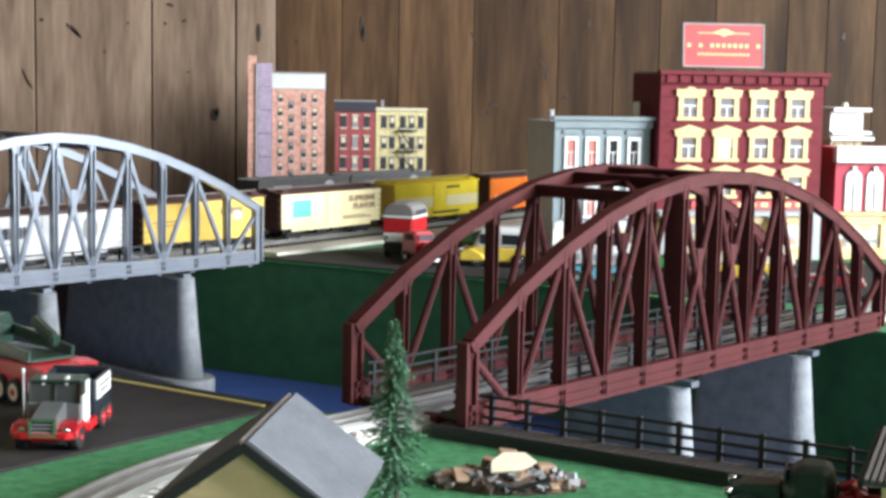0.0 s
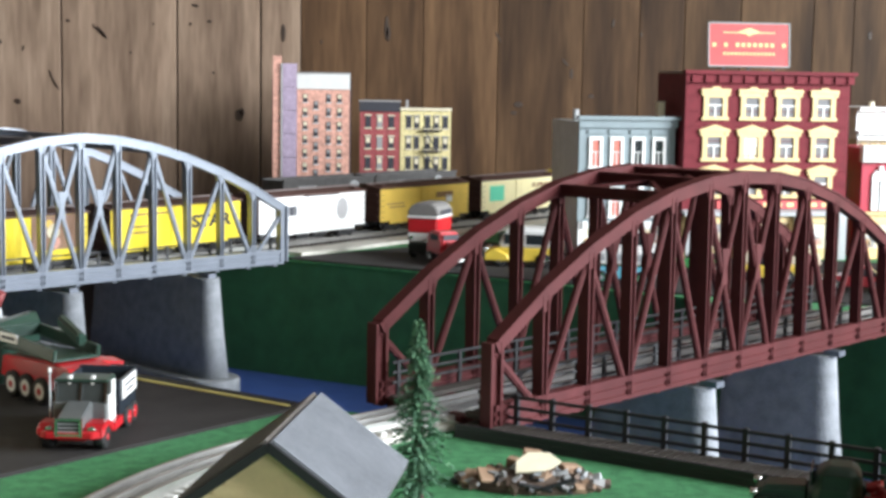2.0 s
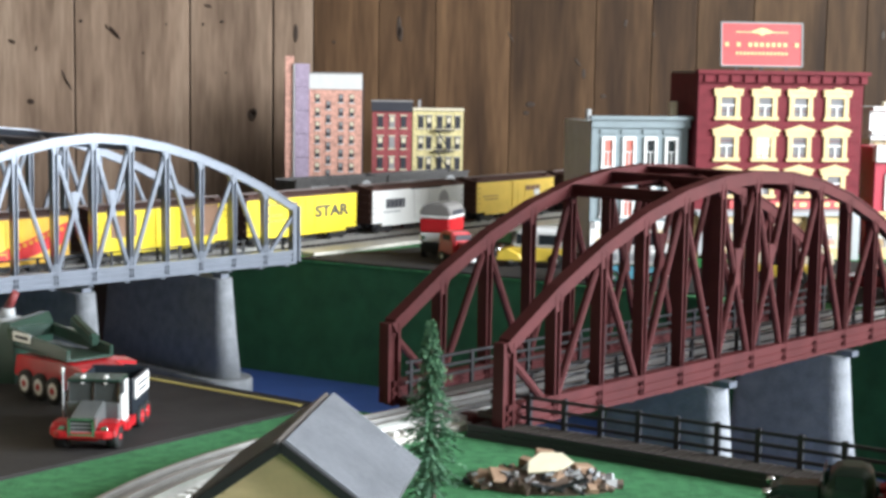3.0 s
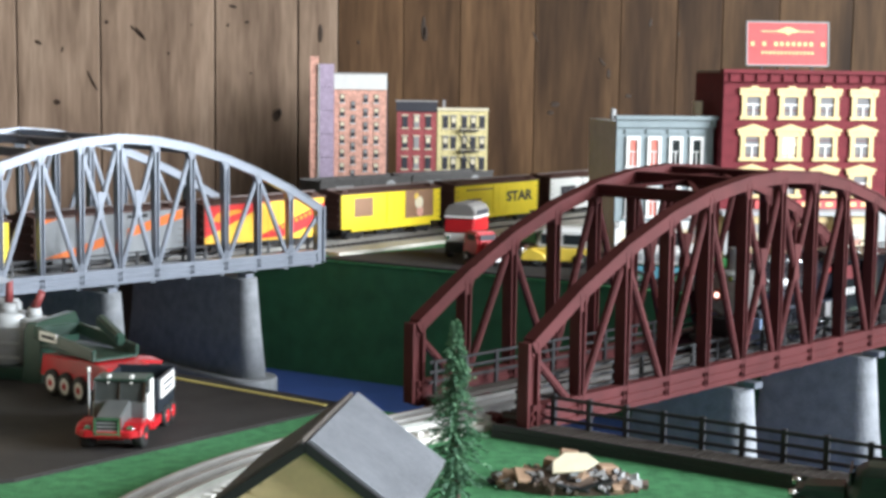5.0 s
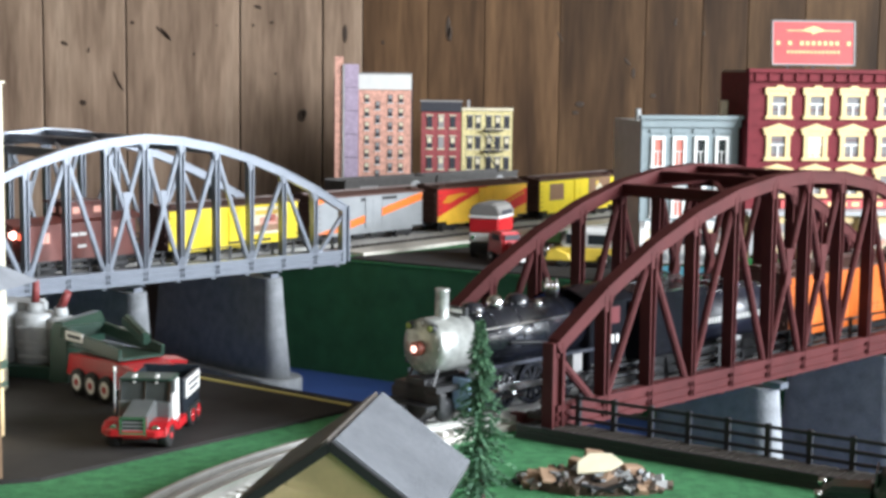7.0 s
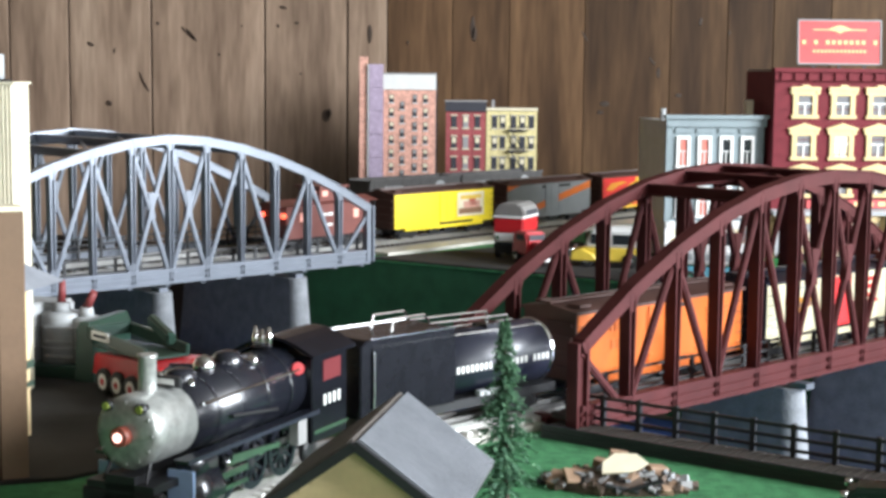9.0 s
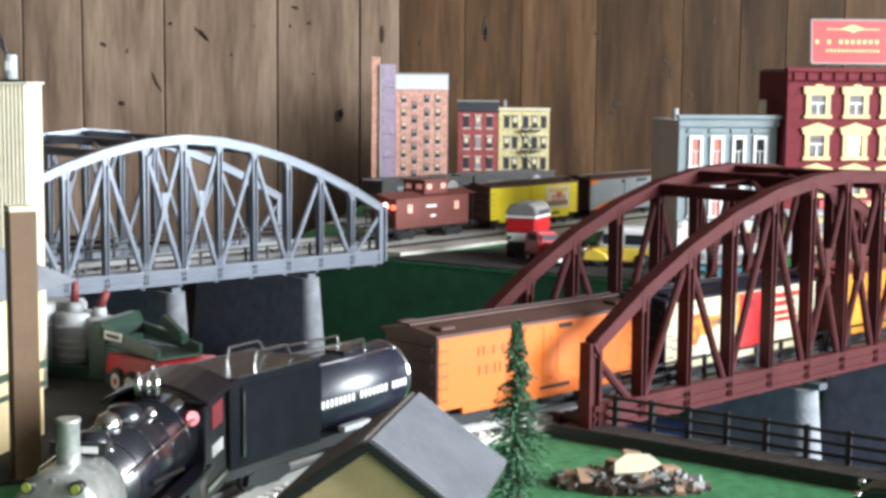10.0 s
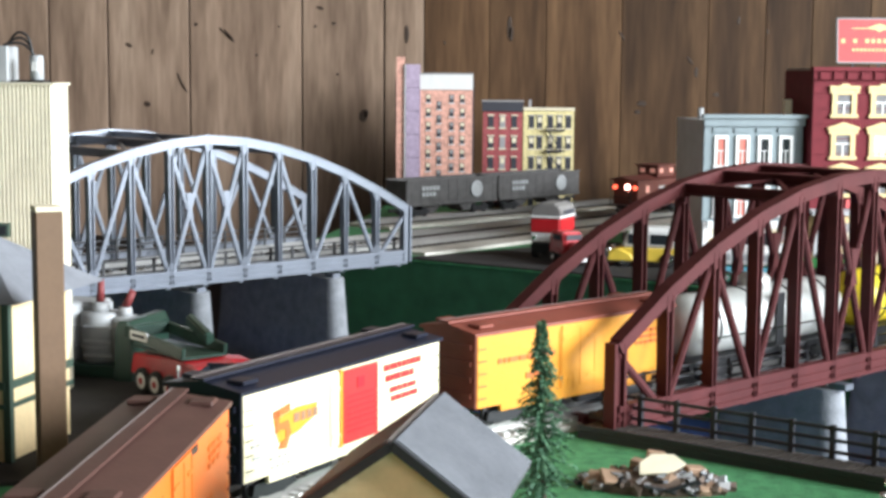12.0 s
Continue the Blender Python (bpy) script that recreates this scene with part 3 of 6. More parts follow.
def fir(m, height):
    root = thing("fir_tree", m, "dark green bristly toy fir tree on felt", "tree")
    part("trunk", tube(BM(), (0, 0, 0), (0, 0, height * 0.97), 0.0036, 0.0007, 8), BARK, root)
    rng = random.Random(11)
    crown, lit_tips = BM(), BM()
    z = height * 0.09
    while z < height * 0.985:
        f = z / height
        reach = 0.0335 * (1 - f) ** 1.05 + 0.0010
        for j in range(int(7 + 4 * f)):
            a = rng.uniform(0, 6.283)
            r = reach * rng.uniform(0.55, 1.15)
            out = Vector((math.cos(a), math.sin(a), 0))
            side = Vector((-math.sin(a), math.cos(a), 0))
            base = Vector((0, 0, z + rng.uniform(-0.002, 0.002)))
            tip = base + out * r + Vector((0, 0, rng.uniform(-0.42, 0.02) * r))
            n = 6 + int(r / 0.0016)
            for k in range(n):
                g = (k + 1.0) / n
                c = base.lerp(tip, g) + Vector((0, 0, 0.0022 * math.sin(g * 3.1)))
                w = 0.0050 * (1.1 - 0.62 * g) * (1 - 0.55 * f)
                for sg in (-1, 1):
                    e = c + side * sg * w * rng.uniform(0.6, 1.25) + out * 0.0028 + Vector((0, 0, rng.uniform(-0.0034, 0.0022)))
                    q = c + Vector((0, 0, 0.0008))
                    q2 = c + out * 0.0010 - Vector((0, 0, 0.0003))
                    # paler needles towards tips and top, coloured as if catching light
                    bm = lit_tips if rng.random() < 0.04 + 0.45 * g * f else crown
                    bm.faces.new([bm.verts.new(v) for v in (q, e, q2)])
        z += 0.0036 * (1.25 - 0.55 * f)
    tagged(part("crown", crown, NEEDLES, root), kind="stuff")
    tagged(part("lit_foliage", lit_tips, LITTIPS, root), kind="stuff")
    return root


fir(pose(0.0200, 1.04, 0, 0, -1.0, 20), 0.131)


def scrap_heap(m):
    root = thing("scrap_heap", m, "heap of rusty toy scrap with tan boxes and a pale board", "scrap heap")
    rng = random.Random(3)
    bm = BM()
    lathe(bm, [(0.05, 0.0), (0.045, 0.005), (0.03, 0.010), (0.012, 0.013)], 14, Matrix.Diagonal((1.05, 0.55, 1, 1)))
    part("mound", bm, RUST, root)
    mats = (RUST, STEELGREY, TAN, RUST, BLACK, MIDGREY, TIE)
    for i in range(150):
        a, r = rng.uniform(0, 6.283), rng.random() ** 0.55
        x, y = 0.056 * r * math.cos(a), 0.028 * r * math.sin(a)
        z = 0.002 + 0.013 * (1 - r) + rng.uniform(0, 0.003)
        s = (rng.uniform(0.003, 0.011), rng.uniform(0.002, 0.006), rng.uniform(0.002, 0.005))
        bm = box(BM(), (0, 0, 0), s)
        for v in bm.verts:
            v.co += Vector([rng.uniform(-0.001, 0.001) for _ in range(3)])
        ob = part("scrap_piece", bm, rng.choice(mats), root)
        ob.matrix_basis = pose(x, y, z, rng.uniform(-35, 35), rng.uniform(-35, 35), rng.uniform(0, 180))
    for x, y, z, s, rz in ((-0.028, -0.010, 0.009, (0.022, 0.016, 0.003), 20), (-0.040, -0.006, 0.006, (0.02, 0.015, 0.003), -14), (0.0, 0.018, 0.017, (0.014, 0.007, 0.011), 5), (-0.013, 0.012, 0.014, (0.010, 0.008, 0.007), -20), (0.028, 0.006, 0.012, (0.016, 0.010, 0.007), 30)):
        ob = part("tan_box", box(BM(), (0, 0, 0), s), TAN, root, bevel=0.0008)
        ob.matrix_basis = pose(x, y, z, 24 if s[2] < 0.005 else 6, 8, rz)
    bm = prism(BM(), [(-0.016, -0.008), (0.006, -0.009), (0.019, -0.002), (0.012, 0.007), (-0.004, 0.009), (-0.014, 0.002)], 0, 0.0018, "z")
    ob = part("pale_board", bm, PALE, root, "pale cream sheet")
    ob.matrix_basis = pose(0.003, -0.006, 0.0185, 38, -4, 12)
    for i in range(2):
        ob = part("bent_pipe", tube(BM(), (-0.012, 0, 0), (0.012, 0, 0), 0.0016, n=8), BLACK, root)
        ob.matrix_basis = pose(0.004 + i * 0.016, -0.027, 0.006 + i * 0.003, 0, 12 - i * 30, 8)
    return root


scrap_heap(pose(0.103, 1.094, 0, 0, 0, -6))


def footbridge():
    a, b = Vector((0.066, 1.262)), Vector((0.46, 0.985))
    d = (b - a).normalized()
    length = (b - a).length
    root = thing("footbridge", pose(a.x, a.y, 0, 0, 0, math.degrees(math.atan2(d.y, d.x))), "black plank walkway with a three-rail fence along the river", "walkway")
    part("base", box(BM(), (length / 2, -0.004, 0.003), (length, 0.040, 0.006)), BLACK, root)
    n = 60
    for i in range(n):
        part("plank", box(BM(), ((i + 0.5) * length / n, -0.002, 0.0075), (length / n - 0.0012, 0.034, 0.003)), TIE, root)
    part("kerb", box(BM(), (length / 2, -0.021, 0.0075), (length, 0.004, 0.007)), BLACK, root)
    for z in (0.0145, 0.0235, 0.0325):
        part("fence_rail", box(BM(), (length / 2, 0.013, z), (length, 0.0022, 0.0026)), BLACK, root)
    for i in range(15):
        part("fence_post", box(BM(), (0.004 + i * (length - 0.008) / 14, 0.0135, 0.020), (0.004, 0.0042, 0.030)), BLACK, root)


footbridge()


# ---- toy road vehicles ----
def wheel(parent, c, r, w, hub=CHROME, tyre=RUBBER, axis="y"):
    """A tyre with a proud hub, its axle along y."""
    m = Matrix.Translation(c) @ pose(0, 0, 0, 90)
    t = part("tyre", lathe(BM(), [(r * 0.62, -w / 2), (r * 0.95, -w / 2), (r, -w * 0.3), (r, w * 0.3), (r * 0.95, w / 2), (r * 0.62, w / 2)], 18, m), tyre, parent)
    part("hub", lathe(BM(), [(r * 0.6, -w * 0.52), (r * 0.6, w * 0.52)], 14, m), hub, t)
    part("hub_cap", lathe(BM(), [(r * 0.25, -w * 0.62), (r * 0.25, w * 0.62)], 10, m), RED if hub != CHROME else STEELGREY, t)
    return t


def heavy_truck(m):
    """Bonneted red six-wheeler with a glazed cab and an open dark body; x ahead."""
    root = thing("toy_truck", m, "red die-cast six-wheel truck with silver glazed cab and dark box body", "toy truck", "toy trucks")
    TRUCKGREY = paint("dull_silver_paint", (0.17, 0.18, 0.18), 0.3, metal=0.4)
    glaze = paint("smoked_toy_glazing", (0.055, 0.062, 0.060), 0.1)
    boxpart("chassis", (-0.004, 0, 0.0135), (0.114, 0.020, 0.007), RED, root)
    bm = BM()
    prism(bm, [(0.061, -0.017), (0.061, 0.017), (0.055, 0.0235), (0.047, 0.0235), (0.047, -0.0235), (0.055, -0.0235)], 0.0135, 0.0205, "z")
    part("bumper", bm, RED, root, "rounded red bumper", bevel=0.0012)
    for k in (-1, 1):
        bm = BM()
        prism(bm, [(0.057, 0.0155), (0.056, 0.022), (0.049, 0.0255), (0.034, 0.0255), (0.018, 0.016), (0.018, 0.012), (0.026, 0.012), (0.034, 0.020), (0.046, 0.020), (0.050, 0.0155)], k * 0.0095, k * 0.0240)
        part("fender", bm, RED, root, bevel=0.0008)
        part("headlight", tube(BM(), (0.052, k * 0.0155, 0.0215), (0.0575, k * 0.0155, 0.0215), 0.0026), CHROME, root)
        boxpart("step", (0.008, k * 0.021, 0.015), (0.026, 0.007, 0.008), RED, root)
    bm = BM()
    prism(bm, [(0.058, 0.018), (0.058, 0.0315), (0.026, 0.0405), (0.026, 0.016)], -0.0095, 0.0095)
    part("bonnet", bm, TRUCKGREY, root, "silver-grey bonnet", bevel=0.0014)
    g = boxpart("grille", (0.0585, 0, 0.0245), (0.002, 0.016, 0.0125), BLACK, root, "dark grille in a bright frame")
    for k in (-1, 1):
        boxpart("grille_post", (0.0600, k * 0.0088, 0.0240), (0.0022, 0.0022, 0.0165), CHROME, g)
    for z in (0.0175, 0.0315):
        boxpart("grille_edge", (0.0600, 0, z), (0.0022, 0.0195, 0.0020), CHROME, g)
    for i in range(3):
        boxpart("grille_bar", (0.0598, 0, 0.0205 + i * 0.0035), (0.0010, 0.015, 0.0010), STEELGREY, g)
    bm = BM()
    prism(bm, [(0.027, 0.016), (0.027, 0.0385), (0.000, 0.0385), (0.000, 0.016)], -0.0195, 0.0195)
    cab = part("cab", bm, TRUCKGREY, root, "silver-grey cab", bevel=0.001)
    for k in (-1, 1):
        part("pillar", beam(BM(), (0.0265, k * 0.0187, 0.0385), (0.0225, k * 0.0187, 0.057), 0.0018, 0.0018), CHROME, cab)
        part("pillar", beam(BM(), (0.0008, k * 0.0187, 0.0385), (0.0008, k * 0.0187, 0.057), 0.0018, 0.0018), CHROME, cab)
        boxpart("door", (0.0125, k * 0.0200, 0.0305), (0.020, 0.0012, 0.028), WHITE, cab, "white door")
        boxpart("door_frame", (0.0075, k * 0.0200, 0.050), (0.010, 0.0012, 0.012), WHITE, cab, "white door frame")
        boxpart("horn", (0.021, k * 0.0085, 0.0610), (0.006, 0.0022, 0.0022), WHITE, root)
        boxpart("horn_stalk", (0.0225, k * 0.0085, 0.0575), (0.0018, 0.0018, 0.006), WHITE, root)
    bm = BM()
    prism(bm, [(0.0255, 0.0385), (0.0220, 0.0565), (0.0015, 0.0565), (0.0015, 0.0385)], -0.0178, 0.0178)
    part("glazing", bm, glaze, cab, "smoked cab glazing")
    part("screen_bar", beam(BM(), (0.0262, 0, 0.0385), (0.0226, 0, 0.0565), 0.0012, 0.0012), CHROME, cab)
    part("exhaust", tube(BM(), (0.029, -0.0215, 0.020), (0.029, -0.0215, 0.066), 0.0007), STEELGREY, root, "pale exhaust stack")
    part("stack_tip", tube(BM(), (0.029, -0.0215, 0.066), (0.029, -0.0215, 0.071), 0.0012), WHITE, root)
    boxpart("roof_cap", (0.0115, 0, 0.0580), (0.026, 0.040, 0.0028), DKGREEN, root, bevel=0.001)
    bm = BM()
    box(bm, (-0.032, 0, 0.020), (0.056, 0.044, 0.004))
    for k in (-1, 1):
        box(bm, (-0.032, k * 0.021, 0.036), (0.056, 0.002, 0.030))
    for x in (-0.0045, -0.0595):
        box(bm, (x, 0, 0.037), (0.002, 0.044, 0.032))
    part("box_body", bm, paint("navy_truck_paint", (0.016, 0.022, 0.030), 0.35), root, "dark open box body")
    for k in (-1, 1):
        sgn = boxpart("side_panel", (-0.034, k * 0.0227, 0.041), (0.046, 0.001, 0.018), WHITE, root, "white side panel")
        for i in range(2):
            boxpart("print_bar", (-0.034, k * 0.0234, 0.044 - i * 0.006), (0.034 - i * 0.008, 0.0006, 0.0022), INK, sgn)
    for k in (-1, 1):
        wheel(root, (0.040, k * 0.0190, 0.0110), 0.0110, 0.008, RUBBER)
        for x in (-0.030, -0.049):
            wheel(root, (x, k * 0.020, 0.0105), 0.0105, 0.008, RED)
    return root


heavy_truck(pose(-0.246, 1.226, 0.003, 0, 0, 267) @ Matrix.Diagonal((1.06, 1.08, 0.86, 1)))


def scraper_truck(m):
    """Long red chassis with a green dumping skip; x ahead."""
    root = thing("toy_skip_truck", m, "red die-cast skip truck with dark green tipping skip", "toy truck", "toy trucks")
    bm = BM()
    prism(bm, [(-0.065, 0.016), (-0.06, 0.036), (0.02, 0.040), (0.050, 0.037), (0.050, 0.014)], -0.0225, 0.0225)
    part("chassis", bm, RED, root, bevel=0.0015)
    for x in (-0.040, -0.016, 0.008):
        for k in (-1, 1):
            wheel(root, (x, k * 0.0225, 0.0125), 0.0125, 0.007, WHITE)
    bm = BM()
    for k in (-1, 1):
        beam(bm, (-0.075, k * 0.022, 0.056), (0.022, k * 0.022, 0.048), 0.004, 0.011)
    box(bm, (-0.025, 0, 0.044), (0.095, 0.042, 0.003))
    beam(bm, (-0.077, -0.024, 0.056), (-0.077, 0.024, 0.056), 0.004, 0.011)
    box(bm, (-0.03, 0, 0.036), (0.02, 0.02, 0.016))
    bmesh.ops.translate(bm, verts=bm.verts, vec=(0.007, 0, -0.002))
    part("skip", bm, DKGREEN, root, "dark green open skip", bevel=0.0008)
    for k in (-1, 1):
        boxpart("name_panel", (-0.045, k * 0.0246, 0.0535), (0.030, 0.001, 0.008), WHITE, root, "pale panel with unreadable print")
        boxpart("print_bar", (-0.045, k * 0.0253, 0.0535), (0.022, 0.0006, 0.003), INK, root)
    part("shovel_arm", beam(BM(), (0.03, 0.004, 0.058), (-0.032, 0.022, 0.066), 0.009, 0.011), DKGREEN, root, bevel=0.002)
    for k in (-1, 1):
        boxpart("lamp", (-0.01, k * 0.018, 0.033), (0.003, 0.003, 0.008), CHROME, root)
    part("ramp", beam(BM(), (0.008, 0.020, 0.036), (0.014, 0.052, 0.032), 0.026, 0.003), RED, root, "red sloping deck plate")
    return root


scraper_truck(pose(-0.298, 1.357, 0.003, 0, 0, -46))


def concrete_plant(m):
    root = thing("toy_concrete_plant", m, "pale grey toy batching plant with red spouts and green base", "toy plant")
    boxpart("base", (0, 0, 0.006), (0.10, 0.07, 0.012), DKGREEN, root, "dark green base", bevel=0.001)
    bm = BM()
    prism(bm, [(0.038, 0.0), (0.058, 0.0), (0.058, 0.050), (0.054, 0.058), (0.044, 0.058), (0.040, 0.050)], -0.044, 0.034)
    part("end_frame", bm, DKGREEN, root, bevel=0.001)
    dull = paint("dull_red_cap", (0.20, 0.035, 0.035), 0.6)
    boxpart("hopper_block", (-0.026, 0.014, 0.040), (0.046, 0.04, 0.056), STEELGREY, root, bevel=0.003)
    for x, y, r, h in ((-0.034, -0.012, 0.020, 0.068), (0.004, -0.006, 0.020, 0.060), (0.030, -0.004, 0.015, 0.056)):
        t = part("tank", lathe(BM(), [(r, 0.012), (r, h - 0.004), (r * 0.94, h), (r * 0.5, h + 0.001)], 24, Matrix.Translation((x, y, 0))), STEELGREY, root)
        for z in (0.026, 0.046):
            part("hoop", lathe(BM(), [(r + 0.0008, z), (r + 0.0008, z + 0.002)], 24, Matrix.Translation((x, y, 0))), STEELGREY, t)
        part("neck", tube(BM(), (x, y, h), (x, y, h + 0.010), r * 0.5, r * 0.42, 16), STEELGREY, t)
    part("spout", tube(BM(), (0.004, -0.006, 0.070), (0.005, -0.006, 0.092), 0.0042, 0.0032), dull, root, "dull red spout")
    part("spout", tube(BM(), (0.030, -0.005, 0.064), (0.040, -0.007, 0.082), 0.0045, 0.0036), dull, root, "dull red spout")
    for z in (0.02, 0.034, 0.048):
        boxpart("side_rib", (0.012, -0.0275, z), (0.03, 0.002, 0.002), STEELGREY, root)
    return root


concrete_plant(pose(-0.412, 1.478, 0.003, 0, 0, -14))


def pickup(m):
    """Rounded old pickup with a load; x ahead."""
    root = thing("toy_pickup", m, "dark green vintage pickup with a red load", "toy truck", "toy trucks")
    bm = BM()
    prism(bm, [(0.052, 0.012), (0.054, 0.022), (0.048, 0.029), (0.016, 0.031), (0.016, 0.012)], -0.013, 0.013)
    part("bonnet", bm, DKGREEN, root, bevel=0.003)
    # cab: rounded rings, narrower towards the roof
    bm = BM()
    rings = []
    for z, fx, bx, hy in ((0.012, 0.018, -0.018, 0.021), (0.029, 0.018, -0.018, 0.0212), (0.034, 0.016, -0.0178, 0.0205), (0.040, 0.0125, -0.0168, 0.0185), (0.044, 0.009, -0.0145, 0.0155), (0.0465, 0.004, -0.010, 0.010)):
        ring = []
        for q in range(24):
            a = 2 * math.pi * (q + 0.5) / 24
            cx, cy = math.cos(a), math.sin(a)
            r = (abs(cx) ** 5 + abs(cy) ** 5) ** -0.2
            ring.append(bm.verts.new(((fx + bx) / 2 + cx * r * (fx - bx) / 2, cy * r * hy, z)))
        if rings:
            for q in range(24):
                bm.faces.new((rings[-1][q], rings[-1][(q + 1) % 24], ring[(q + 1) % 24], ring[q])).smooth = True
        rings.append(ring)
    bm.faces.new(rings[0][::-1])
    bm.faces.new(rings[-1])
    cab = part("cab", bm, DKGREEN, root)
    for k in (-1, 1):
        boxpart("side_window", (-0.001, k * 0.0212, 0.037), (0.018, 0.001, 0.010), GLASSDARK, cab)
        bm = BM()
        prism(bm, [(0.054, 0.010), (0.052, 0.020), (0.042, 0.024), (0.028, 0.020), (0.014, 0.010)], k * 0.012, k * 0.025)
        part("fender", bm, DKGREEN, root, bevel=0.002)
        part("headlight", tube(BM(), (0.050, k * 0.017, 0.025), (0.055, k * 0.017, 0.025), 0.003), CHROME, root)
        for x in (0.036, -0.042):
            wheel(root, (x, k * 0.0205, 0.010), 0.010, 0.007)
    boxpart("windscreen", (0.0155, 0, 0.038), (0.0012, 0.034, 0.010), GLASSDARK, cab, m=pose(0, 0, 0, 0, 0, 0))
    bm = BM()
    box(bm, (-0.043, 0, 0.014), (0.05, 0.044, 0.004))
    for k in (-1, 1):
        box(bm, (-0.043, k * 0.021, 0.020), (0.05, 0.002, 0.012))
    box(bm, (-0.067, 0, 0.020), (0.002, 0.044, 0.012))
    part("cargo_bed", bm, DKGREEN, root)
    rng = random.Random(8)
    for i in range(22):
        bm = box(BM(), (0, 0, 0), (rng.uniform(0.006, 0.014), rng.uniform(0.005, 0.012), 0.006))
        ob = part("load_piece", bm, RED if i % 4 else STEELGREY, root, bevel=0.0012)
        ob.matrix_basis = pose(rng.uniform(-0.06, -0.025), rng.uniform(-0.014, 0.014), rng.uniform(0.019, 0.029), rng.uniform(-25, 25), rng.uniform(-25, 25), rng.uniform(0, 90))
    return root


pickup(pose(0.300, 0.997, 0, 0, 0, 162) @ Matrix.Diagonal((1, 1, 0.95, 1)))


# ---- buildings at the left edge ----
def station():
    m = pose(-0.384, 1.116, 0, 0, 0, -11.5)
    root = thing("station_house", m, "cream toy station with dark grey hipped roof and green trim", "model house", "houses")
    w, d, h = 0.17, 0.098, 0.128
    boxpart("wall", (-w / 2, d / 2, h / 2), (w, d, h), CREAM, root)
    bm = BM()
    e = 0.022
    lo = [bm.verts.new(v) for v in ((-w - e, -e, h), (e, -e, h), (e, d + e, h), (-w - e, d + e, h))]
    hi = [bm.verts.new(v) for v in ((-w + 0.05, d / 2, h + 0.048), (-0.05, d / 2, h + 0.048))]
    for f in ((lo[0], lo[1], hi[1], hi[0]), (lo[1], lo[2], hi[1]), (lo[2], lo[3], hi[0], hi[1]), (lo[3], lo[0], hi[0]), (lo[3], lo[2], lo[1], lo[0])):
        bm.faces.new(f)
    part("roof", bm, ROOFGREY, root, "dark grey hipped roof")
    for z in (0.062, 0.046):
        boxpart("belt", (0.0012, d / 2, z), (0.0035, d + 0.004, 0.006 if z > 0.05 else 0.0035), GREENTRIM, root)
        boxpart("belt", (-w / 2, -0.0012, z), (w, 0.0035, 0.006 if z > 0.05 else 0.0035), GREENTRIM, root)
    for x, y in ((0.001, 0.001), (-0.05, -0.0012)):
        boxpart("corner_board", (x, y, h / 2), (0.006, 0.006, h), GREENTRIM, root)


station()


def chimney_post():
    root = thing("brown_pillar", pose(-0.3403, 1.085, 0, 0, 0, 28), "square brown pillar with a pale cap beside the station", "pillar")
    boxpart("shaft", (0, 0, 0.099), (0.0195, 0.0195, 0.198), BRONZEPOST, root, bevel=0.0006)
    boxpart("cap", (0, 0, 0.2), (0.0205, 0.0205, 0.004), PALE, root, bevel=0.0008)


chimney_post()


def corrugated_building():
    root = thing("corrugated_warehouse", pose(-0.414, 1.34, 0, 0, 0, 2), "tall cream corrugated toy warehouse", "model building", "buildings")
    w, h = 0.26, 0.286
    tin = paint("cream_corrugated_tin", (0.74, 0.68, 0.52), 0.5)
    boxpart("wall", (-w / 2, 0.03, h / 2), (w, 0.054, h), tin, root)
    n = 72
    for i in range(n):
        part("corrugation", tube(BM(), (-(i + 0.5) * w / n, 0.003, 0), (-(i + 0.5) * w / n, 0.003, h), 0.0014, n=6), tin, root)
    boxpart("eave", (-w / 2, 0.03, h + 0.001), (w + 0.004, 0.06, 0.002), tin, root)
    win = boxpart("vent_window", (-0.05, -0.0005, 0.157), (0.02, 0.006, 0.012), GREENTRIM, root)
    boxpart("pane", (-0.05, -0.004, 0.157), (0.016, 0.001, 0.008), GLASSDARK, win)
    top = thing("transformer_box", pose(-0.470, 1.36, 0.2885), "grey control box with looping black wires", "transformer")
    boxpart("case", (0, 0, 0.016), (0.032, 0.03, 0.032), STEELGREY, top, bevel=0.001)
    for k in range(3):
        cu = bpy.data.curves.new("wire", "CURVE")
        cu.dimensions, cu.bevel_depth, cu.bevel_resolution = "3D", 0.0011, 2
        sp = cu.splines.new("BEZIER")
        sp.bezier_points.add(2)
        for p, co in zip(sp.bezier_points, ((0.012, -0.006 - k * 0.004, 0.033), (0.028, -0.01, 0.044 - k * 0.005), (0.038 + k * 0.002, -0.008, 0.018))):
            p.co = co
            p.handle_left_type = p.handle_right_type = "AUTO"
        cu.materials.append(BLACK)
        wv = new("wire", cu)
        wv.parent = top
    plug = part("plug", tube(BM(), (0.040, -0.008, 0.002), (0.040, -0.008, 0.024), 0.0062), STEELGREY, top, "grey cylindrical plug", bevel=0.0008)
    boxpart("plug_label", (0.040, -0.0144, 0.014), (0.005, 0.001, 0.008), WHITE, plug)
    boxpart("plug_foot", (0.034, -0.006, 0.001), (0.03, 0.02, 0.002), BLACK, top)


corrugated_building()
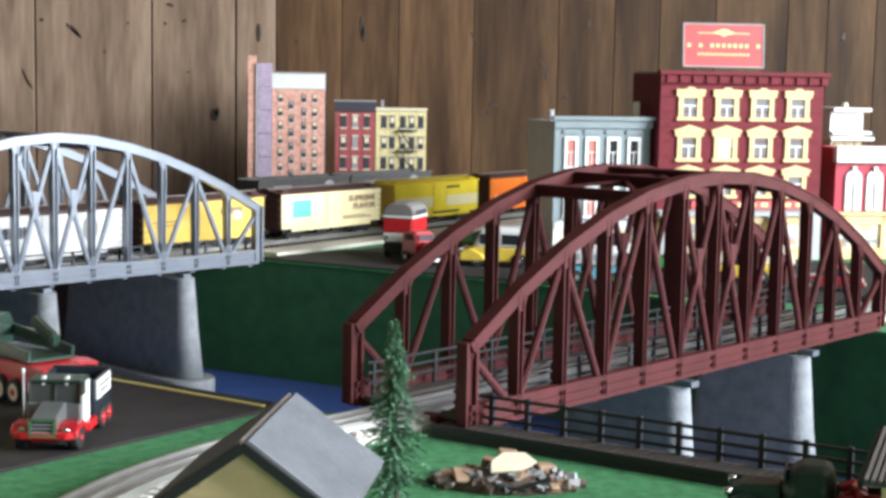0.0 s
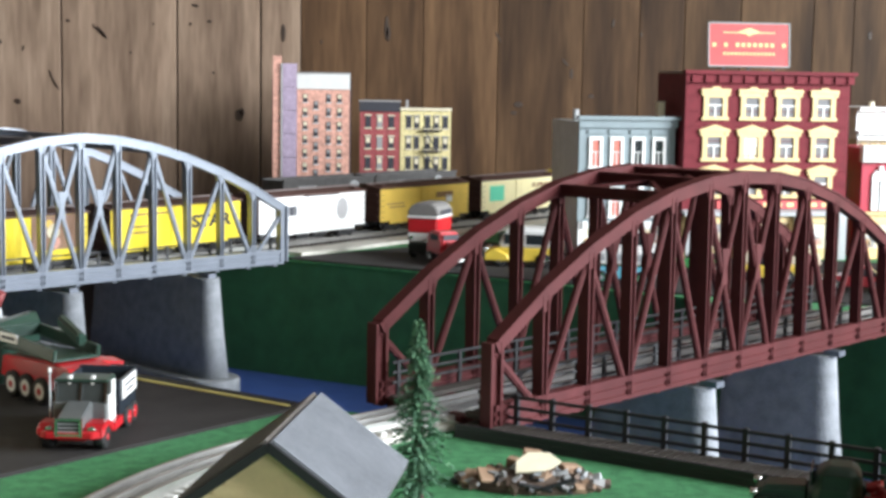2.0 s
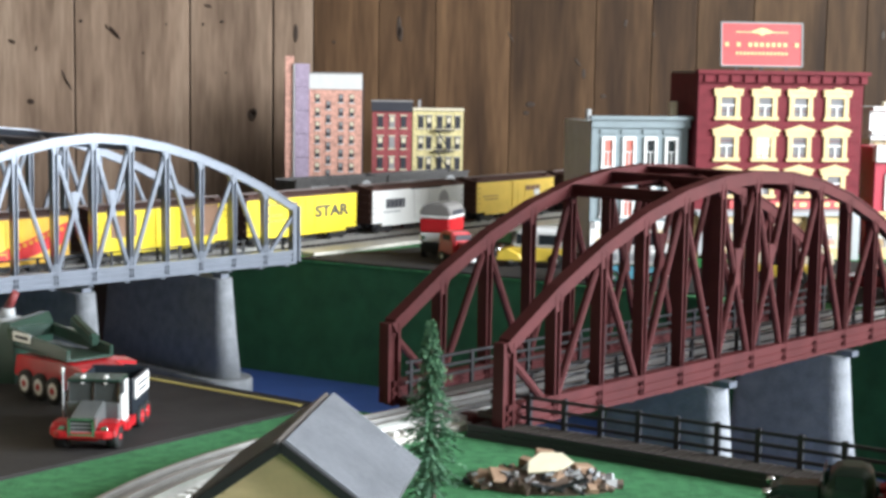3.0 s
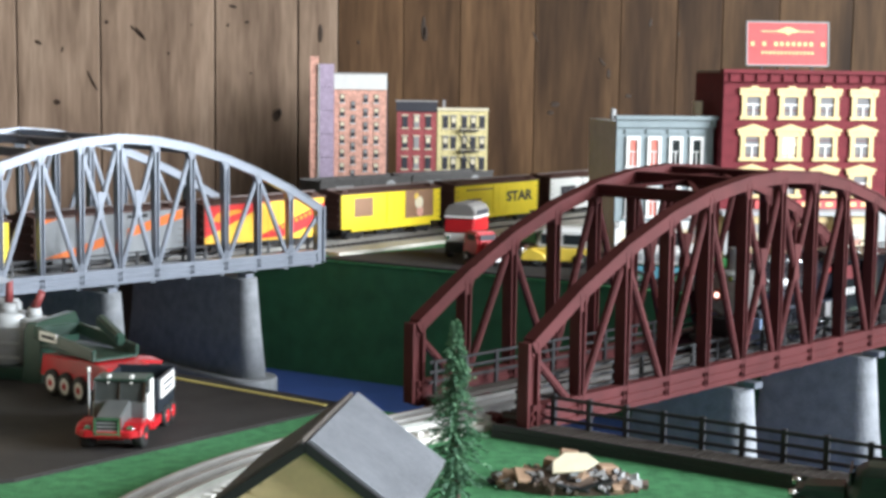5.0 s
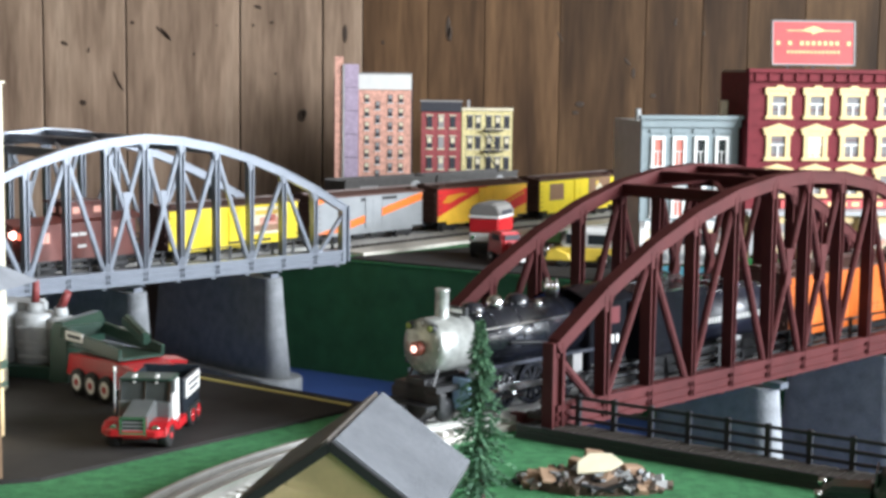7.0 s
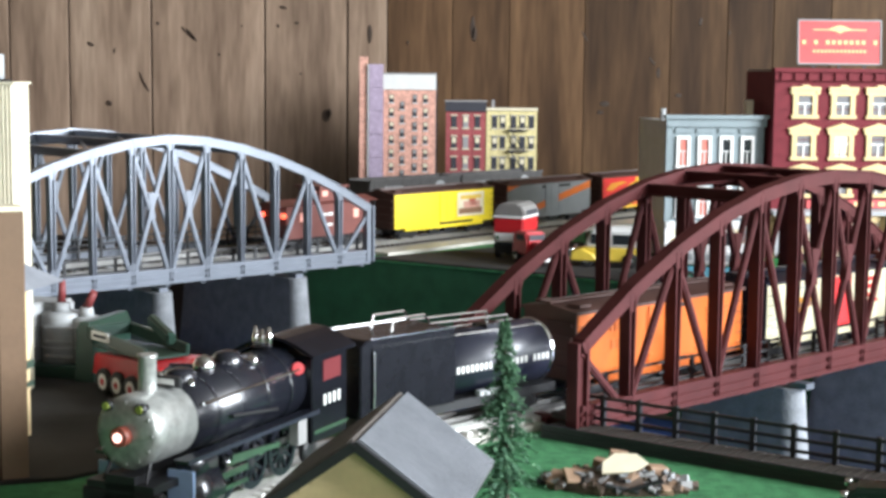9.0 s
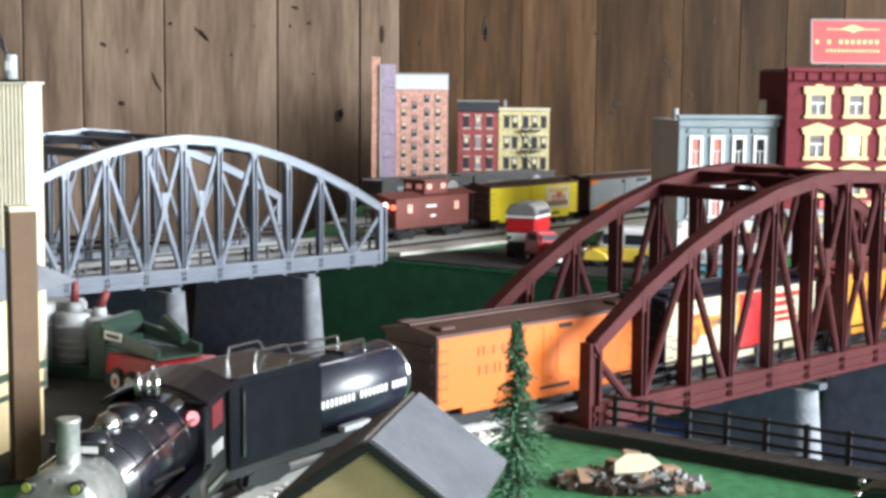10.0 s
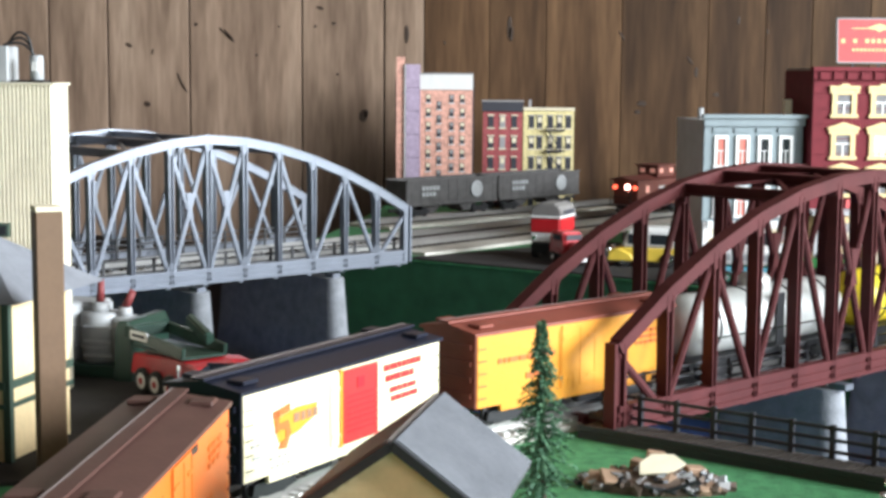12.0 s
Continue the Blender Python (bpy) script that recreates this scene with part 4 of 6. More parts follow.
# ---- the town ----
def sash_window(parent, u, z0, w, h, frame, pane, y=0.0, deep=0.004, hood="", blind=None):
    """A framed two-sash window on a front in the x-z plane, looking to -y."""
    win = thing_part("window", parent)
    t = w * 0.2
    bm = BM()
    for k in (-1, 1):
        box(bm, (u + k * (w / 2 - t / 2), y - deep / 2, z0 + h / 2), (t, deep, h))
    box(bm, (u, y - deep / 2, z0 + t * 0.35), (w * 1.14, deep * 1.5, t * 0.7))
    box(bm, (u, y - deep / 2, z0 + h - t * 0.6), (w - 2 * t, deep, t * 1.2))
    part("frame", bm, frame, win)
    boxpart("pane", (u, y - 0.0006, z0 + h / 2), (w - 2 * t + 0.0008, 0.001, h - t * 1.2), pane, win)
    bm = BM()
    box(bm, (u, y - 0.0016, z0 + h * 0.52), (w - 2 * t, 0.0016, t * 0.28))
    box(bm, (u, y - 0.0016, z0 + h * 0.28), (t * 0.3, 0.0016, h * 0.5))
    part("sash", bm, WHITE, win)
    if blind:
        boxpart("blind", (u, y - 0.0014, z0 + h * 0.72), (w - 2 * t, 0.0008, h * 0.4), blind, win)
    if hood:
        bm = BM()
        zt = z0 + h
        if hood == "gable":
            prism(bm, [(u - w * 0.66, zt - 0.001), (u + w * 0.66, zt - 0.001), (u + w * 0.66, zt + h * 0.05), (u, zt + h * 0.22), (u - w * 0.66, zt + h * 0.05)], y - deep * 1.5, y)
        else:
            prism(bm, [(u - w * 0.62, zt - 0.001), (u + w * 0.62, zt - 0.001), (u + w * 0.62, zt + h * 0.09), (u + w * 0.2, zt + h * 0.10), (u + w * 0.12, zt + h * 0.17), (u - w * 0.12, zt + h * 0.17), (u - w * 0.2, zt + h * 0.10), (u - w * 0.62, zt + h * 0.09)], y - deep * 1.5, y)
        for k in (-1, 1):
            box(bm, (u + k * w * 0.52, y - deep * 0.6, zt - h * 0.08), (w * 0.16, deep * 1.2, h * 0.16))
        part("hood", bm, frame, win)
    return win


def thing_part(name, parent):
    ob = new(name)
    ob.parent = parent
    return ob


def shopfront(parent, x0, x1, z1, y, paint_, seed):
    """Piers, sill, glass and goods of a ground-floor shop."""
    rng = random.Random(seed)
    shop = thing_part("shopfront", parent)
    n = 3
    boxpart("glass", ((x0 + x1) / 2, y - 0.0008, z1 / 2), (x1 - x0 - 0.004, 0.001, z1 - 0.004), PALE, shop, "bright shop window backing")
    for i in range(n + 1):
        boxpart("pilaster", (x0 + 0.004 + (x1 - x0 - 0.008) * i / n, y - 0.003, z1 / 2), (0.008, 0.006, z1), paint_, shop)
    boxpart("stall_riser", ((x0 + x1) / 2, y - 0.0025, 0.009), (x1 - x0, 0.005, 0.018), paint_, shop)
    boxpart("fascia", ((x0 + x1) / 2, y - 0.003, z1 - 0.006), (x1 - x0, 0.006, 0.012), paint_, shop)
    for i in range(22):
        c = rng.choice((WHITE, IVORY, MIDGREY, GOLD, PINK, STEELGREY, WHITE))
        boxpart("display_card", (rng.uniform(x0 + 0.012, x1 - 0.012), y - 0.0016, rng.uniform(0.025, z1 - 0.018)), (rng.uniform(0.008, 0.02), 0.0008, rng.uniform(0.006, 0.018)), c, shop)
    return shop


def brick_block():
    m = pose(0.4749, 2.50, 0, 0, 0, 10)
    root = thing("brick_store_building", m, "deep red four-storey brick store with ivory window surrounds", "model building", "buildings")
    w, d, h = 0.291, 0.135, 0.3065
    boxpart("wall", (w / 2, d / 2, h / 2 + 0.001), (w, d, h), BRICKRED, root)
    bm = BM()
    box(bm, (w / 2, -0.003, h - 0.006), (w + 0.006, 0.010, 0.014))
    box(bm, (w / 2, -0.006, h + 0.004), (w + 0.012, 0.016, 0.006))
    corn = part("cornice", bm, BRICKRED, root)
    for i in range(13):
        boxpart("bracket", (0.008 + i * (w - 0.016) / 12, -0.008, h - 0.006), (0.0035, 0.007, 0.011), BRICKRED, corn)
    boxpart("roof", (w / 2, d / 2, h + 0.003), (w - 0.004, d - 0.01, 0.003), BROWNROOF, root)
    for i in range(8):
        boxpart("brick_course", (w / 2, -0.0008, 0.1 + i * 0.0245), (w, 0.0016, 0.0012), BRICKRED, root)
    rows = ((0.232, 0.047, "flat"), (0.164, 0.050, "gable"), (0.103, 0.046, "gable"))
    for r, (z0, hh, hood) in enumerate(rows):
        for c, u in enumerate((0.0513, 0.1164, 0.1795, 0.2437)):
            lit = r == 1 and c == 1
            sash_window(root, u, z0, 0.041, hh, IVORY, PALE if lit else DIMPANE, hood=hood, blind=PALE if lit else None)
    sg = boxpart("name_board", (0.17, -0.002, 0.092), (0.22, 0.003, 0.013), SIGNRED, root, "red name board with pale print")
    for i in range(9):
        boxpart("print_bar", (0.085 + i * 0.021, -0.0038, 0.092), (0.012, 0.0006, 0.007), GOLD, sg)
    bm = BM()
    prism(bm, [(0.0, 0.084), (-0.016, 0.080), (-0.016, 0.074), (0.0, 0.078)], 0, w, "x")
    part("awning", bm, STEELGREY, root, "pale grey awning over the shopfront")
    for u in (0.01, 0.1, 0.2, w - 0.01):
        boxpart("awning_post", (u, -0.0145, 0.037), (0.013, 0.004, 0.074), STEELGREY, root)
    shopfront(root, 0.0, w, 0.073, 0.0, IVORY, 4)
    # roof sign
    sign = thing("roof_billboard", m @ pose(0.1135, 0.012, h + 0.001, -6, 0, -7), "faded red rooftop billboard with pale gold print", "billboard")
    boxpart("panel", (0, 0, 0.049), (0.135, 0.003, 0.070), SIGNRED, sign)
    bm = BM()
    for k in (-1, 1):
        box(bm, (k * 0.068, 0, 0.049), (0.0025, 0.005, 0.0735))
    for z in (0.0135, 0.0845):
        box(bm, (0, 0, z), (0.138, 0.005, 0.0025))
    part("frame", bm, MIDGREY, sign)
    for u in (-0.042, 0.0, 0.042):
        boxpart("leg", (u, 0.002, 0.006), (0.004, 0.003, 0.012), BLACK, sign)
    for k in (-1, 1):
        boxpart("rule", (k * 0.031, -0.002, 0.069), (0.026, 0.0008, 0.0018), GOLD, sign)
        bm = BM()
        prism(bm, [(k * 0.004, 0.066), (k * 0.022, 0.069), (k * 0.004, 0.076)], -0.0023, -0.0014)
        part("emblem_wing", bm, GOLD, sign)
    part("emblem", tube(BM(), (0, -0.0012, 0.070), (0, -0.0026, 0.070), 0.0065, n=16), GOLD, sign)
    for i in range(13):
        if i not in (1, 3, 11):
            boxpart("print_bar", (-0.059 + i * 0.0098, -0.002, 0.0485), (0.0062, 0.0008, 0.0068), GOLD, sign)
    for i in range(14):
        boxpart("print_bar", (-0.042 + i * 0.0064, -0.002, 0.034), (0.0042, 0.0008, 0.0045), GOLD, sign)
    return root


brick_block()


def grey_block():
    m = pose(0.3010, 2.50, 0, 0, 0, 10)
    root = thing("grey_shop_building", m, "blue-grey three-storey shop building with white sash windows", "model building", "buildings")
    w, d, h = 0.166, 0.155, 0.231
    # side walls lighter than the front: bounced fill put into their colour
    boxpart("wall", (w / 2, d / 2 + 0.002, h / 2 - 0.002), (w, d, h - 0.006), FILLGREY, root)
    boxpart("front", (w / 2, 0.0, h / 2), (w, 0.006, h), GREYBLUE, root)
    bm = BM()
    box(bm, (w / 2, -0.005, h - 0.007), (w + 0.004, 0.008, 0.014))
    box(bm, (w / 2, -0.008, h + 0.002), (w + 0.010, 0.014, 0.006))
    part("cornice", bm, GREYBLUE, root)
    for z0 in (0.150, 0.068):
        for i, u in enumerate((0.028, 0.064, 0.101, 0.137)):
            sash_window(root, u, z0, 0.023, 0.052, WHITE, CURTAIN if i < 2 else GLASSDARK, y=-0.003)
            boxpart("lintel", (u, -0.004, z0 + 0.060), (0.028, 0.004, 0.007), GREYBLUE, root)
    shopfront(root, 0.0, w, 0.062, -0.003, WHITE, 9)
    part("vent_pipe", tube(BM(), (0.012, 0.06, h - 0.006), (0.012, 0.06, h + 0.014), 0.005), STEELGREY, root)
    ch = boxpart("chimney", (0.157, 0.05, h + 0.012), (0.012, 0.012, 0.034), PALE, root, "pale chimney")
    return root


grey_block()


def cream_block():
    m = pose(0.835, 2.74, 0, 0, 0, 10)
    root = thing("cream_corner_building", m, "cream building with a stepped cornice", "model building", "buildings")
    boxpart("wall", (0.03, 0.05, 0.10), (0.06, 0.1, 0.20), PALE, root)
    boxpart("tower", (0.032, 0.05, 0.226), (0.064, 0.09, 0.05), WHITE, root)
    for z, e in ((0.198, 0.016), (0.208, 0.010), (0.250, 0.008)):
        boxpart("cornice", (0.034, 0.04, z), (0.064 + e * 1.3, 0.1 + e, 0.006), WHITE, root)
    for i in range(3):
        boxpart("panel", (0.012 + i * 0.02, -0.001, 0.18), (0.012, 0.004, 0.02), IVORY, root)
    part("urn", tube(BM(), (0.045, 0.04, 0.25), (0.045, 0.04, 0.262), 0.006, 0.005), PALE, root)


cream_block()


def crimson_block():
    m = pose(0.772, 2.555, 0, 0, 0, 6)
    root = thing("crimson_arcade_building", m, "crimson two-storey shop with tall white arched windows", "model building", "buildings")
    w, h = 0.26, 0.192
    boxpart("wall", (w / 2 + 0.018, 0.06, h / 2 - 0.002), (w, 0.12, h - 0.004), CRIMSON, root)
    boxpart("parapet", (w / 2 + 0.018, -0.004, h - 0.014), (w + 0.008, 0.016, 0.028), WHITE, root, bevel=0.001)
    boxpart("parapet_step", (w / 2 + 0.06, -0.004, h + 0.003), (0.1, 0.012, 0.007), WHITE, root)
    for i in range(6):
        u = 0.05 + i * 0.038
        bm = BM()
        o = [(u - 0.0145, 0.082), (u + 0.0145, 0.082), (u + 0.0145, 0.138)]
        o += [(u + 0.0145 * math.cos(a * math.pi / 8), 0.138 + 0.014 * math.sin(a * math.pi / 8)) for a in range(1, 8)]
        o += [(u - 0.0145, 0.138)]
        prism(bm, o, -0.004, 0.001)
        win = part("arched_window", bm, WHITE, root)
        boxpart("key_stone", (u, -0.005, 0.153), (0.007, 0.003, 0.009), WHITE, win)
        boxpart("mullion", (u, -0.005, 0.108), (0.0014, 0.002, 0.05), STEELGREY, win)
    boxpart("sill_band", (w / 2 + 0.018, -0.004, 0.077), (w, 0.01, 0.006), IVORY, root)
    shopfront(root, 0.018, w + 0.018, 0.072, -0.001, GOLD, 21)


crimson_block()


def cutout_tower():
    m = pose(-0.277, 3.42, 0.006, 0, 0, 0)
    root = thing("printed_tower_flat", m, "printed card tower flat with salmon brick and mauve stone", "building flat", "building flats")
    boxpart("foot", (0.089, 0.004, -0.003), (0.17, 0.02, 0.006), INK, root)
    boxpart("backing", (0.089, 0.008, 0.138), (0.176, 0.010, 0.276), INK, root)
    boxpart("side_strip", (0.013, 0.0, 0.164), (0.018, 0.012, 0.328), PINK, root)
    for i in range(6):
        boxpart("stone_block", (0.041, -0.004, 0.026 + i * 0.052), (0.032, 0.014, 0.0508), PURPLE, root, "mauve stone block")
    boxpart("shaft_edge", (0.0245, -0.003, 0.155), (0.0035, 0.016, 0.312), WHITE, root)
    boxpart("brick_front", (0.116, 0.0, 0.1385), (0.116, 0.012, 0.277), PINK, root)
    boxpart("parapet", (0.116, -0.002, 0.273), (0.117, 0.016, 0.034), WHITE, root, "white cornice band")
    boxpart("coping", (0.116, -0.003, 0.2915), (0.119, 0.018, 0.003), MIDGREY, root)
    for r in range(9):
        z = 0.236 - r * 0.0305
        for c, u in enumerate((0.076, 0.100, 0.128, 0.152)):
            zz = z - (0.015 if c == 1 else 0)
            win = boxpart("window", (u, -0.0066, zz), (0.010, 0.0012, 0.018), INK, root)
            boxpart("sill", (u, -0.0075, zz - 0.0100), (0.013, 0.002, 0.0022), WHITE, win)
            boxpart("blind", (u, -0.0075, zz + 0.004), (0.008, 0.0008, 0.008), PALE if (r * 3 + c) % 3 == 0 else MIDGREY, win)


cutout_tower()


def cutout_houses():
    m = pose(-0.079, 3.42, 0, 0, 0, 0)
    for x0, w, h, wall, lab in ((0.0, 0.088, 0.222, REDPRINT, "printed card house flat, red brick with a dark cornice"), (0.0905, 0.112, 0.222, YELPRINT, "printed card house flat, yellow brick with a fire escape")):
        root = thing("printed_house_flat", m @ pose(x0, 0, 0), lab, "building flat", "building flats")
        boxpart("front", (w / 2, 0, h / 2), (w, 0.012, h), wall, root)
        if wall is REDPRINT:
            boxpart("cornice", (w / 2, -0.003, h + 0.004), (w + 0.004, 0.018, 0.022), INK, root)
            boxpart("coping", (w / 2, -0.004, h + 0.016), (w + 0.006, 0.02, 0.003), MIDGREY, root)
        else:
            boxpart("cornice", (w / 2, -0.003, h - 0.001), (w + 0.003, 0.016, 0.006), PALE, root)
            boxpart("chimney_pipe", (0.014, -0.002, h + 0.006), (0.006, 0.006, 0.026), MIDGREY, root)
        cols = (0.018, 0.044, 0.070) if wall is REDPRINT else (0.018, 0.036, 0.060, 0.080, 0.100)
        for r in range(5):
            for c, u in enumerate(cols):
                z = h - 0.030 - r * 0.046
                win = boxpart("window", (u, -0.0066, z), (0.012, 0.0012, 0.026), INK if c != 1 or wall is YELPRINT else MIDGREY, root)
                boxpart("sill", (u, -0.0078, z - 0.0145), (0.016, 0.0026, 0.003), PALE, win)
                boxpart("hood", (u, -0.0078, z + 0.0145), (0.015, 0.0022, 0.0028), PALE if wall is REDPRINT else MIDGREY, win)
                if (r + c) % 2:
                    boxpart("blind", (u, -0.0075, z + 0.005), (0.009, 0.0008, 0.012), PALE, win)
        if wall is YELPRINT:
            for r in range(4):
                fe = boxpart("fire_escape", (0.070, -0.013, h - 0.048 - r * 0.046), (0.044, 0.012, 0.0025), INK, root)
                boxpart("escape_rail", (0.070, -0.0185, h - 0.040 - r * 0.046), (0.044, 0.001, 0.002), INK, fe)
                part("escape_ladder", beam(BM(), (0.054, -0.016, h - 0.048 - r * 0.046), (0.084, -0.016, h - 0.094 - r * 0.046 if r < 3 else 0.01), 0.002, 0.003), INK, fe)


cutout_houses()


# ---- street vehicles in the town ----
def toy_car(m, paint_, roof_, label, length=0.095, width=0.038):
    root = thing("toy_car", m, label, "toy car", "toy cars")
    L = length / 2
    bm = BM()
    prism(bm, [(-L, 0.007), (L, 0.007), (L, 0.017), (L * 0.9, 0.021), (L * 0.35, 0.022), (-L * 0.95, 0.021), (-L, 0.016)], -width / 2, width / 2)
    part("body", bm, paint_, root, bevel=0.002)
    bm = BM()
    prism(bm, [(L * 0.38, 0.0215), (L * 0.18, 0.033), (-L * 0.42, 0.033), (-L * 0.68, 0.0215)], -width * 0.42, width * 0.42)
    cab = part("cabin", bm, GLASSDARK, root, bevel=0.0015)
    boxpart("roof", (-L * 0.12, 0, 0.0335), (L * 0.66, width * 0.8, 0.0022), roof_, root, bevel=0.0008)
    for k in (-1, 1):
        boxpart("pillar", (-L * 0.12, k * width * 0.422, 0.0275), (0.003, 0.001, 0.012), roof_, cab)
        for x in (L * 0.62, -L * 0.6):
            wheel(root, (x, k * width * 0.44, 0.0085), 0.0085, 0.006)
        part("headlight", tube(BM(), (L - 0.002, k * width * 0.36, 0.016), (L + 0.0012, k * width * 0.36, 0.016), 0.003), CHROME, root)
    for x in (L + 0.001, -L - 0.001):
        boxpart("bumper", (x, 0, 0.009), (0.004, width * 0.98, 0.004), CHROME, root, bevel=0.0008)
    return root


SKYBLUE = paint("turquoise_paint", (0.16, 0.47, 0.60), 0.25, coat=0.5)
LEAF = paint("mid_green_paint", (0.05, 0.22, 0.07), 0.25, coat=0.5)
TAXI = paint("taxi_yellow_paint", (0.70, 0.50, 0.07), 0.3)
MAROONP = paint("dark_red_paint", (0.20, 0.02, 0.025), 0.25, coat=0.5)


def ambulance_van():
    root = thing("toy_van", pose(0.205, 2.372, 0.003, 0, 0, 166) @ Matrix.Diagonal((1.2, 1.15, 1.12, 1)), "white over yellow vintage toy panel van", "toy van")
    bm = BM()
    prism(bm, [(0.048, 0.008), (0.050, 0.022), (0.030, 0.027), (-0.046, 0.027), (-0.046, 0.008)], -0.020, 0.020)
    part("lower_body", bm, TAXI, root, "yellow lower body", bevel=0.002)
    bm = BM()
    prism(bm, [(0.034, 0.026), (0.024, 0.050), (0.016, 0.055), (-0.040, 0.055), (-0.046, 0.048), (-0.046, 0.026)], -0.019, 0.019)
    up = part("upper_body", bm, WHITE, root, "white upper body", bevel=0.004)
    for k in (-1, 1):
        for x, w in ((0.018, 0.012), (-0.018, 0.026)):
            boxpart("side_window", (x, k * 0.0192, 0.039), (w, 0.001, 0.014), GLASSDARK, up)
        for x in (0.030, -0.028):
            wheel(root, (x, k * 0.0185, 0.0105), 0.0105, 0.006)
        bm = BM()
        prism(bm, [(0.050, 0.008), (0.048, 0.020), (0.036, 0.026), (0.020, 0.018), (0.014, 0.008)], k * 0.012, k * 0.023)
        part("fender", bm, TAXI, root, bevel=0.0015)
        part("headlight", tube(BM(), (0.046, k * 0.017, 0.023), (0.052, k * 0.017, 0.023), 0.003), CHROME, root)
    boxpart("windscreen", (0.0315, 0, 0.041), (0.0012, 0.030, 0.012), GLASSDARK, up, m=pose(0, 0, 0))
    boxpart("bumper", (0.052, 0, 0.009), (0.003, 0.042, 0.004), CHROME, root)


ambulance_van()


def canvas_truck():
    """Canvas-topped box truck, its flat front turned to the river; x ahead."""
    root = thing("toy_canvas_truck", pose(0.058, 2.480, 0.003, 0, 0, 249) @ Matrix.Diagonal((1, 1, 0.94, 1)), "red and white toy box truck with a grey canvas top", "toy truck", "toy trucks")
    boxpart("chassis", (0, 0, 0.019), (0.066, 0.046, 0.020), BLACK, root)
    boxpart("skirt", (0, 0, 0.0360), (0.070, 0.0505, 0.016), WHITE, root, "white lower band", bevel=0.0015)
    boxpart("red_body", (0, 0, 0.0570), (0.072, 0.0515, 0.026), RED, root, "red body", bevel=0.0025)
    boxpart("rim", (0, 0, 0.0715), (0.074, 0.053, 0.004), WHITE, root, "white rim under the canvas", bevel=0.001)
    bm = BM()
    prism(bm, [(-0.026, 0.0735), (0.026, 0.0735), (0.0265, 0.080), (0.021, 0.090), (0.012, 0.095), (-0.012, 0.095), (-0.021, 0.090), (-0.0265, 0.080)], -0.037, 0.034, "x")
    top = part("canvas_top", bm, paint("grey_canvas", (0.19, 0.18, 0.17), 0.85, spec=0.2), root, "grey canvas top", bevel=0.002)
    for k in (-1, 1):
        boxpart("side_window", (-0.002, k * 0.0266, 0.079), (0.050, 0.001, 0.008), INK, top)
        for x in (0.022, -0.022):
            wheel(root, (x, k * 0.0205, 0.0115), 0.0115, 0.008)
        part("headlight", tube(BM(), (0.035, k * 0.018, 0.036), (0.0375, k * 0.018, 0.036), 0.0034), CHROME, root)
    boxpart("bumper", (0.037, 0, 0.022), (0.004, 0.046, 0.005), BLACK, root)


canvas_truck()


def vintage_car():
    """Red open-fronted car with white fenders; x ahead."""
    root = thing("toy_vintage_car", pose(0.086, 2.386, 0.003, 0, 0, -60), "red vintage toy car with white fenders and chrome lamps", "toy car", "toy cars")
    boxpart("chassis", (-0.004, 0, 0.012), (0.078, 0.030, 0.008), BLACK, root)
    bm = BM()
    prism(bm, [(0.006, 0.014), (0.036, 0.014), (0.037, 0.030), (0.033, 0.034), (0.006, 0.036)], -0.012, 0.012)
    part("bonnet", bm, RED, root, bevel=0.0025)
    bm = BM()
    prism(bm, [(0.008, 0.014), (0.008, 0.037), (0.002, 0.050), (-0.030, 0.051), (-0.038, 0.044), (-0.040, 0.014)], -0.018, 0.018)
    cab = part("cabin", bm, RED, root, bevel=0.003)
    for k in (-1, 1):
        boxpart("side_window", (-0.014, k * 0.0182, 0.0415), (0.022, 0.001, 0.009), INK, cab)
        bm = BM()
        prism(bm, [(0.044, 0.010), (0.041, 0.021), (0.030, 0.025), (0.018, 0.020), (0.008, 0.010), (0.014, 0.009), (0.022, 0.015), (0.034, 0.017), (0.039, 0.009)], k * 0.010, k * 0.024)
        part("fender", bm, WHITE, root, "white front fender", bevel=0.001)
        part("headlight", tube(BM(), (0.033, k * 0.014, 0.028), (0.039, k * 0.014, 0.028), 0.004), CHROME, root)
        part("fog_lamp", tube(BM(), (0.040, k * 0.007, 0.017), (0.044, k * 0.007, 0.017), 0.003), CHROME, root)
        for x in (0.028, -0.026):
            wheel(root, (x, k * 0.0165, 0.0095), 0.0095, 0.006)
    boxpart("windscreen", (0.0075, 0, 0.042), (0.0012, 0.028, 0.009), INK, cab)
    boxpart("radiator", (0.0375, 0, 0.023), (0.0016, 0.016, 0.018), CHROME, root, "chrome radiator")
    boxpart("bumper", (0.046, 0, 0.0105), (0.003, 0.050, 0.005), WHITE, root, "white bumper", bevel=0.001)


vintage_car()


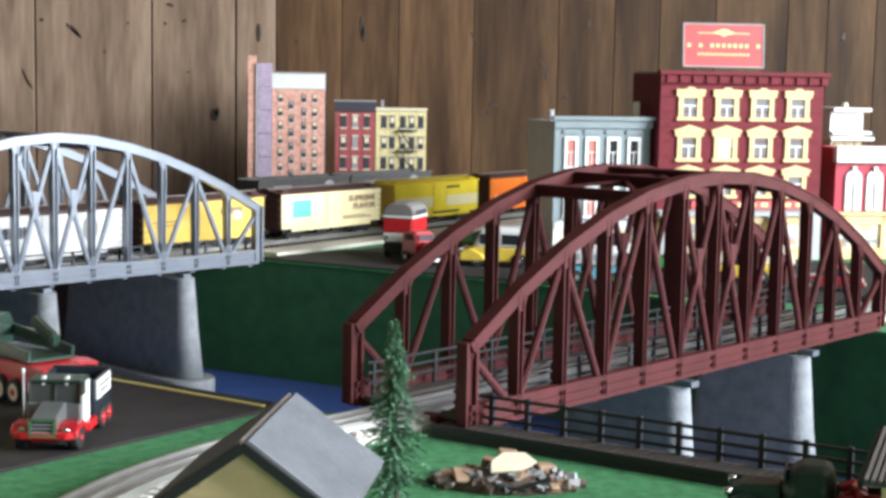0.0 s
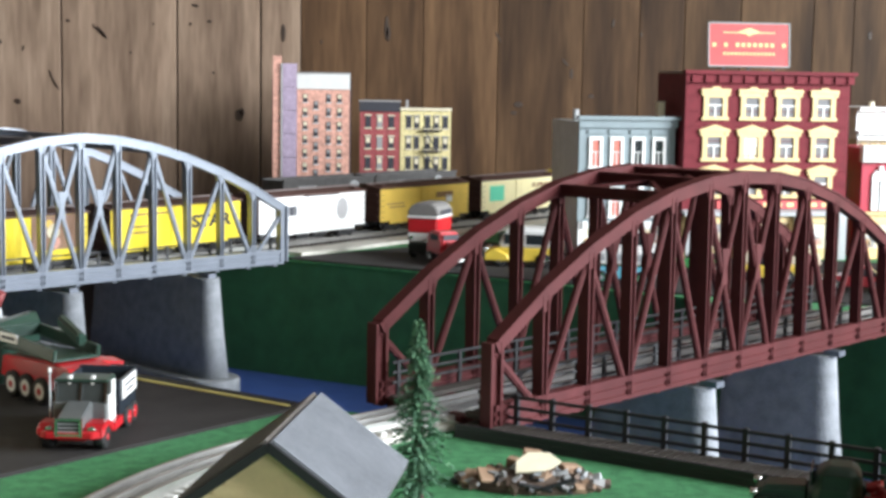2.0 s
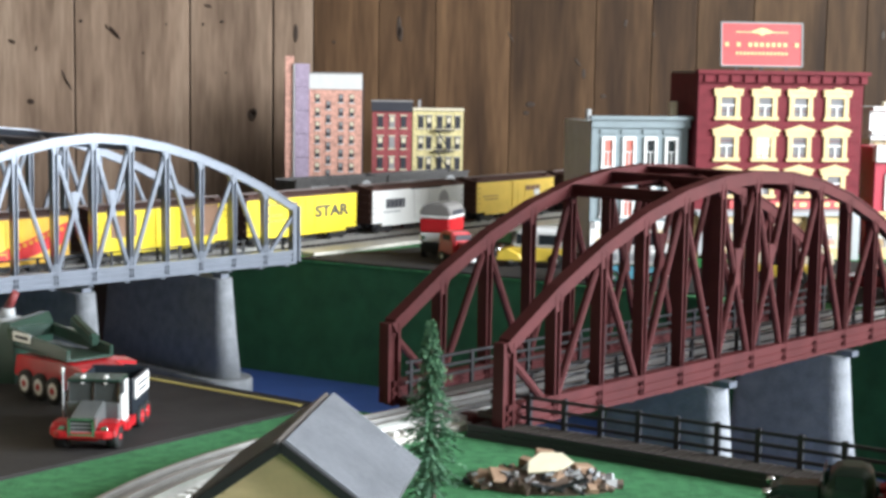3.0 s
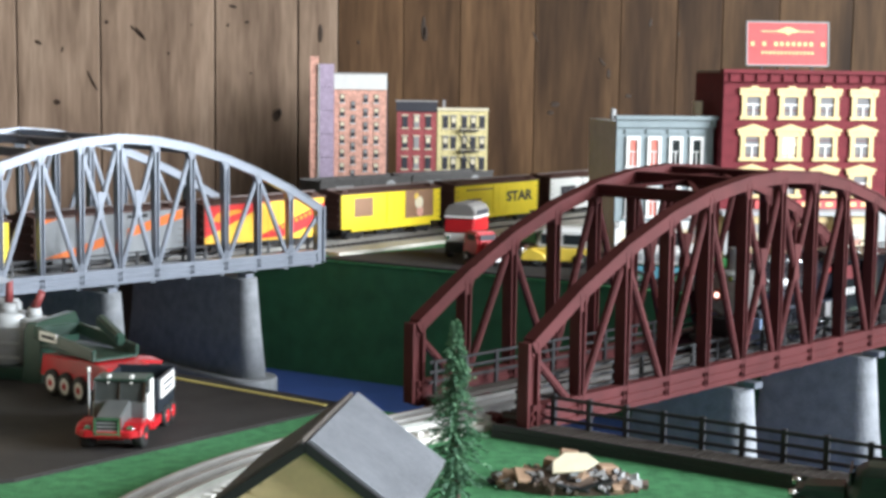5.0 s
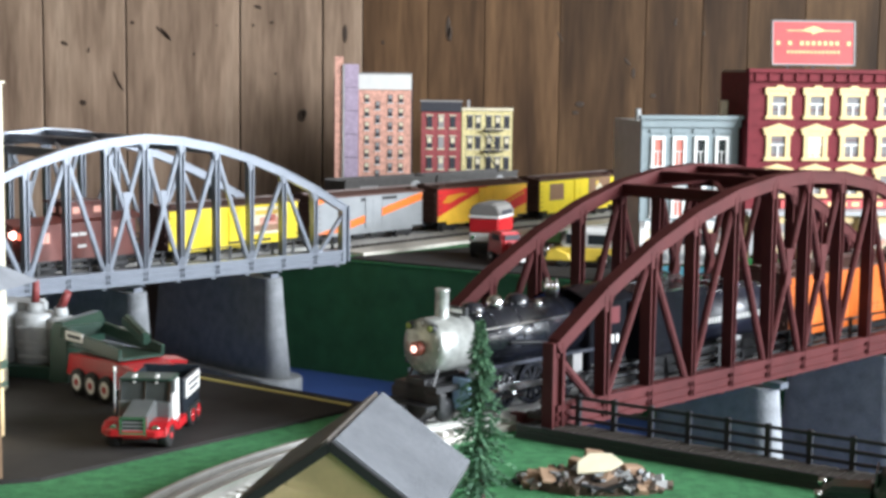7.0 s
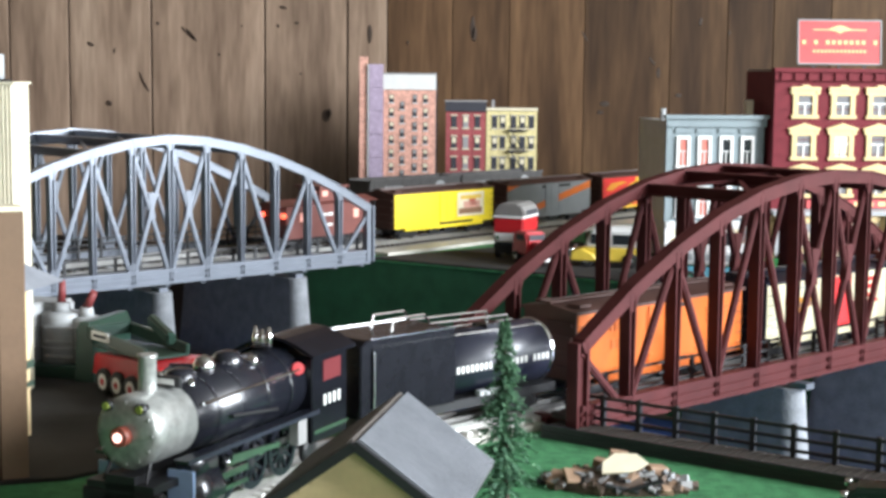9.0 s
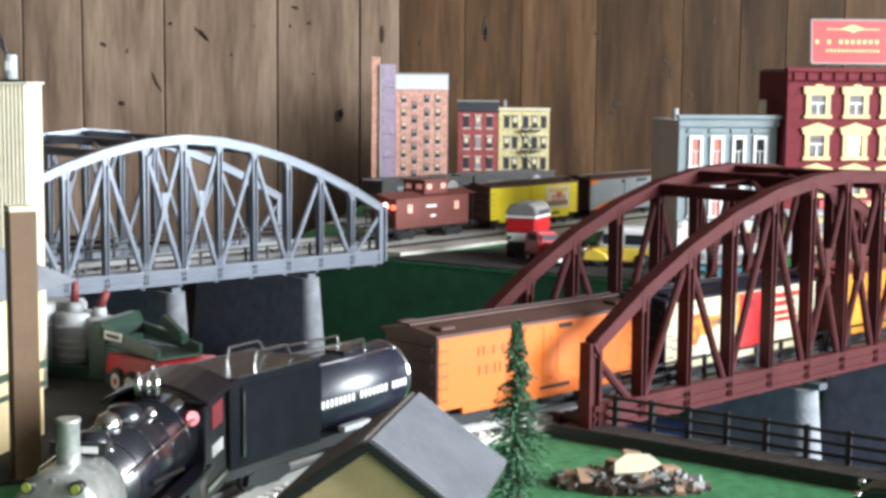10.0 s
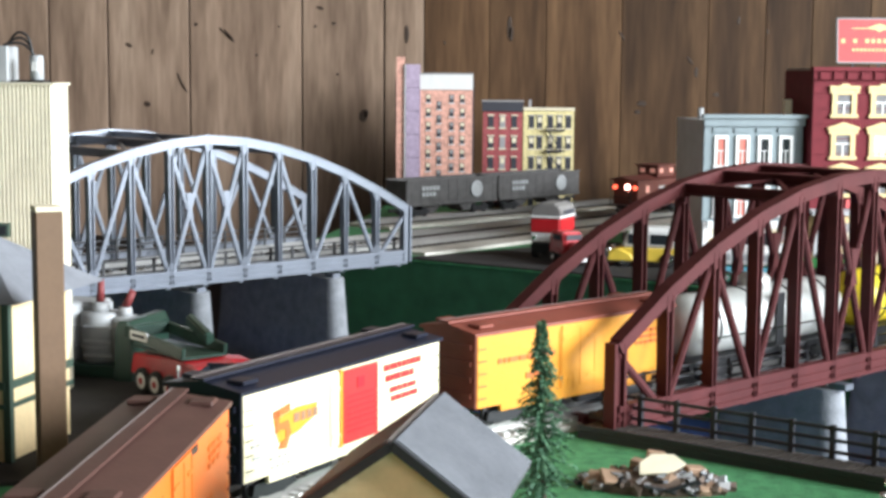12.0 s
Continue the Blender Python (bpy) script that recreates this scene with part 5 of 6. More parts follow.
def coach(m):
    """White-topped turquoise coach; x ahead."""
    root = thing("toy_coach", m, "white over turquoise vintage toy coach on the street", "toy bus")
    bm = BM()
    prism(bm, [(0.044, 0.008), (0.046, 0.018), (0.042, 0.026), (-0.043, 0.026), (-0.045, 0.018), (-0.044, 0.008)], -0.020, 0.020)
    part("lower_body", bm, SKYBLUE, root, "turquoise lower body", bevel=0.002)
    bm = BM()
    prism(bm, [(0.041, 0.026), (0.034, 0.046), (0.026, 0.051), (-0.032, 0.051), (-0.040, 0.046), (-0.042, 0.026)], -0.0190, 0.0190)
    up = part("upper_body", bm, WHITE, root, "white upper body", bevel=0.004)
    boxpart("waist_band", (0, 0, 0.0265), (0.086, 0.0405, 0.002), CHROME, root)
    for k in (-1, 1):
        for i in range(5):
            boxpart("side_window", (-0.028 + i * 0.0135, k * 0.0192, 0.0375), (0.010, 0.001, 0.009), STEELGREY, up, "pale window")
        for x in (0.028, -0.026):
            wheel(root, (x, k * 0.0185, 0.0095), 0.0095, 0.006)
        part("headlight", tube(BM(), (0.042, k * 0.014, 0.019), (0.0475, k * 0.014, 0.019), 0.003), CHROME, root)
    for x in (0.046, -0.046):
        boxpart("bumper", (x, 0, 0.009), (0.003, 0.040, 0.004), CHROME, root)


coach(pose(0.3314, 2.1859, 0.003, 0, 0, -14) @ Matrix.Diagonal((1.05, 1.1, 1.05, 1)))
toy_car(pose(0.47, 2.33, 0.003, 0, 0, 172), LEAF, LEAF, "green vintage toy car on the street", 0.095)
toy_car(pose(0.555, 2.22, 0.003, 0, 0, -14) @ Matrix.Diagonal((1, 1.1, 1.2, 1)), TAXI, TAXI, "yellow toy taxi on the street", 0.09)
toy_car(pose(0.66, 2.14, 0.003, 0, 0, 166), MAROONP, MAROONP, "dark red toy car on the street", 0.095)
toy_car(pose(0.36, 2.36, 0.003, 0, 0, 174) @ Matrix.Diagonal((1.3, 1.3, 1.75, 1)), WHITE, WHITE, "white toy car parked by the shops", 0.10)
toy_car(pose(0.60, 2.34, 0.003, 0, 0, 174) @ Matrix.Diagonal((1.25, 1.25, 1.6, 1)), PALE, WHITE, "cream toy car parked by the shops", 0.095)
# ---- rolling stock: x ahead, z = 0 on the felt, the rails at RAIL_Z ----
EDGEGLINT = paint("edge_glint_grey", (0.24, 0.20, 0.19), 0.5)
ORANGE = paint("reefer_orange", (0.66, 0.145, 0.020), 0.42, vary=0.08)
GOLDEN = paint("golden_yellow", (0.70, 0.29, 0.028), 0.42, vary=0.08)
LEMON = paint("lemon_yellow", (0.86, 0.66, 0.035), 0.42, vary=0.08)
OCHRE = paint("dull_yellow", (0.70, 0.47, 0.09), 0.45, vary=0.1)
BUTTER = paint("butter_cream", (0.82, 0.72, 0.42), 0.45, vary=0.08)
OXIDE = paint("brown_oxide", (0.085, 0.040, 0.032), 0.5, vary=0.15)
REDOXIDE = paint("red_oxide", (0.22, 0.055, 0.035), 0.5, vary=0.15)
CABOOSE = paint("caboose_brown_red", (0.15, 0.045, 0.036), 0.45, vary=0.15)
NAVY = paint("blue_black", (0.014, 0.016, 0.028), 0.35)
SLATE = paint("slate_grey", (0.22, 0.23, 0.24), 0.5)
HOPPERGREY = paint("weathered_dark_grey", (0.075, 0.07, 0.068), 0.65, vary=0.3, scale=60)
MINT = paint("mint_green_print", (0.13, 0.62, 0.40), 0.5)
FAINT = paint("brown_orange_print", (0.55, 0.13, 0.02), 0.5)
HOTRED = paint("bright_red_print", (0.68, 0.03, 0.03), 0.45)
BROWNPRINT = paint("brown_print", (0.27, 0.15, 0.09), 0.5)
SILVERTANK = paint("silver_tank", (0.62, 0.63, 0.60), 0.35, metal=0.3)
LAMPGLOW = mat("headlamp_glow", (1.0, 0.58, 0.50), 0.3, emit=2.0)
REDGLOW = mat("red_marker_glow", (1.0, 0.12, 0.06), 0.3, emit=2.5)
GREENGLASS = paint("green_marker", (0.25, 0.30, 0.06), 0.2)
LOCOBLACK = paint("gloss_black", (0.010, 0.011, 0.017), 0.27, coat=0.15, spec=0.8, bump=0.04)
SMOKEBOX = paint("graphite_silver", (0.42, 0.43, 0.41), 0.36, metal=0.55, vary=0.35, scale=130)
DULLBLACK = paint("satin_black", (0.008, 0.0085, 0.012), 0.26, spec=0.22, vary=0.3, scale=60)
CLEARBLUE = paint("dark_blue_gloss", (0.012, 0.014, 0.028), 0.36, coat=0.0, bump=0.03, spec=1.0)

CAR_L, CAR_W, SILL, EAVE = 0.272, 0.063, 0.035, 0.0945


def bogie(parent, x):
    b = part("bogie", box(BM(), (x, 0, 0.026), (0.012, 0.05, 0.006)), BLACK, parent)
    for k in (-1, 1):
        bm = BM()
        prism(bm, [(x - 0.024, 0.022), (x - 0.022, 0.029), (x - 0.008, 0.031), (x + 0.008, 0.031), (x + 0.022, 0.029), (x + 0.024, 0.022), (x + 0.008, 0.019), (x - 0.008, 0.019)], k * 0.0215, k * 0.0255)
        part("side_frame", bm, BLACK, b)
        for dx in (-0.0155, 0.0155):
            part("wheel", lathe(BM(), [(0.0095, 0), (0.0095, 0.0035), (0.0085, 0.004)], 16, pose(x + dx, k * 0.0165, RAIL_Z + 0.0095, -90 * k)), BLACK, b)
    return b


def coupler(parent, k, length):
    boxpart("coupler", (k * (length / 2 + 0.007), 0, 0.030), (0.026, 0.007, 0.006), BLACK, parent, bevel=0.001)


class Side:
    """Draws on the side of a car that faces the viewer; u runs from the viewer's left, v up from the sill."""

    def __init__(self, root, face, length=CAR_L, half=CAR_W / 2):
        self.root, self.face, self.length, self.half = root, face, length, half

    def at(self, u, v, out=0.0006):
        x = self.length / 2 - u if self.face > 0 else u - self.length / 2
        return Vector((x, self.face * (self.half + out), SILL + v))

    def bar(self, name, u, v, w, h, material, label="", out=0.0004, thick=0.0008):
        p = self.at(u + w / 2, v + h / 2, out)
        return boxpart(name, tuple(p), (w, thick, h), material, self.root, label)

    def shape(self, name, pts, material, label="", out=0.0004):
        bm = BM()
        a = [bm.verts.new(self.at(u, v, out)) for u, v in pts]
        b = [bm.verts.new(self.at(u, v, -0.001)) for u, v in pts]
        bm.faces.new(a)
        bm.faces.new(b[::-1])
        for i in range(len(pts)):
            bm.faces.new((a[i], b[i], b[(i + 1) % len(pts)], a[(i + 1) % len(pts)]))
        return part(name, bm, material, self.root, label)

    def words(self, body, u, v, size, material, width=None):
        p = self.at(u, v, 0.0006)
        m = Matrix.Translation(p) @ pose(0, 0, 0, 90, 0, 180 if self.face > 0 else 0)
        return writing(body, size, material, self.root, m, width=width)

    def lines(self, u, v, w, rows, h, material, gap=1.7, seed=1):
        rng = random.Random(seed)
        for i in range(rows):
            x = u + rng.uniform(0, w * 0.15)
            while x < u + w * rng.uniform(0.8, 1.0):
                ww = rng.uniform(0.004, 0.011)
                self.bar("print_bar", x, v - i * h * gap, ww, h, material)
                x += ww + 0.0016


def reefer(label, side, roof, ends, face, sheathing=True, name="reefer_car", length=CAR_L):
    """A wood-sheathed refrigerator car; the side drawn on looks towards face (+1: left, -1: right)."""
    root = thing(name, pose(0, 0, 0), label, "railway car", "railway cars")
    h = EAVE - SILL
    boxpart("body", (0, 0, SILL + h / 2), (length - 0.003, CAR_W - 0.002, h), ends, root)
    for k in (-1, 1):
        sd = boxpart("side", (0, k * (CAR_W / 2 - 0.0008), SILL + h / 2), (length - 0.006, 0.0016, h - 0.001), side, root)
        boxpart("sill", (0, k * (CAR_W / 2 - 0.002), SILL - 0.002), (length - 0.06, 0.003, 0.006), side if k == face else ends, root)
        d = boxpart("door", (0.004, k * (CAR_W / 2 + 0.0006), SILL + h / 2 + 0.001), (0.040, 0.0014, h - 0.008), side, root)
        for dx in (-0.017, 0.001, 0.0245):
            boxpart("door_edge", (0.001 + dx, k * (CAR_W / 2 + 0.0015), SILL + h / 2), (0.0008, 0.0006, h - 0.01), side, d)
        for z in (SILL + 0.012, EAVE - 0.014):
            for dx in (-0.012, 0.018):
                boxpart("hinge", (dx, k * (CAR_W / 2 + 0.0016), z), (0.011, 0.0008, 0.002), side, d)
        for x in (-length / 2 + 0.008, length / 2 - 0.008):
            for i in range(5):
                boxpart("grab_iron", (x, k * (CAR_W / 2 + 0.001), SILL + 0.008 + i * 0.010), (0.008, 0.0008, 0.0007), ends, root)
    for k in (-1, 1):
        for i in range(4):
            boxpart("end_rib", (k * (length / 2 - 0.001), 0, SILL + 0.010 + i * 0.013), (0.003, CAR_W - 0.01, 0.004), ends, root)
        coupler(root, k, length)
        bogie(root, k * (length / 2 - 0.044))
    bm = BM()
    prism(bm, [(-CAR_W / 2 - 0.0015, EAVE - 0.001), (CAR_W / 2 + 0.0015, EAVE - 0.001), (CAR_W / 2 + 0.0015, EAVE + 0.0015), (0, EAVE + 0.0060), (-CAR_W / 2 - 0.0015, EAVE + 0.0015)], -length / 2 - 0.001, length / 2 + 0.001, "x")
    part("roof", bm, roof, root)
    # pale strip drawn as the highlight along the running board
    boxpart("board_edge", (0, -0.0056, EAVE + 0.0080), (length + 0.008, 0.0012, 0.0012), EDGEGLINT, root, "pale strip painted as the highlight on the running board edge")
    boxpart("running_board", (0, 0, EAVE + 0.0076), (length + 0.008, 0.010, 0.0016), roof, root)
    for x in (0.018 - length / 2, length / 2 - 0.018):
        for y in (-0.019, 0.019):
            boxpart("ice_hatch", (x, y, EAVE + 0.0048), (0.016, 0.015, 0.003), roof, root, bevel=0.0008)
    boxpart("underframe", (0, 0, 0.031), (length - 0.03, 0.016, 0.008), BLACK, root)
    boxpart("brake_tank", (0.025, face * 0.018, 0.026), (0.034, 0.010, 0.009), BLACK, root, bevel=0.002)
    boxpart("battery_box", (-0.02, face * 0.02, 0.026), (0.03, 0.008, 0.010), BLACK, root, bevel=0.001)
    return root, Side(root, face, length)


near_cars, far_cars = [], []
NEAR_L, NEAR_BACK, NEAR_PITCH = 0.2475, 0.5789, 0.2857  # car length, first car behind the engine, pitch

# near train
c, s = reefer("orange wood-sheathed reefer car with brown roof", ORANGE, OXIDE, OXIDE, 1, length=NEAR_L)
s.lines(0.040, 0.040, 0.042, 1, 0.007, FAINT, seed=2)
s.lines(0.046, 0.024, 0.034, 1, 0.008, FAINT, seed=3)
s.bar("placard", 0.095, 0.0235, 0.018, 0.0065, WHITE, "white placard")
s.bar("door_track", 0.118, 0.052, 0.040, 0.004, BLACK)
s.bar("door_track", 0.120, 0.002, 0.036, 0.003, BLACK)
s.lines(0.185, 0.044, 0.034, 3, 0.003, FAINT, seed=4)
s.lines(0.170, 0.014, 0.022, 2, 0.003, FAINT, seed=5)
near_cars.append((c, NEAR_BACK))
c, s = reefer("cream-white advertising reefer car with blue-black roof", paint("ivory_white", (0.78, 0.70, 0.47), 0.4, vary=0.08), NAVY, NAVY, 1, length=NEAR_L)
ORANGERED = paint("orange_red_print", (0.75, 0.14, 0.03), 0.5)
DARKRED = paint("dark_red_print", (0.4, 0.01, 0.02), 0.5)
s.lines(0.036, 0.050, 0.036, 1, 0.0026, STEELGREY, seed=6)
# a red figure: top bar, stem and bowl, over a yellow swash
s.shape("emblem_tail", [(0.034, 0.036), (0.060, 0.041), (0.084, 0.040), (0.078, 0.030), (0.062, 0.024), (0.040, 0.020)], GOLDEN, "yellow emblem swash")
s.shape("emblem_bar", [(0.034, 0.042), (0.052, 0.045), (0.052, 0.040), (0.034, 0.037)], ORANGERED, "orange-red emblem bar", out=0.0009)
s.shape("emblem_stem", [(0.036, 0.042), (0.040, 0.042), (0.040, 0.028), (0.036, 0.027)], ORANGERED, "orange-red emblem stem", out=0.0009)
s.shape("emblem_bowl", [(0.040, 0.033), (0.050, 0.034), (0.053, 0.025), (0.048, 0.015), (0.039, 0.016), (0.042, 0.020), (0.047, 0.022), (0.047, 0.028), (0.040, 0.029)], ORANGERED, "orange-red emblem bowl", out=0.0009)
s.lines(0.056, 0.031, 0.024, 1, 0.006, BROWNPRINT, seed=31)
s.bar("panel_edge", 0.1085, 0.003, 0.0030, 0.055, GOLDEN, out=0.0019)
s.bar("red_panel", 0.112, 0.004, 0.044, 0.053, HOTRED, "red panel with print", out=0.0019)
s.bar("panel_logo", 0.129, 0.042, 0.009, 0.008, DARKRED, out=0.0024)
for i in range(7):
    s.bar("print_bar", 0.117, 0.037 - i * 0.0042, 0.034, 0.0010, DARKRED, out=0.0024)
s.lines(0.164, 0.047, 0.052, 2, 0.0048, HOTRED, seed=7)
s.lines(0.170, 0.030, 0.046, 2, 0.0040, HOTRED, seed=27)
s.lines(0.010, 0.022, 0.012, 2, 0.002, STEELGREY, 4, seed=8)
s.lines(0.030, 0.010, 0.030, 2, 0.002, STEELGREY, 3, seed=28)
near_cars.append((c, NEAR_BACK + NEAR_PITCH))
c, s = reefer("golden yellow reefer car with red-brown roof", GOLDEN, REDOXIDE, REDOXIDE, 1, length=NEAR_L)
s.lines(0.020, 0.034, 0.080, 1, 0.004, FAINT, seed=9)
s.lines(0.055, 0.018, 0.03, 1, 0.005, FAINT, seed=10)
s.lines(0.190, 0.040, 0.05, 3, 0.003, FAINT, seed=11)
near_cars.append((c, NEAR_BACK + 2 * NEAR_PITCH))


def tank_car(label, shell):
    root = thing("tank_car", pose(0, 0, 0), label, "railway car", "railway cars")
    L = 0.25
    part("tank", lathe(BM(), [(0.010, -L / 2), (0.022, -L / 2 + 0.004), (0.029, -L / 2 + 0.012), (0.030, -L / 2 + 0.02), (0.030, L / 2 - 0.02), (0.029, L / 2 - 0.012), (0.022, L / 2 - 0.004), (0.010, L / 2)], 28, pose(0, 0, 0.066, 0, 90)), shell, root)
    part("dome", lathe(BM(), [(0.016, 0.09), (0.016, 0.103), (0.012, 0.107), (0.004, 0.109)], 20), shell, root)
    for x in (-0.09, -0.03, 0.03, 0.09):
        part("tank_band", lathe(BM(), [(0.0308, -0.0015), (0.0308, 0.0015)], 28, pose(x, 0, 0.066, 0, 90)), BLACK, root)
    boxpart("frame", (0, 0, 0.034), (L + 0.01, 0.05, 0.006), BLACK, root)
    for k in (-1, 1):
        bogie(root, k * 0.088)
        coupler(root, k, L)
        boxpart("handrail", (0, k * 0.033, 0.058), (L - 0.02, 0.0015, 0.0015), CHROME, root)
        boxpart("ladder", (0, k * 0.032, 0.066), (0.012, 0.002, 0.05), BLACK, root)
    return root


near_cars.append((tank_car("silver-grey toy tank car with black frame", SILVERTANK), NEAR_BACK + 3 * NEAR_PITCH))
near_cars.append((tank_car("bright yellow toy tank car with black frame", LEMON), NEAR_BACK + 4 * NEAR_PITCH))


def locomotive():
    """Steam engine, the headlamp at x = 0; parts run back from it."""
    root = thing("steam_locomotive", pose(0, 0, 0), "gloss black toy steam locomotive with silver smokebox front", "locomotive")
    ax = pose(0, 0, 0.070, 0, 90)
    part("smokebox", lathe(BM(), [(0.0233, -0.052), (0.0233, -0.012), (0.0227, -0.0085), (0.020, -0.007), (0.012, -0.0055), (0.004, -0.005)], 36, ax), SMOKEBOX, root, "silver-grey smokebox")
    part("boiler", lathe(BM(), [(0.0262, -0.19), (0.0258, -0.12), (0.0238, -0.0515)], 36, ax), LOCOBLACK, root)
    for x in (-0.075, -0.105, -0.135, -0.165):
        part("boiler_band", lathe(BM(), [(0.0246 + (-x - 0.05) * 0.019, x - 0.0012), (0.0246 + (-x - 0.05) * 0.019, x + 0.0012)], 36, ax), LOCOBLACK, root)
    lamp = part("headlamp", tube(BM(), (-0.006, 0, 0.069), (0.0015, 0, 0.069), 0.0062), REDOXIDE, root)
    part("lamp_glass", tube(BM(), (0.0016, 0, 0.069), (0.0026, 0, 0.069), 0.0030), LAMPGLOW, lamp, "glowing headlamp glass")
    for k in (-1, 1):
        mk = part("marker_lamp", tube(BM(), (-0.010, k * 0.0125, 0.0865), (-0.004, k * 0.0125, 0.0865), 0.0034), BLACK, root)
        part("marker_glass", tube(BM(), (-0.0045, k * 0.0125, 0.0865), (-0.0028, k * 0.0125, 0.0865), 0.0024), GREENGLASS, mk)
    for i in range(12):
        a = i * math.pi / 6
        part("door_bolt", tube(BM(), (-0.0085, 0.0195 * math.cos(a), 0.07 + 0.0195 * math.sin(a)), (-0.0062, 0.0195 * math.cos(a), 0.07 + 0.0195 * math.sin(a)), 0.001, n=6), SMOKEBOX, root)
    part("chimney", lathe(BM(), [(0.0072, 0.088), (0.0060, 0.094), (0.0057, 0.113), (0.0064, 0.114), (0.0063, 0.116), (0.0050, 0.116)], 22, pose(-0.030, 0, 0)), SMOKEBOX, root, "silver chimney stack")
    nb = boxpart("number_board", (-0.0445, 0.0, 0.0965), (0.003, 0.030, 0.007), BLACK, root, m=pose(0, 0, 0))
    boxpart("print_bar", (-0.0427, 0, 0.0965), (0.0006, 0.022, 0.0035), WHITE, nb)
    part("sand_dome", lathe(BM(), [(0.0115, 0.086), (0.0105, 0.096), (0.008, 0.100), (0.003, 0.1012)], 22, pose(-0.066, 0, 0)), LOCOBLACK, root)
    part("steam_dome", lathe(BM(), [(0.0115, 0.088), (0.0108, 0.098), (0.008, 0.102), (0.003, 0.1035)], 22, pose(-0.122, 0, 0)), LOCOBLACK, root)
    for x, r, h in ((-0.062, 0.0028, 0.003), (-0.138, 0.0036, 0.005)):
        part("chrome_fitting", lathe(BM(), [(r * 0.7, 0.094), (r, 0.097), (r, 0.094 + h), (r * 0.5, 0.097 + h)], 12, pose(x, 0.011, -0.004)), CHROME, root, "chrome boiler fitting")
    part("bell", lathe(BM(), [(0.0078, 0.094), (0.0074, 0.099), (0.0055, 0.103), (0.001, 0.105)], 16, pose(-0.094, 0.0, 0.0)), CHROME, root, "chrome bell")
    bm = BM()
    for dy in (-0.004, 0.0, 0.004):
        lathe(bm, [(0.0022, 0.098), (0.0026, 0.106), (0.0012, 0.112 + abs(dy) * 0.5)], 10, pose(-0.168, dy * 1.4, -0.001, 0, 0, 0))
    part("whistle", bm, CHROME, root, "chrome whistle cluster")
    # cab
    bm = BM()
    prism(bm, [(-0.238, 0.034), (-0.186, 0.034), (-0.186, 0.090), (-0.238, 0.092)], -0.0305, 0.0305)
    cab = part("cab", bm, DULLBLACK, root, bevel=0.001)
    bm = BM()
    n = 8
    o = [(-0.0335 + 0.067 * i / n, 0.0915 + 0.012 * math.sin(math.pi * i / n)) for i in range(n + 1)]
    o += [(u, v - 0.0022) for u, v in reversed(o)]
    prism(bm, o, -0.246, -0.182, "x")
    part("cab_roof", bm, DULLBLACK, root)
    for k in (-1, 1):
        boxpart("cab_window", (-0.214, k * 0.0307, 0.078), (0.026, 0.001, 0.015), paint("red_window_frame", (0.13, 0.014, 0.018), 0.5), cab, "dull red cab window")
        for i in range(4):
            boxpart("number_bar", (-0.2035 - i * 0.007, k * 0.031, 0.0565), (0.0036, 0.0006, 0.0078), WHITE, cab, "white running number stroke")
        boxpart("cab_sheet_edge", (-0.212, k * 0.0312, 0.040), (0.05, 0.0012, 0.0018), CHROME, cab)
        part("classification_light", tube(BM(), (-0.178, k * 0.022, 0.083), (-0.174, k * 0.026, 0.084), 0.0045), RED, root, "red side lamp")
        boxpart("running_board", (-0.105, k * 0.0295, 0.0515), (0.165, 0.011, 0.002), LOCOBLACK, root)
        boxpart("board_edge", (-0.105, k * 0.0353, 0.0515), (0.165, 0.0008, 0.0028), CLEARBLUE, root)
        part("handrail", tube(BM(), (-0.180, k * 0.0268, 0.0835), (-0.055, k * 0.0255, 0.0815), 0.0009, n=6), CHROME, root)
        part("injector_pipe", tube(BM(), (-0.14, k * 0.029, 0.062), (-0.085, k * 0.0275, 0.068), 0.0013, n=8), BLACK, root)
        boxpart("power_reverse", (-0.165, k * 0.031, 0.045), (0.012, 0.007, 0.014), MIDGREY, root)
        cyl = part("cylinder", tube(BM(), (-0.062, k * 0.0265, 0.033), (-0.028, k * 0.0265, 0.033), 0.0105, n=20), LOCOBLACK, root)
        part("valve_chest", tube(BM(), (-0.060, k * 0.0265, 0.046), (-0.030, k * 0.0265, 0.046), 0.006, n=16), LOCOBLACK, root)
        boxpart("cylinder_head", (-0.0275, k * 0.0265, 0.036), (0.002, 0.019, 0.020), paint("pale_blue_steel", (0.35, 0.48, 0.72), 0.3), cyl)
        boxpart("crosshead_guide", (-0.082, k * 0.027, 0.037), (0.040, 0.004, 0.003), CHROME, root)
        boxpart("crosshead_guide", (-0.082, k * 0.027, 0.029), (0.040, 0.004, 0.003), CHROME, root)
    boxpart("frame", (-0.11, 0, 0.036), (0.22, 0.022, 0.020), BLACK, root)
    # front end
    boxpart("buffer_beam", (-0.004, 0, 0.034), (0.008, 0.058, 0.012), BLACK, root, bevel=0.001)
    bm = BM()
    prism(bm, [(-0.026, 0.033), (0.026, 0.033), (0.026, 0.030), (0.012, 0.017), (-0.012, 0.017), (-0.026, 0.030)], 0.0, 0.012, "x")
    part("pilot", bm, BLACK, root)
    boxpart("deck", (-0.018, 0, 0.0415), (0.036, 0.050, 0.003), BLACK, root)
    boxpart("coupler", (0.018, 0, 0.029), (0.02, 0.007, 0.006), BLACK, root)
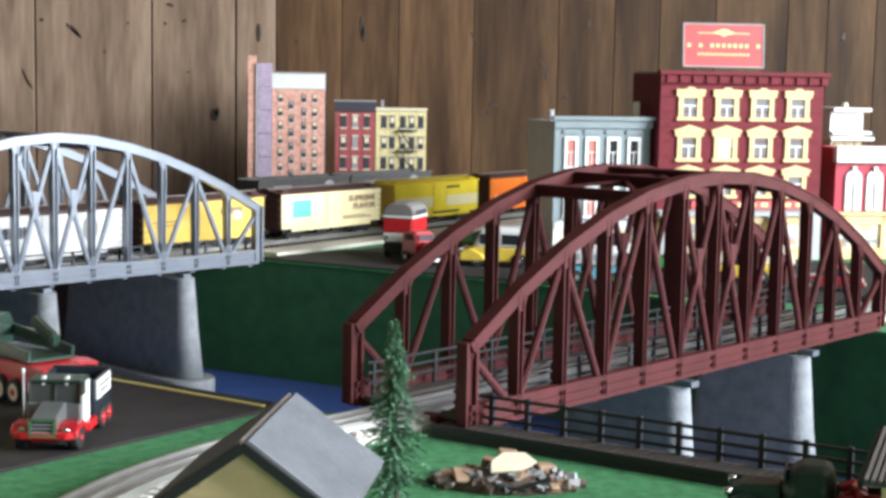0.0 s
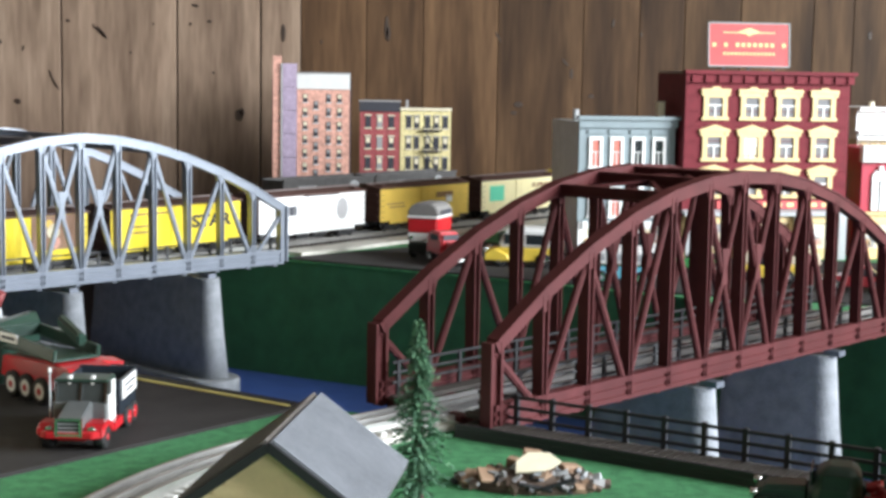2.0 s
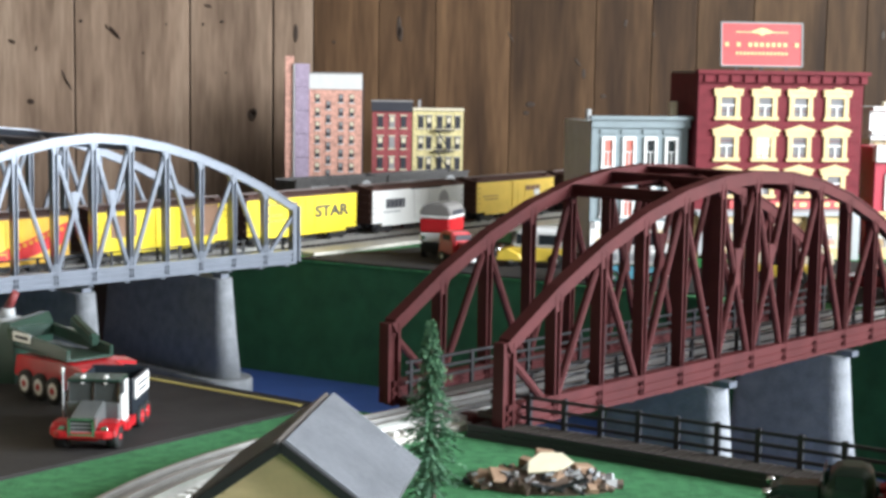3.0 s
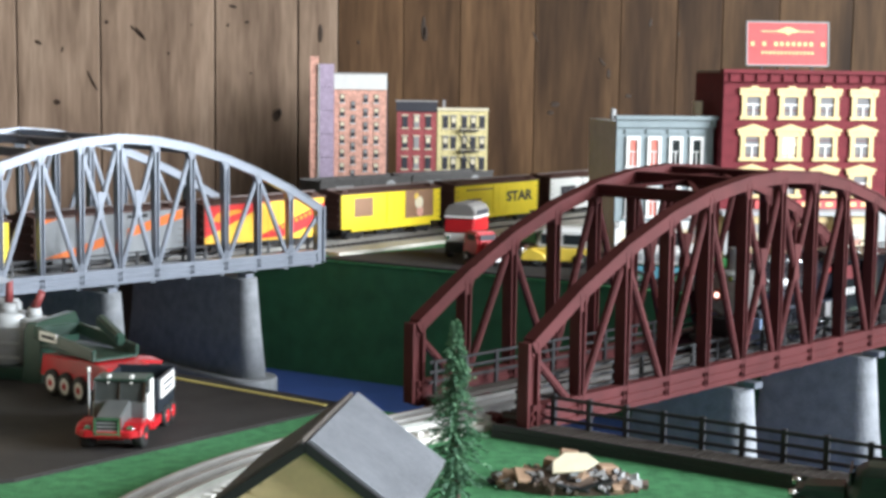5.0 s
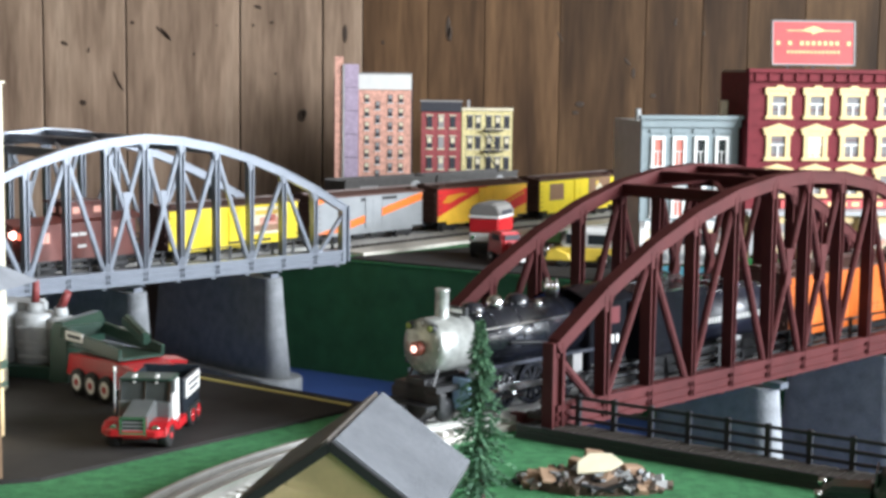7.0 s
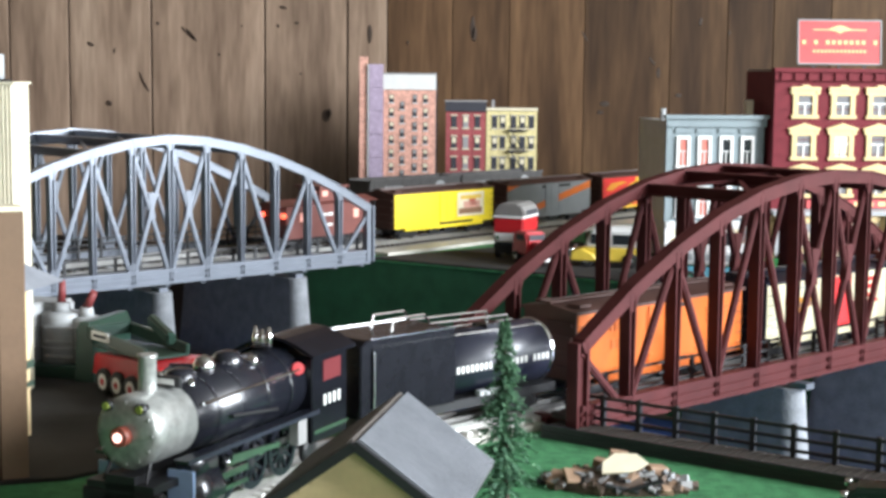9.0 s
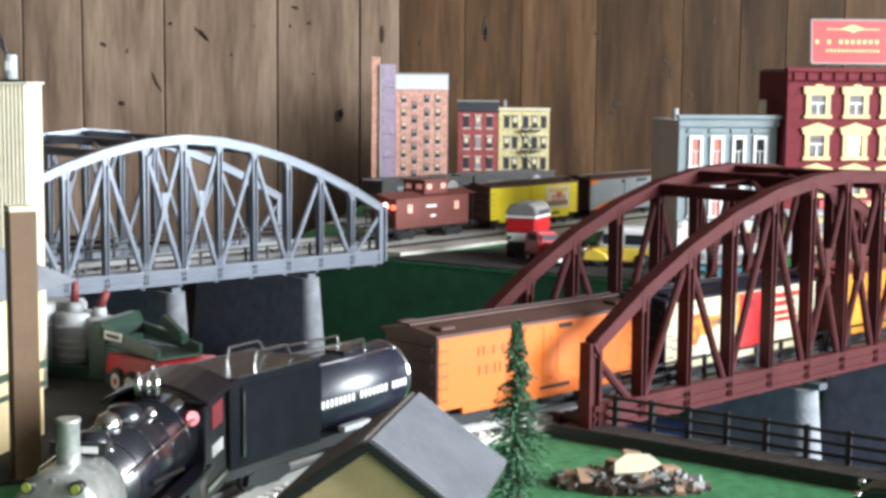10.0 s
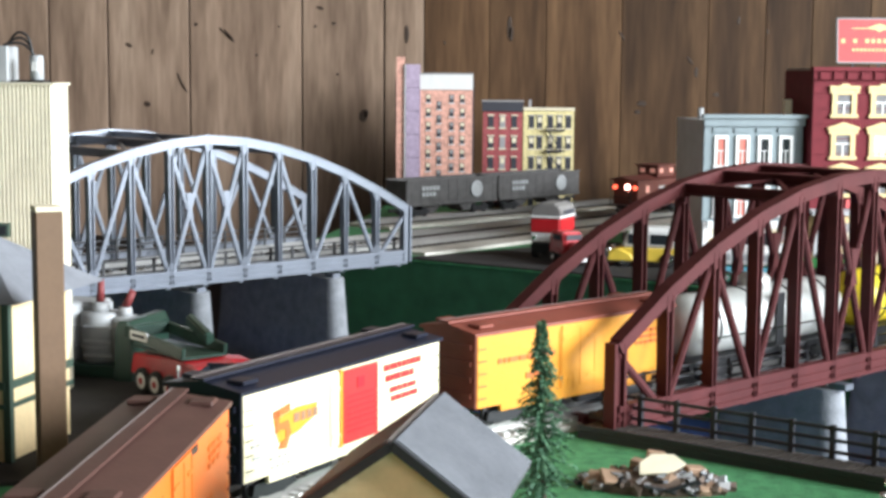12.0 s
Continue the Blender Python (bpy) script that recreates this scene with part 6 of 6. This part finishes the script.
    for k in (-1, 1):
        part("guide_wheel", lathe(BM(), [(0.010, 0), (0.010, 0.004), (0.004, 0.0045)], 18, pose(-0.016, k * 0.0165, RAIL_Z + 0.010, -90 * k)), BLACK, root)
        part("trailing_wheel", lathe(BM(), [(0.010, 0), (0.010, 0.004), (0.004, 0.0045)], 18, pose(-0.20, k * 0.0165, RAIL_Z + 0.010, -90 * k)), BLACK, root)
        part("stanchion", tube(BM(), (-0.004, k * 0.016, 0.041), (-0.012, k * 0.014, 0.052), 0.0012, n=6), BLACK, root)
    # the boiler and cab stand high over the running gear
    for ob in root.children_recursive:
        for v in ob.data.vertices:
            v.co.z += 0.007 * min(1.0, max(0.0, (v.co.z - 0.036) / 0.012))
    # driving wheels and rods, which turn
    drivers = []
    R = 0.0185
    for x in (-0.083, -0.122, -0.161):
        bm = BM()
        tube(bm, (0, -0.02, 0), (0, 0.02, 0), 0.003)
        ws = part("driving_axle", bm, BLACK, root)
        ws.matrix_basis = pose(x, 0, RAIL_Z + R)
        for k in (-1, 1):
            rim = BM()
            outer = [(R * 0.8, -0.002), (R, -0.002), (R, 0.002), (R * 0.8, 0.002), (R * 0.8, -0.002)]
            m = pose(0, k * 0.0185, 0, 90)
            for (r0, z0), (r1, z1) in zip(outer, outer[1:]):
                for i in range(24):
                    a0, a1 = 2 * math.pi * i / 24, 2 * math.pi * (i + 1) / 24
                    rim.faces.new([rim.verts.new(m @ Vector((r * math.cos(a), r * math.sin(a), z))) for r, z, a in ((r0, z0, a0), (r0, z0, a1), (r1, z1, a1), (r1, z1, a0))])
            for i in range(10):
                a = 2 * math.pi * i / 10
                part("spoke", beam(BM(), (0, k * 0.0185, 0), (R * 0.85 * math.cos(a), k * 0.0185, R * 0.85 * math.sin(a)), 0.0022, 0.0022, (0, 1, 0)), LOCOBLACK, ws)
            w = part("driving_wheel", rim, LOCOBLACK, ws)
            bm = BM()
            prism(bm, [(R * 0.85 * math.cos(a), R * 0.85 * math.sin(a)) for a in [math.pi + (i - 3) * 0.22 for i in range(7)]], k * 0.0165, k * 0.0212)
            part("counterweight", bm, LOCOBLACK, ws)
            part("crank_pin", tube(BM(), (0.009, k * 0.020, 0), (0.009, k * 0.027, 0), 0.002), CHROME, ws)
        drivers.append((ws, x))
    rods = []
    for k in (-1, 1):
        bm = BM()
        beam(bm, (-0.041, 0, 0), (0.041, 0, 0), 0.0022, 0.0042)
        for dx in (-0.039, 0, 0.039):
            tube(bm, (dx, -0.0014, 0), (dx, 0.0014, 0), 0.0036)
        rod = part("side_rod", bm, CHROME, root, "bright side rod")
        rods.append((rod, k))
        bm = BM()
        beam(bm, (-0.02, 0, 0), (0.04, 0, 0.004), 0.002, 0.0038)
        part("main_rod", bm, CHROME, rod).matrix_basis = pose(0.0, k * 0.003, 0)
    # tender
    tn = thing("tender", pose(0, 0, 0), "black toy tender with a rounded glossy tank", "tender")
    boxpart("frame", (0, 0, 0.034), (0.208, 0.05, 0.008), BLACK, tn)
    bm = BM()
    prism(bm, [(0.012, 0.038), (0.104, 0.038), (0.104, 0.094), (0.098, 0.099), (0.012, 0.099)], -0.030, 0.030)
    bk = part("coal_bunker", bm, DULLBLACK, tn, bevel=0.001)
    for k in (-1, 1):
        boxpart("bunker_lip", (0.058, k * 0.0292, 0.0993), (0.09, 0.001, 0.0010), CHROME, bk)
        boxpart("bunker_panel", (0.058, k * 0.0304, 0.070), (0.088, 0.0016, 0.046), DULLBLACK, bk)
        boxpart("handrail", (0.101, k * 0.0315, 0.068), (0.0016, 0.0016, 0.044), CHROME, bk)
    part("tank", lathe(BM(), [(0.0255, -0.100), (0.0270, -0.098), (0.0270, 0.012)], 40, pose(0, 0, 0.0630, 0, 90)), CLEARBLUE, tn, "rounded glossy tank", )
    part("tank_rim", lathe(BM(), [(0.0273, -0.1015), (0.0278, -0.100), (0.0278, -0.098), (0.0273, -0.0965)], 40, pose(0, 0, 0.0630, 0, 90)), CHROME, tn, "bright rim")
    for k in (-1, 1):
        for i in range(21):
            if i not in (8, 16):
                p = Vector((0.006 - i * 0.0049, k * 0.0270, 0.0625))
                boxpart("print_bar", tuple(p), (0.0028, 0.0008, 0.0056), WHITE, tn)
        part("tank_rail", tube(BM(), (0.01, k * 0.016, 0.0895), (-0.094, k * 0.016, 0.0880), 0.0008, n=6), CHROME, tn)
        bm = BM()
        pts = [(0.06, 0.099), (0.058, 0.109), (0.028, 0.109), (0.022, 0.1010), (-0.06, 0.0990), (-0.062, 0.0885)]
        for (x0, z0), (x1, z1) in zip(pts, pts[1:]):
            tube(bm, (x0, k * 0.012, z0), (x1, k * 0.012, z1), 0.0009, n=6)
        part("deck_rail", bm, CHROME, tn)
        bogie(tn, k * 0.066)
    boxpart("back_hatch", (-0.05, 0, 0.0905), (0.018, 0.018, 0.004), LOCOBLACK, tn)
    boxpart("side_step", (-0.03, 0.027, 0.041), (0.03, 0.006, 0.004), STEELGREY, tn)
    coupler(tn, -1, 0.208)
    for ob in tn.children:
        ob.data.transform(Matrix.Diagonal((1.09, 1, 1, 1)))
    return root, drivers, rods, tn


loco, drivers, rods, tender = locomotive()

# far train, from its head
FACE = -1
c, s = reefer("bright orange reefer car on the far track", paint("vivid_orange", (0.80, 0.17, 0.012), 0.42), OXIDE, OXIDE, FACE)
s.bar("white_placard", 0.02, 0.012, 0.09, 0.012, WHITE)
far_cars.append((c, -1))
c, s = reefer("lemon yellow reefer car with a pale band", LEMON, LEMON, OCHRE, FACE)
s.bar("pale_band", 0.0, 0.014, 0.268, 0.020, BUTTER)
s.bar("door_track", 0.12, 0.048, 0.085, 0.004, BLACK)
s.bar("door_track", 0.12, 0.001, 0.085, 0.004, BLACK)
far_cars.append((c, 0))
c, s = reefer("butter-cream reefer car with a mint square", BUTTER, OXIDE, OXIDE, FACE)
s.bar("mint_square", 0.030, 0.018, 0.048, 0.030, MINT, "mint green square")
s.words("SUPREME", 0.215, 0.043, 0.013, BROWNPRINT, 0.075)
s.words("FLAVOR", 0.222, 0.029, 0.013, BROWNPRINT, 0.062)
s.lines(0.13, 0.012, 0.12, 2, 0.002, BROWNPRINT, seed=12)
far_cars.append((c, 1))
c, s = reefer("dull yellow reefer car with brown roof", OCHRE, OXIDE, OXIDE, FACE)
s.lines(0.165, 0.036, 0.06, 1, 0.010, BROWNPRINT, seed=13)
s.bar("white_placard", 0.197, 0.026, 0.018, 0.014, WHITE)
s.lines(0.02, 0.03, 0.06, 2, 0.002, BROWNPRINT, 3, seed=14)
far_cars.append((c, 2))
c, s = reefer("white reefer car with black print and round emblem", WHITE, OXIDE, OXIDE, FACE)
s.lines(0.03, 0.026, 0.07, 1, 0.016, INK, seed=15)
s.lines(0.03, 0.018, 0.06, 1, 0.003, STEELGREY, seed=16)
s.bar("door_track", 0.11, 0.0565, 0.09, 0.003, BLACK)
bm = BM()
p = s.at(0.208, 0.032, 0.0)
lathe(bm, [(0.019, -0.0006), (0.019, 0.0012)], 24, Matrix.Translation(p) @ pose(0, 0, 0, 90) @ Matrix.Diagonal((0.75, 1, 1, 1)))
part("round_emblem", bm, MIDGREY, c, "grey round emblem")
far_cars.append((c, 3))
c, s = reefer("lemon yellow reefer car lettered in black", LEMON, OXIDE, OXIDE, FACE)
s.words("STAR", 0.205, 0.031, 0.026, INK, 0.085)
s.lines(0.03, 0.048, 0.10, 1, 0.003, BROWNPRINT, seed=17)
s.lines(0.04, 0.030, 0.05, 2, 0.003, BROWNPRINT, 3, seed=18)
far_cars.append((c, 4))
c, s = reefer("yellow reefer car with brown picture panels", LEMON, OXIDE, OXIDE, FACE)
s.bar("brown_panel", 0.035, 0.020, 0.048, 0.032, BROWNPRINT, "brown picture panel")
s.bar("brown_panel", 0.170, 0.010, 0.078, 0.048, BROWNPRINT, "brown picture panel")
for u, v, r, ma_ in ((0.207, 0.036, 0.011, PALE), (0.210, 0.020, 0.009, PINK), (0.200, 0.047, 0.006, OCHRE)):
    bm = lathe(BM(), [(r, -0.0008), (r, 0.0016)], 16, Matrix.Translation(s.at(u, v, 0.0)) @ pose(0, 0, 0, 90))
    part("picture_spot", bm, ma_, c)
far_cars.append((c, 5))
c, s = reefer("yellow reefer car with broad red diagonal stripes", paint("warm_yellow", (0.86, 0.50, 0.05), 0.42), OXIDE, OXIDE, FACE)
s.shape("red_corner", [(0.003, 0.059), (0.003, 0.010), (0.150, 0.059)], HOTRED, "red corner field")
s.shape("red_stripe", [(0.105, 0.001), (0.268, 0.050), (0.268, 0.022), (0.185, 0.001)], HOTRED, "red diagonal stripe", out=0.0018)
s.shape("script_mark", [(0.014, 0.034), (0.030, 0.047), (0.072, 0.050), (0.090, 0.047), (0.060, 0.042), (0.036, 0.033)], GOLDEN, "yellow script emblem", out=0.0010)
for i in range(9):
    s.bar("print_bar", 0.166 + i * 0.0105, 0.0135 + i * 0.0030, 0.0070, 0.0055, GOLDEN, out=0.0025)
far_cars.append((c, 6))
c, s = reefer("slate grey reefer car with an orange diagonal band", SLATE, OXIDE, OXIDE, FACE)
s.shape("orange_band", [(0.003, 0.001), (0.06, 0.001), (0.268, 0.044), (0.268, 0.058)], ORANGE, "orange diagonal band")
s.shape("orange_band", [(0.003, 0.048), (0.003, 0.059), (0.045, 0.059)], ORANGE, "orange corner")
s.bar("door_track", 0.11, 0.050, 0.09, 0.005, BLACK)
far_cars.append((c, 7))
c, s = reefer("lemon yellow reefer car with a printed picture", LEMON, OXIDE, OXIDE, FACE)
s.bar("picture_panel", 0.168, 0.012, 0.074, 0.042, PALE, "pale picture panel")
for u, v, w, h, ma_ in ((0.172, 0.016, 0.064, 0.010, BROWNPRINT), (0.185, 0.026, 0.045, 0.012, PINK), (0.176, 0.042, 0.058, 0.007, OCHRE), (0.200, 0.030, 0.018, 0.012, CURTAIN)):
    s.bar("picture_patch", u, v, w, h, ma_, out=0.001)
s.bar("door_track", 0.12, 0.001, 0.09, 0.004, BLACK)
far_cars.append((c, 8))


def caboose():
    root = thing("caboose", pose(0, 0, 0), "maroon toy caboose with lit windows and marker lamps", "railway car", "railway cars")
    L = 0.19
    boxpart("body", (0, 0, 0.063), (L, 0.058, 0.052), CABOOSE, root)
    bm = BM()
    prism(bm, [(-0.033, 0.089), (0.033, 0.089), (0.0, 0.097)], -L / 2 - 0.018, L / 2 + 0.018, "x")
    part("roof", bm, CABOOSE, root)
    boxpart("cupola", (0.012, 0, 0.103), (0.06, 0.05, 0.022), CABOOSE, root, bevel=0.001)
    boxpart("cupola_roof", (0.012, 0, 0.1155), (0.068, 0.058, 0.003), CABOOSE, root)
    glow = mat("warm_window_glow", (0.75, 0.35, 0.28), 0.4, emit=0.25)
    for k in (-1, 1):
        for x in (-0.06, 0.062):
            boxpart("window", (x, k * 0.0293, 0.070), (0.012, 0.001, 0.014), glow, root, "lit window")
        for x in (-0.006, 0.03):
            boxpart("cupola_window", (x, k * 0.0253, 0.105), (0.012, 0.001, 0.009), glow, root, "lit cupola window")
        for x in (-0.012, 0.002):
            boxpart("print_bar", (x, k * 0.0293, 0.072), (0.012, 0.0008, 0.0045), WHITE, root)
        boxpart("print_bar", (0.0, k * 0.0293, 0.055), (0.014, 0.0008, 0.004), WHITE, root)
        boxpart("platform", (k * (L / 2 + 0.010), 0, 0.038), (0.022, 0.052, 0.003), BLACK, root)
        for y in (-0.024, 0.024):
            boxpart("end_post", (k * (L / 2 + 0.017), y, 0.064), (0.0015, 0.0015, 0.05), BLACK, root)
        boxpart("end_rail", (k * (L / 2 + 0.017), 0, 0.056), (0.0015, 0.05, 0.0015), BLACK, root)
        bogie(root, k * 0.062)
        coupler(root, k, L + 0.02)
    for y in (-0.024, 0.024):
        part("marker_lamp", tube(BM(), (-L / 2 - 0.004, y, 0.074), (-L / 2 + 0.002, y, 0.074), 0.004), REDGLOW, root, "glowing red marker lamp")
    part("rear_lamp", tube(BM(), (-L / 2 - 0.004, -0.006, 0.075), (-L / 2 + 0.002, -0.006, 0.075), 0.0055), mat("rear_lamp_glow", (1.0, 0.5, 0.42), 0.3, emit=7.0), root, "bright glowing rear lamp")
    for y in (-0.02, 0.02):
        boxpart("cupola_end_window", (-0.0185, y * 0.6, 0.105), (0.001, 0.012, 0.009), glow, root)
    boxpart("underframe", (0, 0, 0.034), (L + 0.02, 0.03, 0.008), BLACK, root)
    return root


far_cars.append((caboose(), 8.93))


def hopper(s_mid, label):
    p, h = siding_line(s_mid)
    root = thing("hopper_car", pose(p.x, p.y, 0, 0, 0, math.degrees(h)), label, "railway car", "hopper cars")
    L, half = 0.255, 0.029
    bm = BM()
    for k in (-1, 1):
        box(bm, (0, k * half, 0.064), (L, 0.0025, 0.050))
        box(bm, (k * L / 2, 0, 0.064), (0.0025, half * 2, 0.050))
    box(bm, (0, 0, 0.045), (L - 0.004, half * 2 - 0.004, 0.012))
    part("body", bm, HOPPERGREY, root)
    for k in (-1, 1):
        for i in range(10):
            boxpart("side_stake", (-L / 2 + 0.012 + i * (L - 0.024) / 9, k * (half + 0.0012), 0.064), (0.002, 0.0012, 0.050), HOPPERGREY, root)
        boxpart("top_rail", (0, k * (half + 0.001), 0.089), (L + 0.003, 0.005, 0.004), HOPPERGREY, root)
        boxpart("bottom_rail", (0, k * (half + 0.001), 0.041), (L, 0.005, 0.005), HOPPERGREY, root)
        bogie(root, k * 0.085)
        coupler(root, k, L)
    bm = BM()
    for i in range(60):
        random_h = noise.noise((i * 1.7, s_mid, 0)) * 0.004
        box(bm, (-L / 2 + 0.006 + (i % 20) * 0.0125, -0.018 + (i // 20) * 0.018, 0.078 + random_h), (0.014, 0.017, 0.012), None)
    tagged(part("coal_load", bm, BLACK, root), kind="stuff")
    for i in range(9):
        boxpart("print_bar", (-0.085 + (i % 5) * 0.010, -half - 0.0036, 0.073 - (i // 5) * 0.012), (0.007, 0.0008, 0.008), STEELGREY, root)
    bm = lathe(BM(), [(0.017, 0), (0.017, 0.001), (0.012, 0.0011), (0.012, 0.0003)], 22, pose(0.065, -half - 0.0038, 0.066, 90))
    part("round_emblem", bm, STEELGREY, root, "pale ring emblem")
    for x in (-0.05, 0.05):
        bm = BM()
        prism(bm, [(x - 0.03, 0.042), (x + 0.03, 0.042), (x + 0.008, 0.022), (x - 0.008, 0.022)], -0.02, 0.02)
        part("chute", bm, HOPPERGREY, root)
    return root


hopper(0.0, "weathered grey hopper car on the siding")
hopper(0.262, "weathered grey hopper car on the siding")

# ---- timetable ----
NEAR_T = [(0, -1.52), (3, -0.89), (5, -0.412), (5.5, -0.291), (6, -0.172), (6.5, -0.054), (7, 0.058), (9, 0.432), (9.5, 0.518), (10, 0.612), (10.5, 0.728), (11, 0.871), (11.5, 1.018), (12, 1.168)]
FAR_T = [(0, 1.110), (1, 1.362), (3, 1.87), (5, 2.345), (7, 2.845), (9, 3.285), (10, 3.51), (11, 3.785), (12, 4.15)]
PITCH = 0.31


def along(table, t):
    return float(np.interp(t, [a for a, b in table], [b for a, b in table]))


def on_line(line, s, half):
    """The pose of a car whose bogies stand at s - half and s + half."""
    a, _ = line(s + half)
    b, _ = line(s - half)
    c, d = (a + b) / 2, a - b
    return pose(c.x, c.y, 0, 0, 0, math.degrees(math.atan2(d.y, d.x)))


def motions():
    times = [i / 4 for i in range(49)]
    walk(loco, [(t, on_line(near_line, along(NEAR_T, t) - 0.083, 0.07) @ pose(0.134, 0, 0)) for t in times])
    walk(tender, [(t, on_line(near_line, along(NEAR_T, t) - 0.3235, 0.074)) for t in times])
    for ob, back in near_cars:
        walk(ob, [(t, on_line(near_line, along(NEAR_T, t) - back, 0.092)) for t in times])
    for ob, k in far_cars:
        walk(ob, [(t, on_line(far_line, along(FAR_T, t) - k * PITCH, 0.09)) for t in times])
    fine = [i / 10 for i in range(121)]
    R = 0.0185
    for ws, x in drivers:
        walk(ws, [(t, pose(x, 0, RAIL_Z + R, 0, math.degrees(along(NEAR_T, t) / R), 0)) for t in fine])
    for rod, k in rods:
        walk(rod, [(t, pose(-0.122 + 0.009 * math.cos(along(NEAR_T, t) / R), k * 0.0245, RAIL_Z + R - 0.009 * math.sin(along(NEAR_T, t) / R))) for t in fine])


motions()
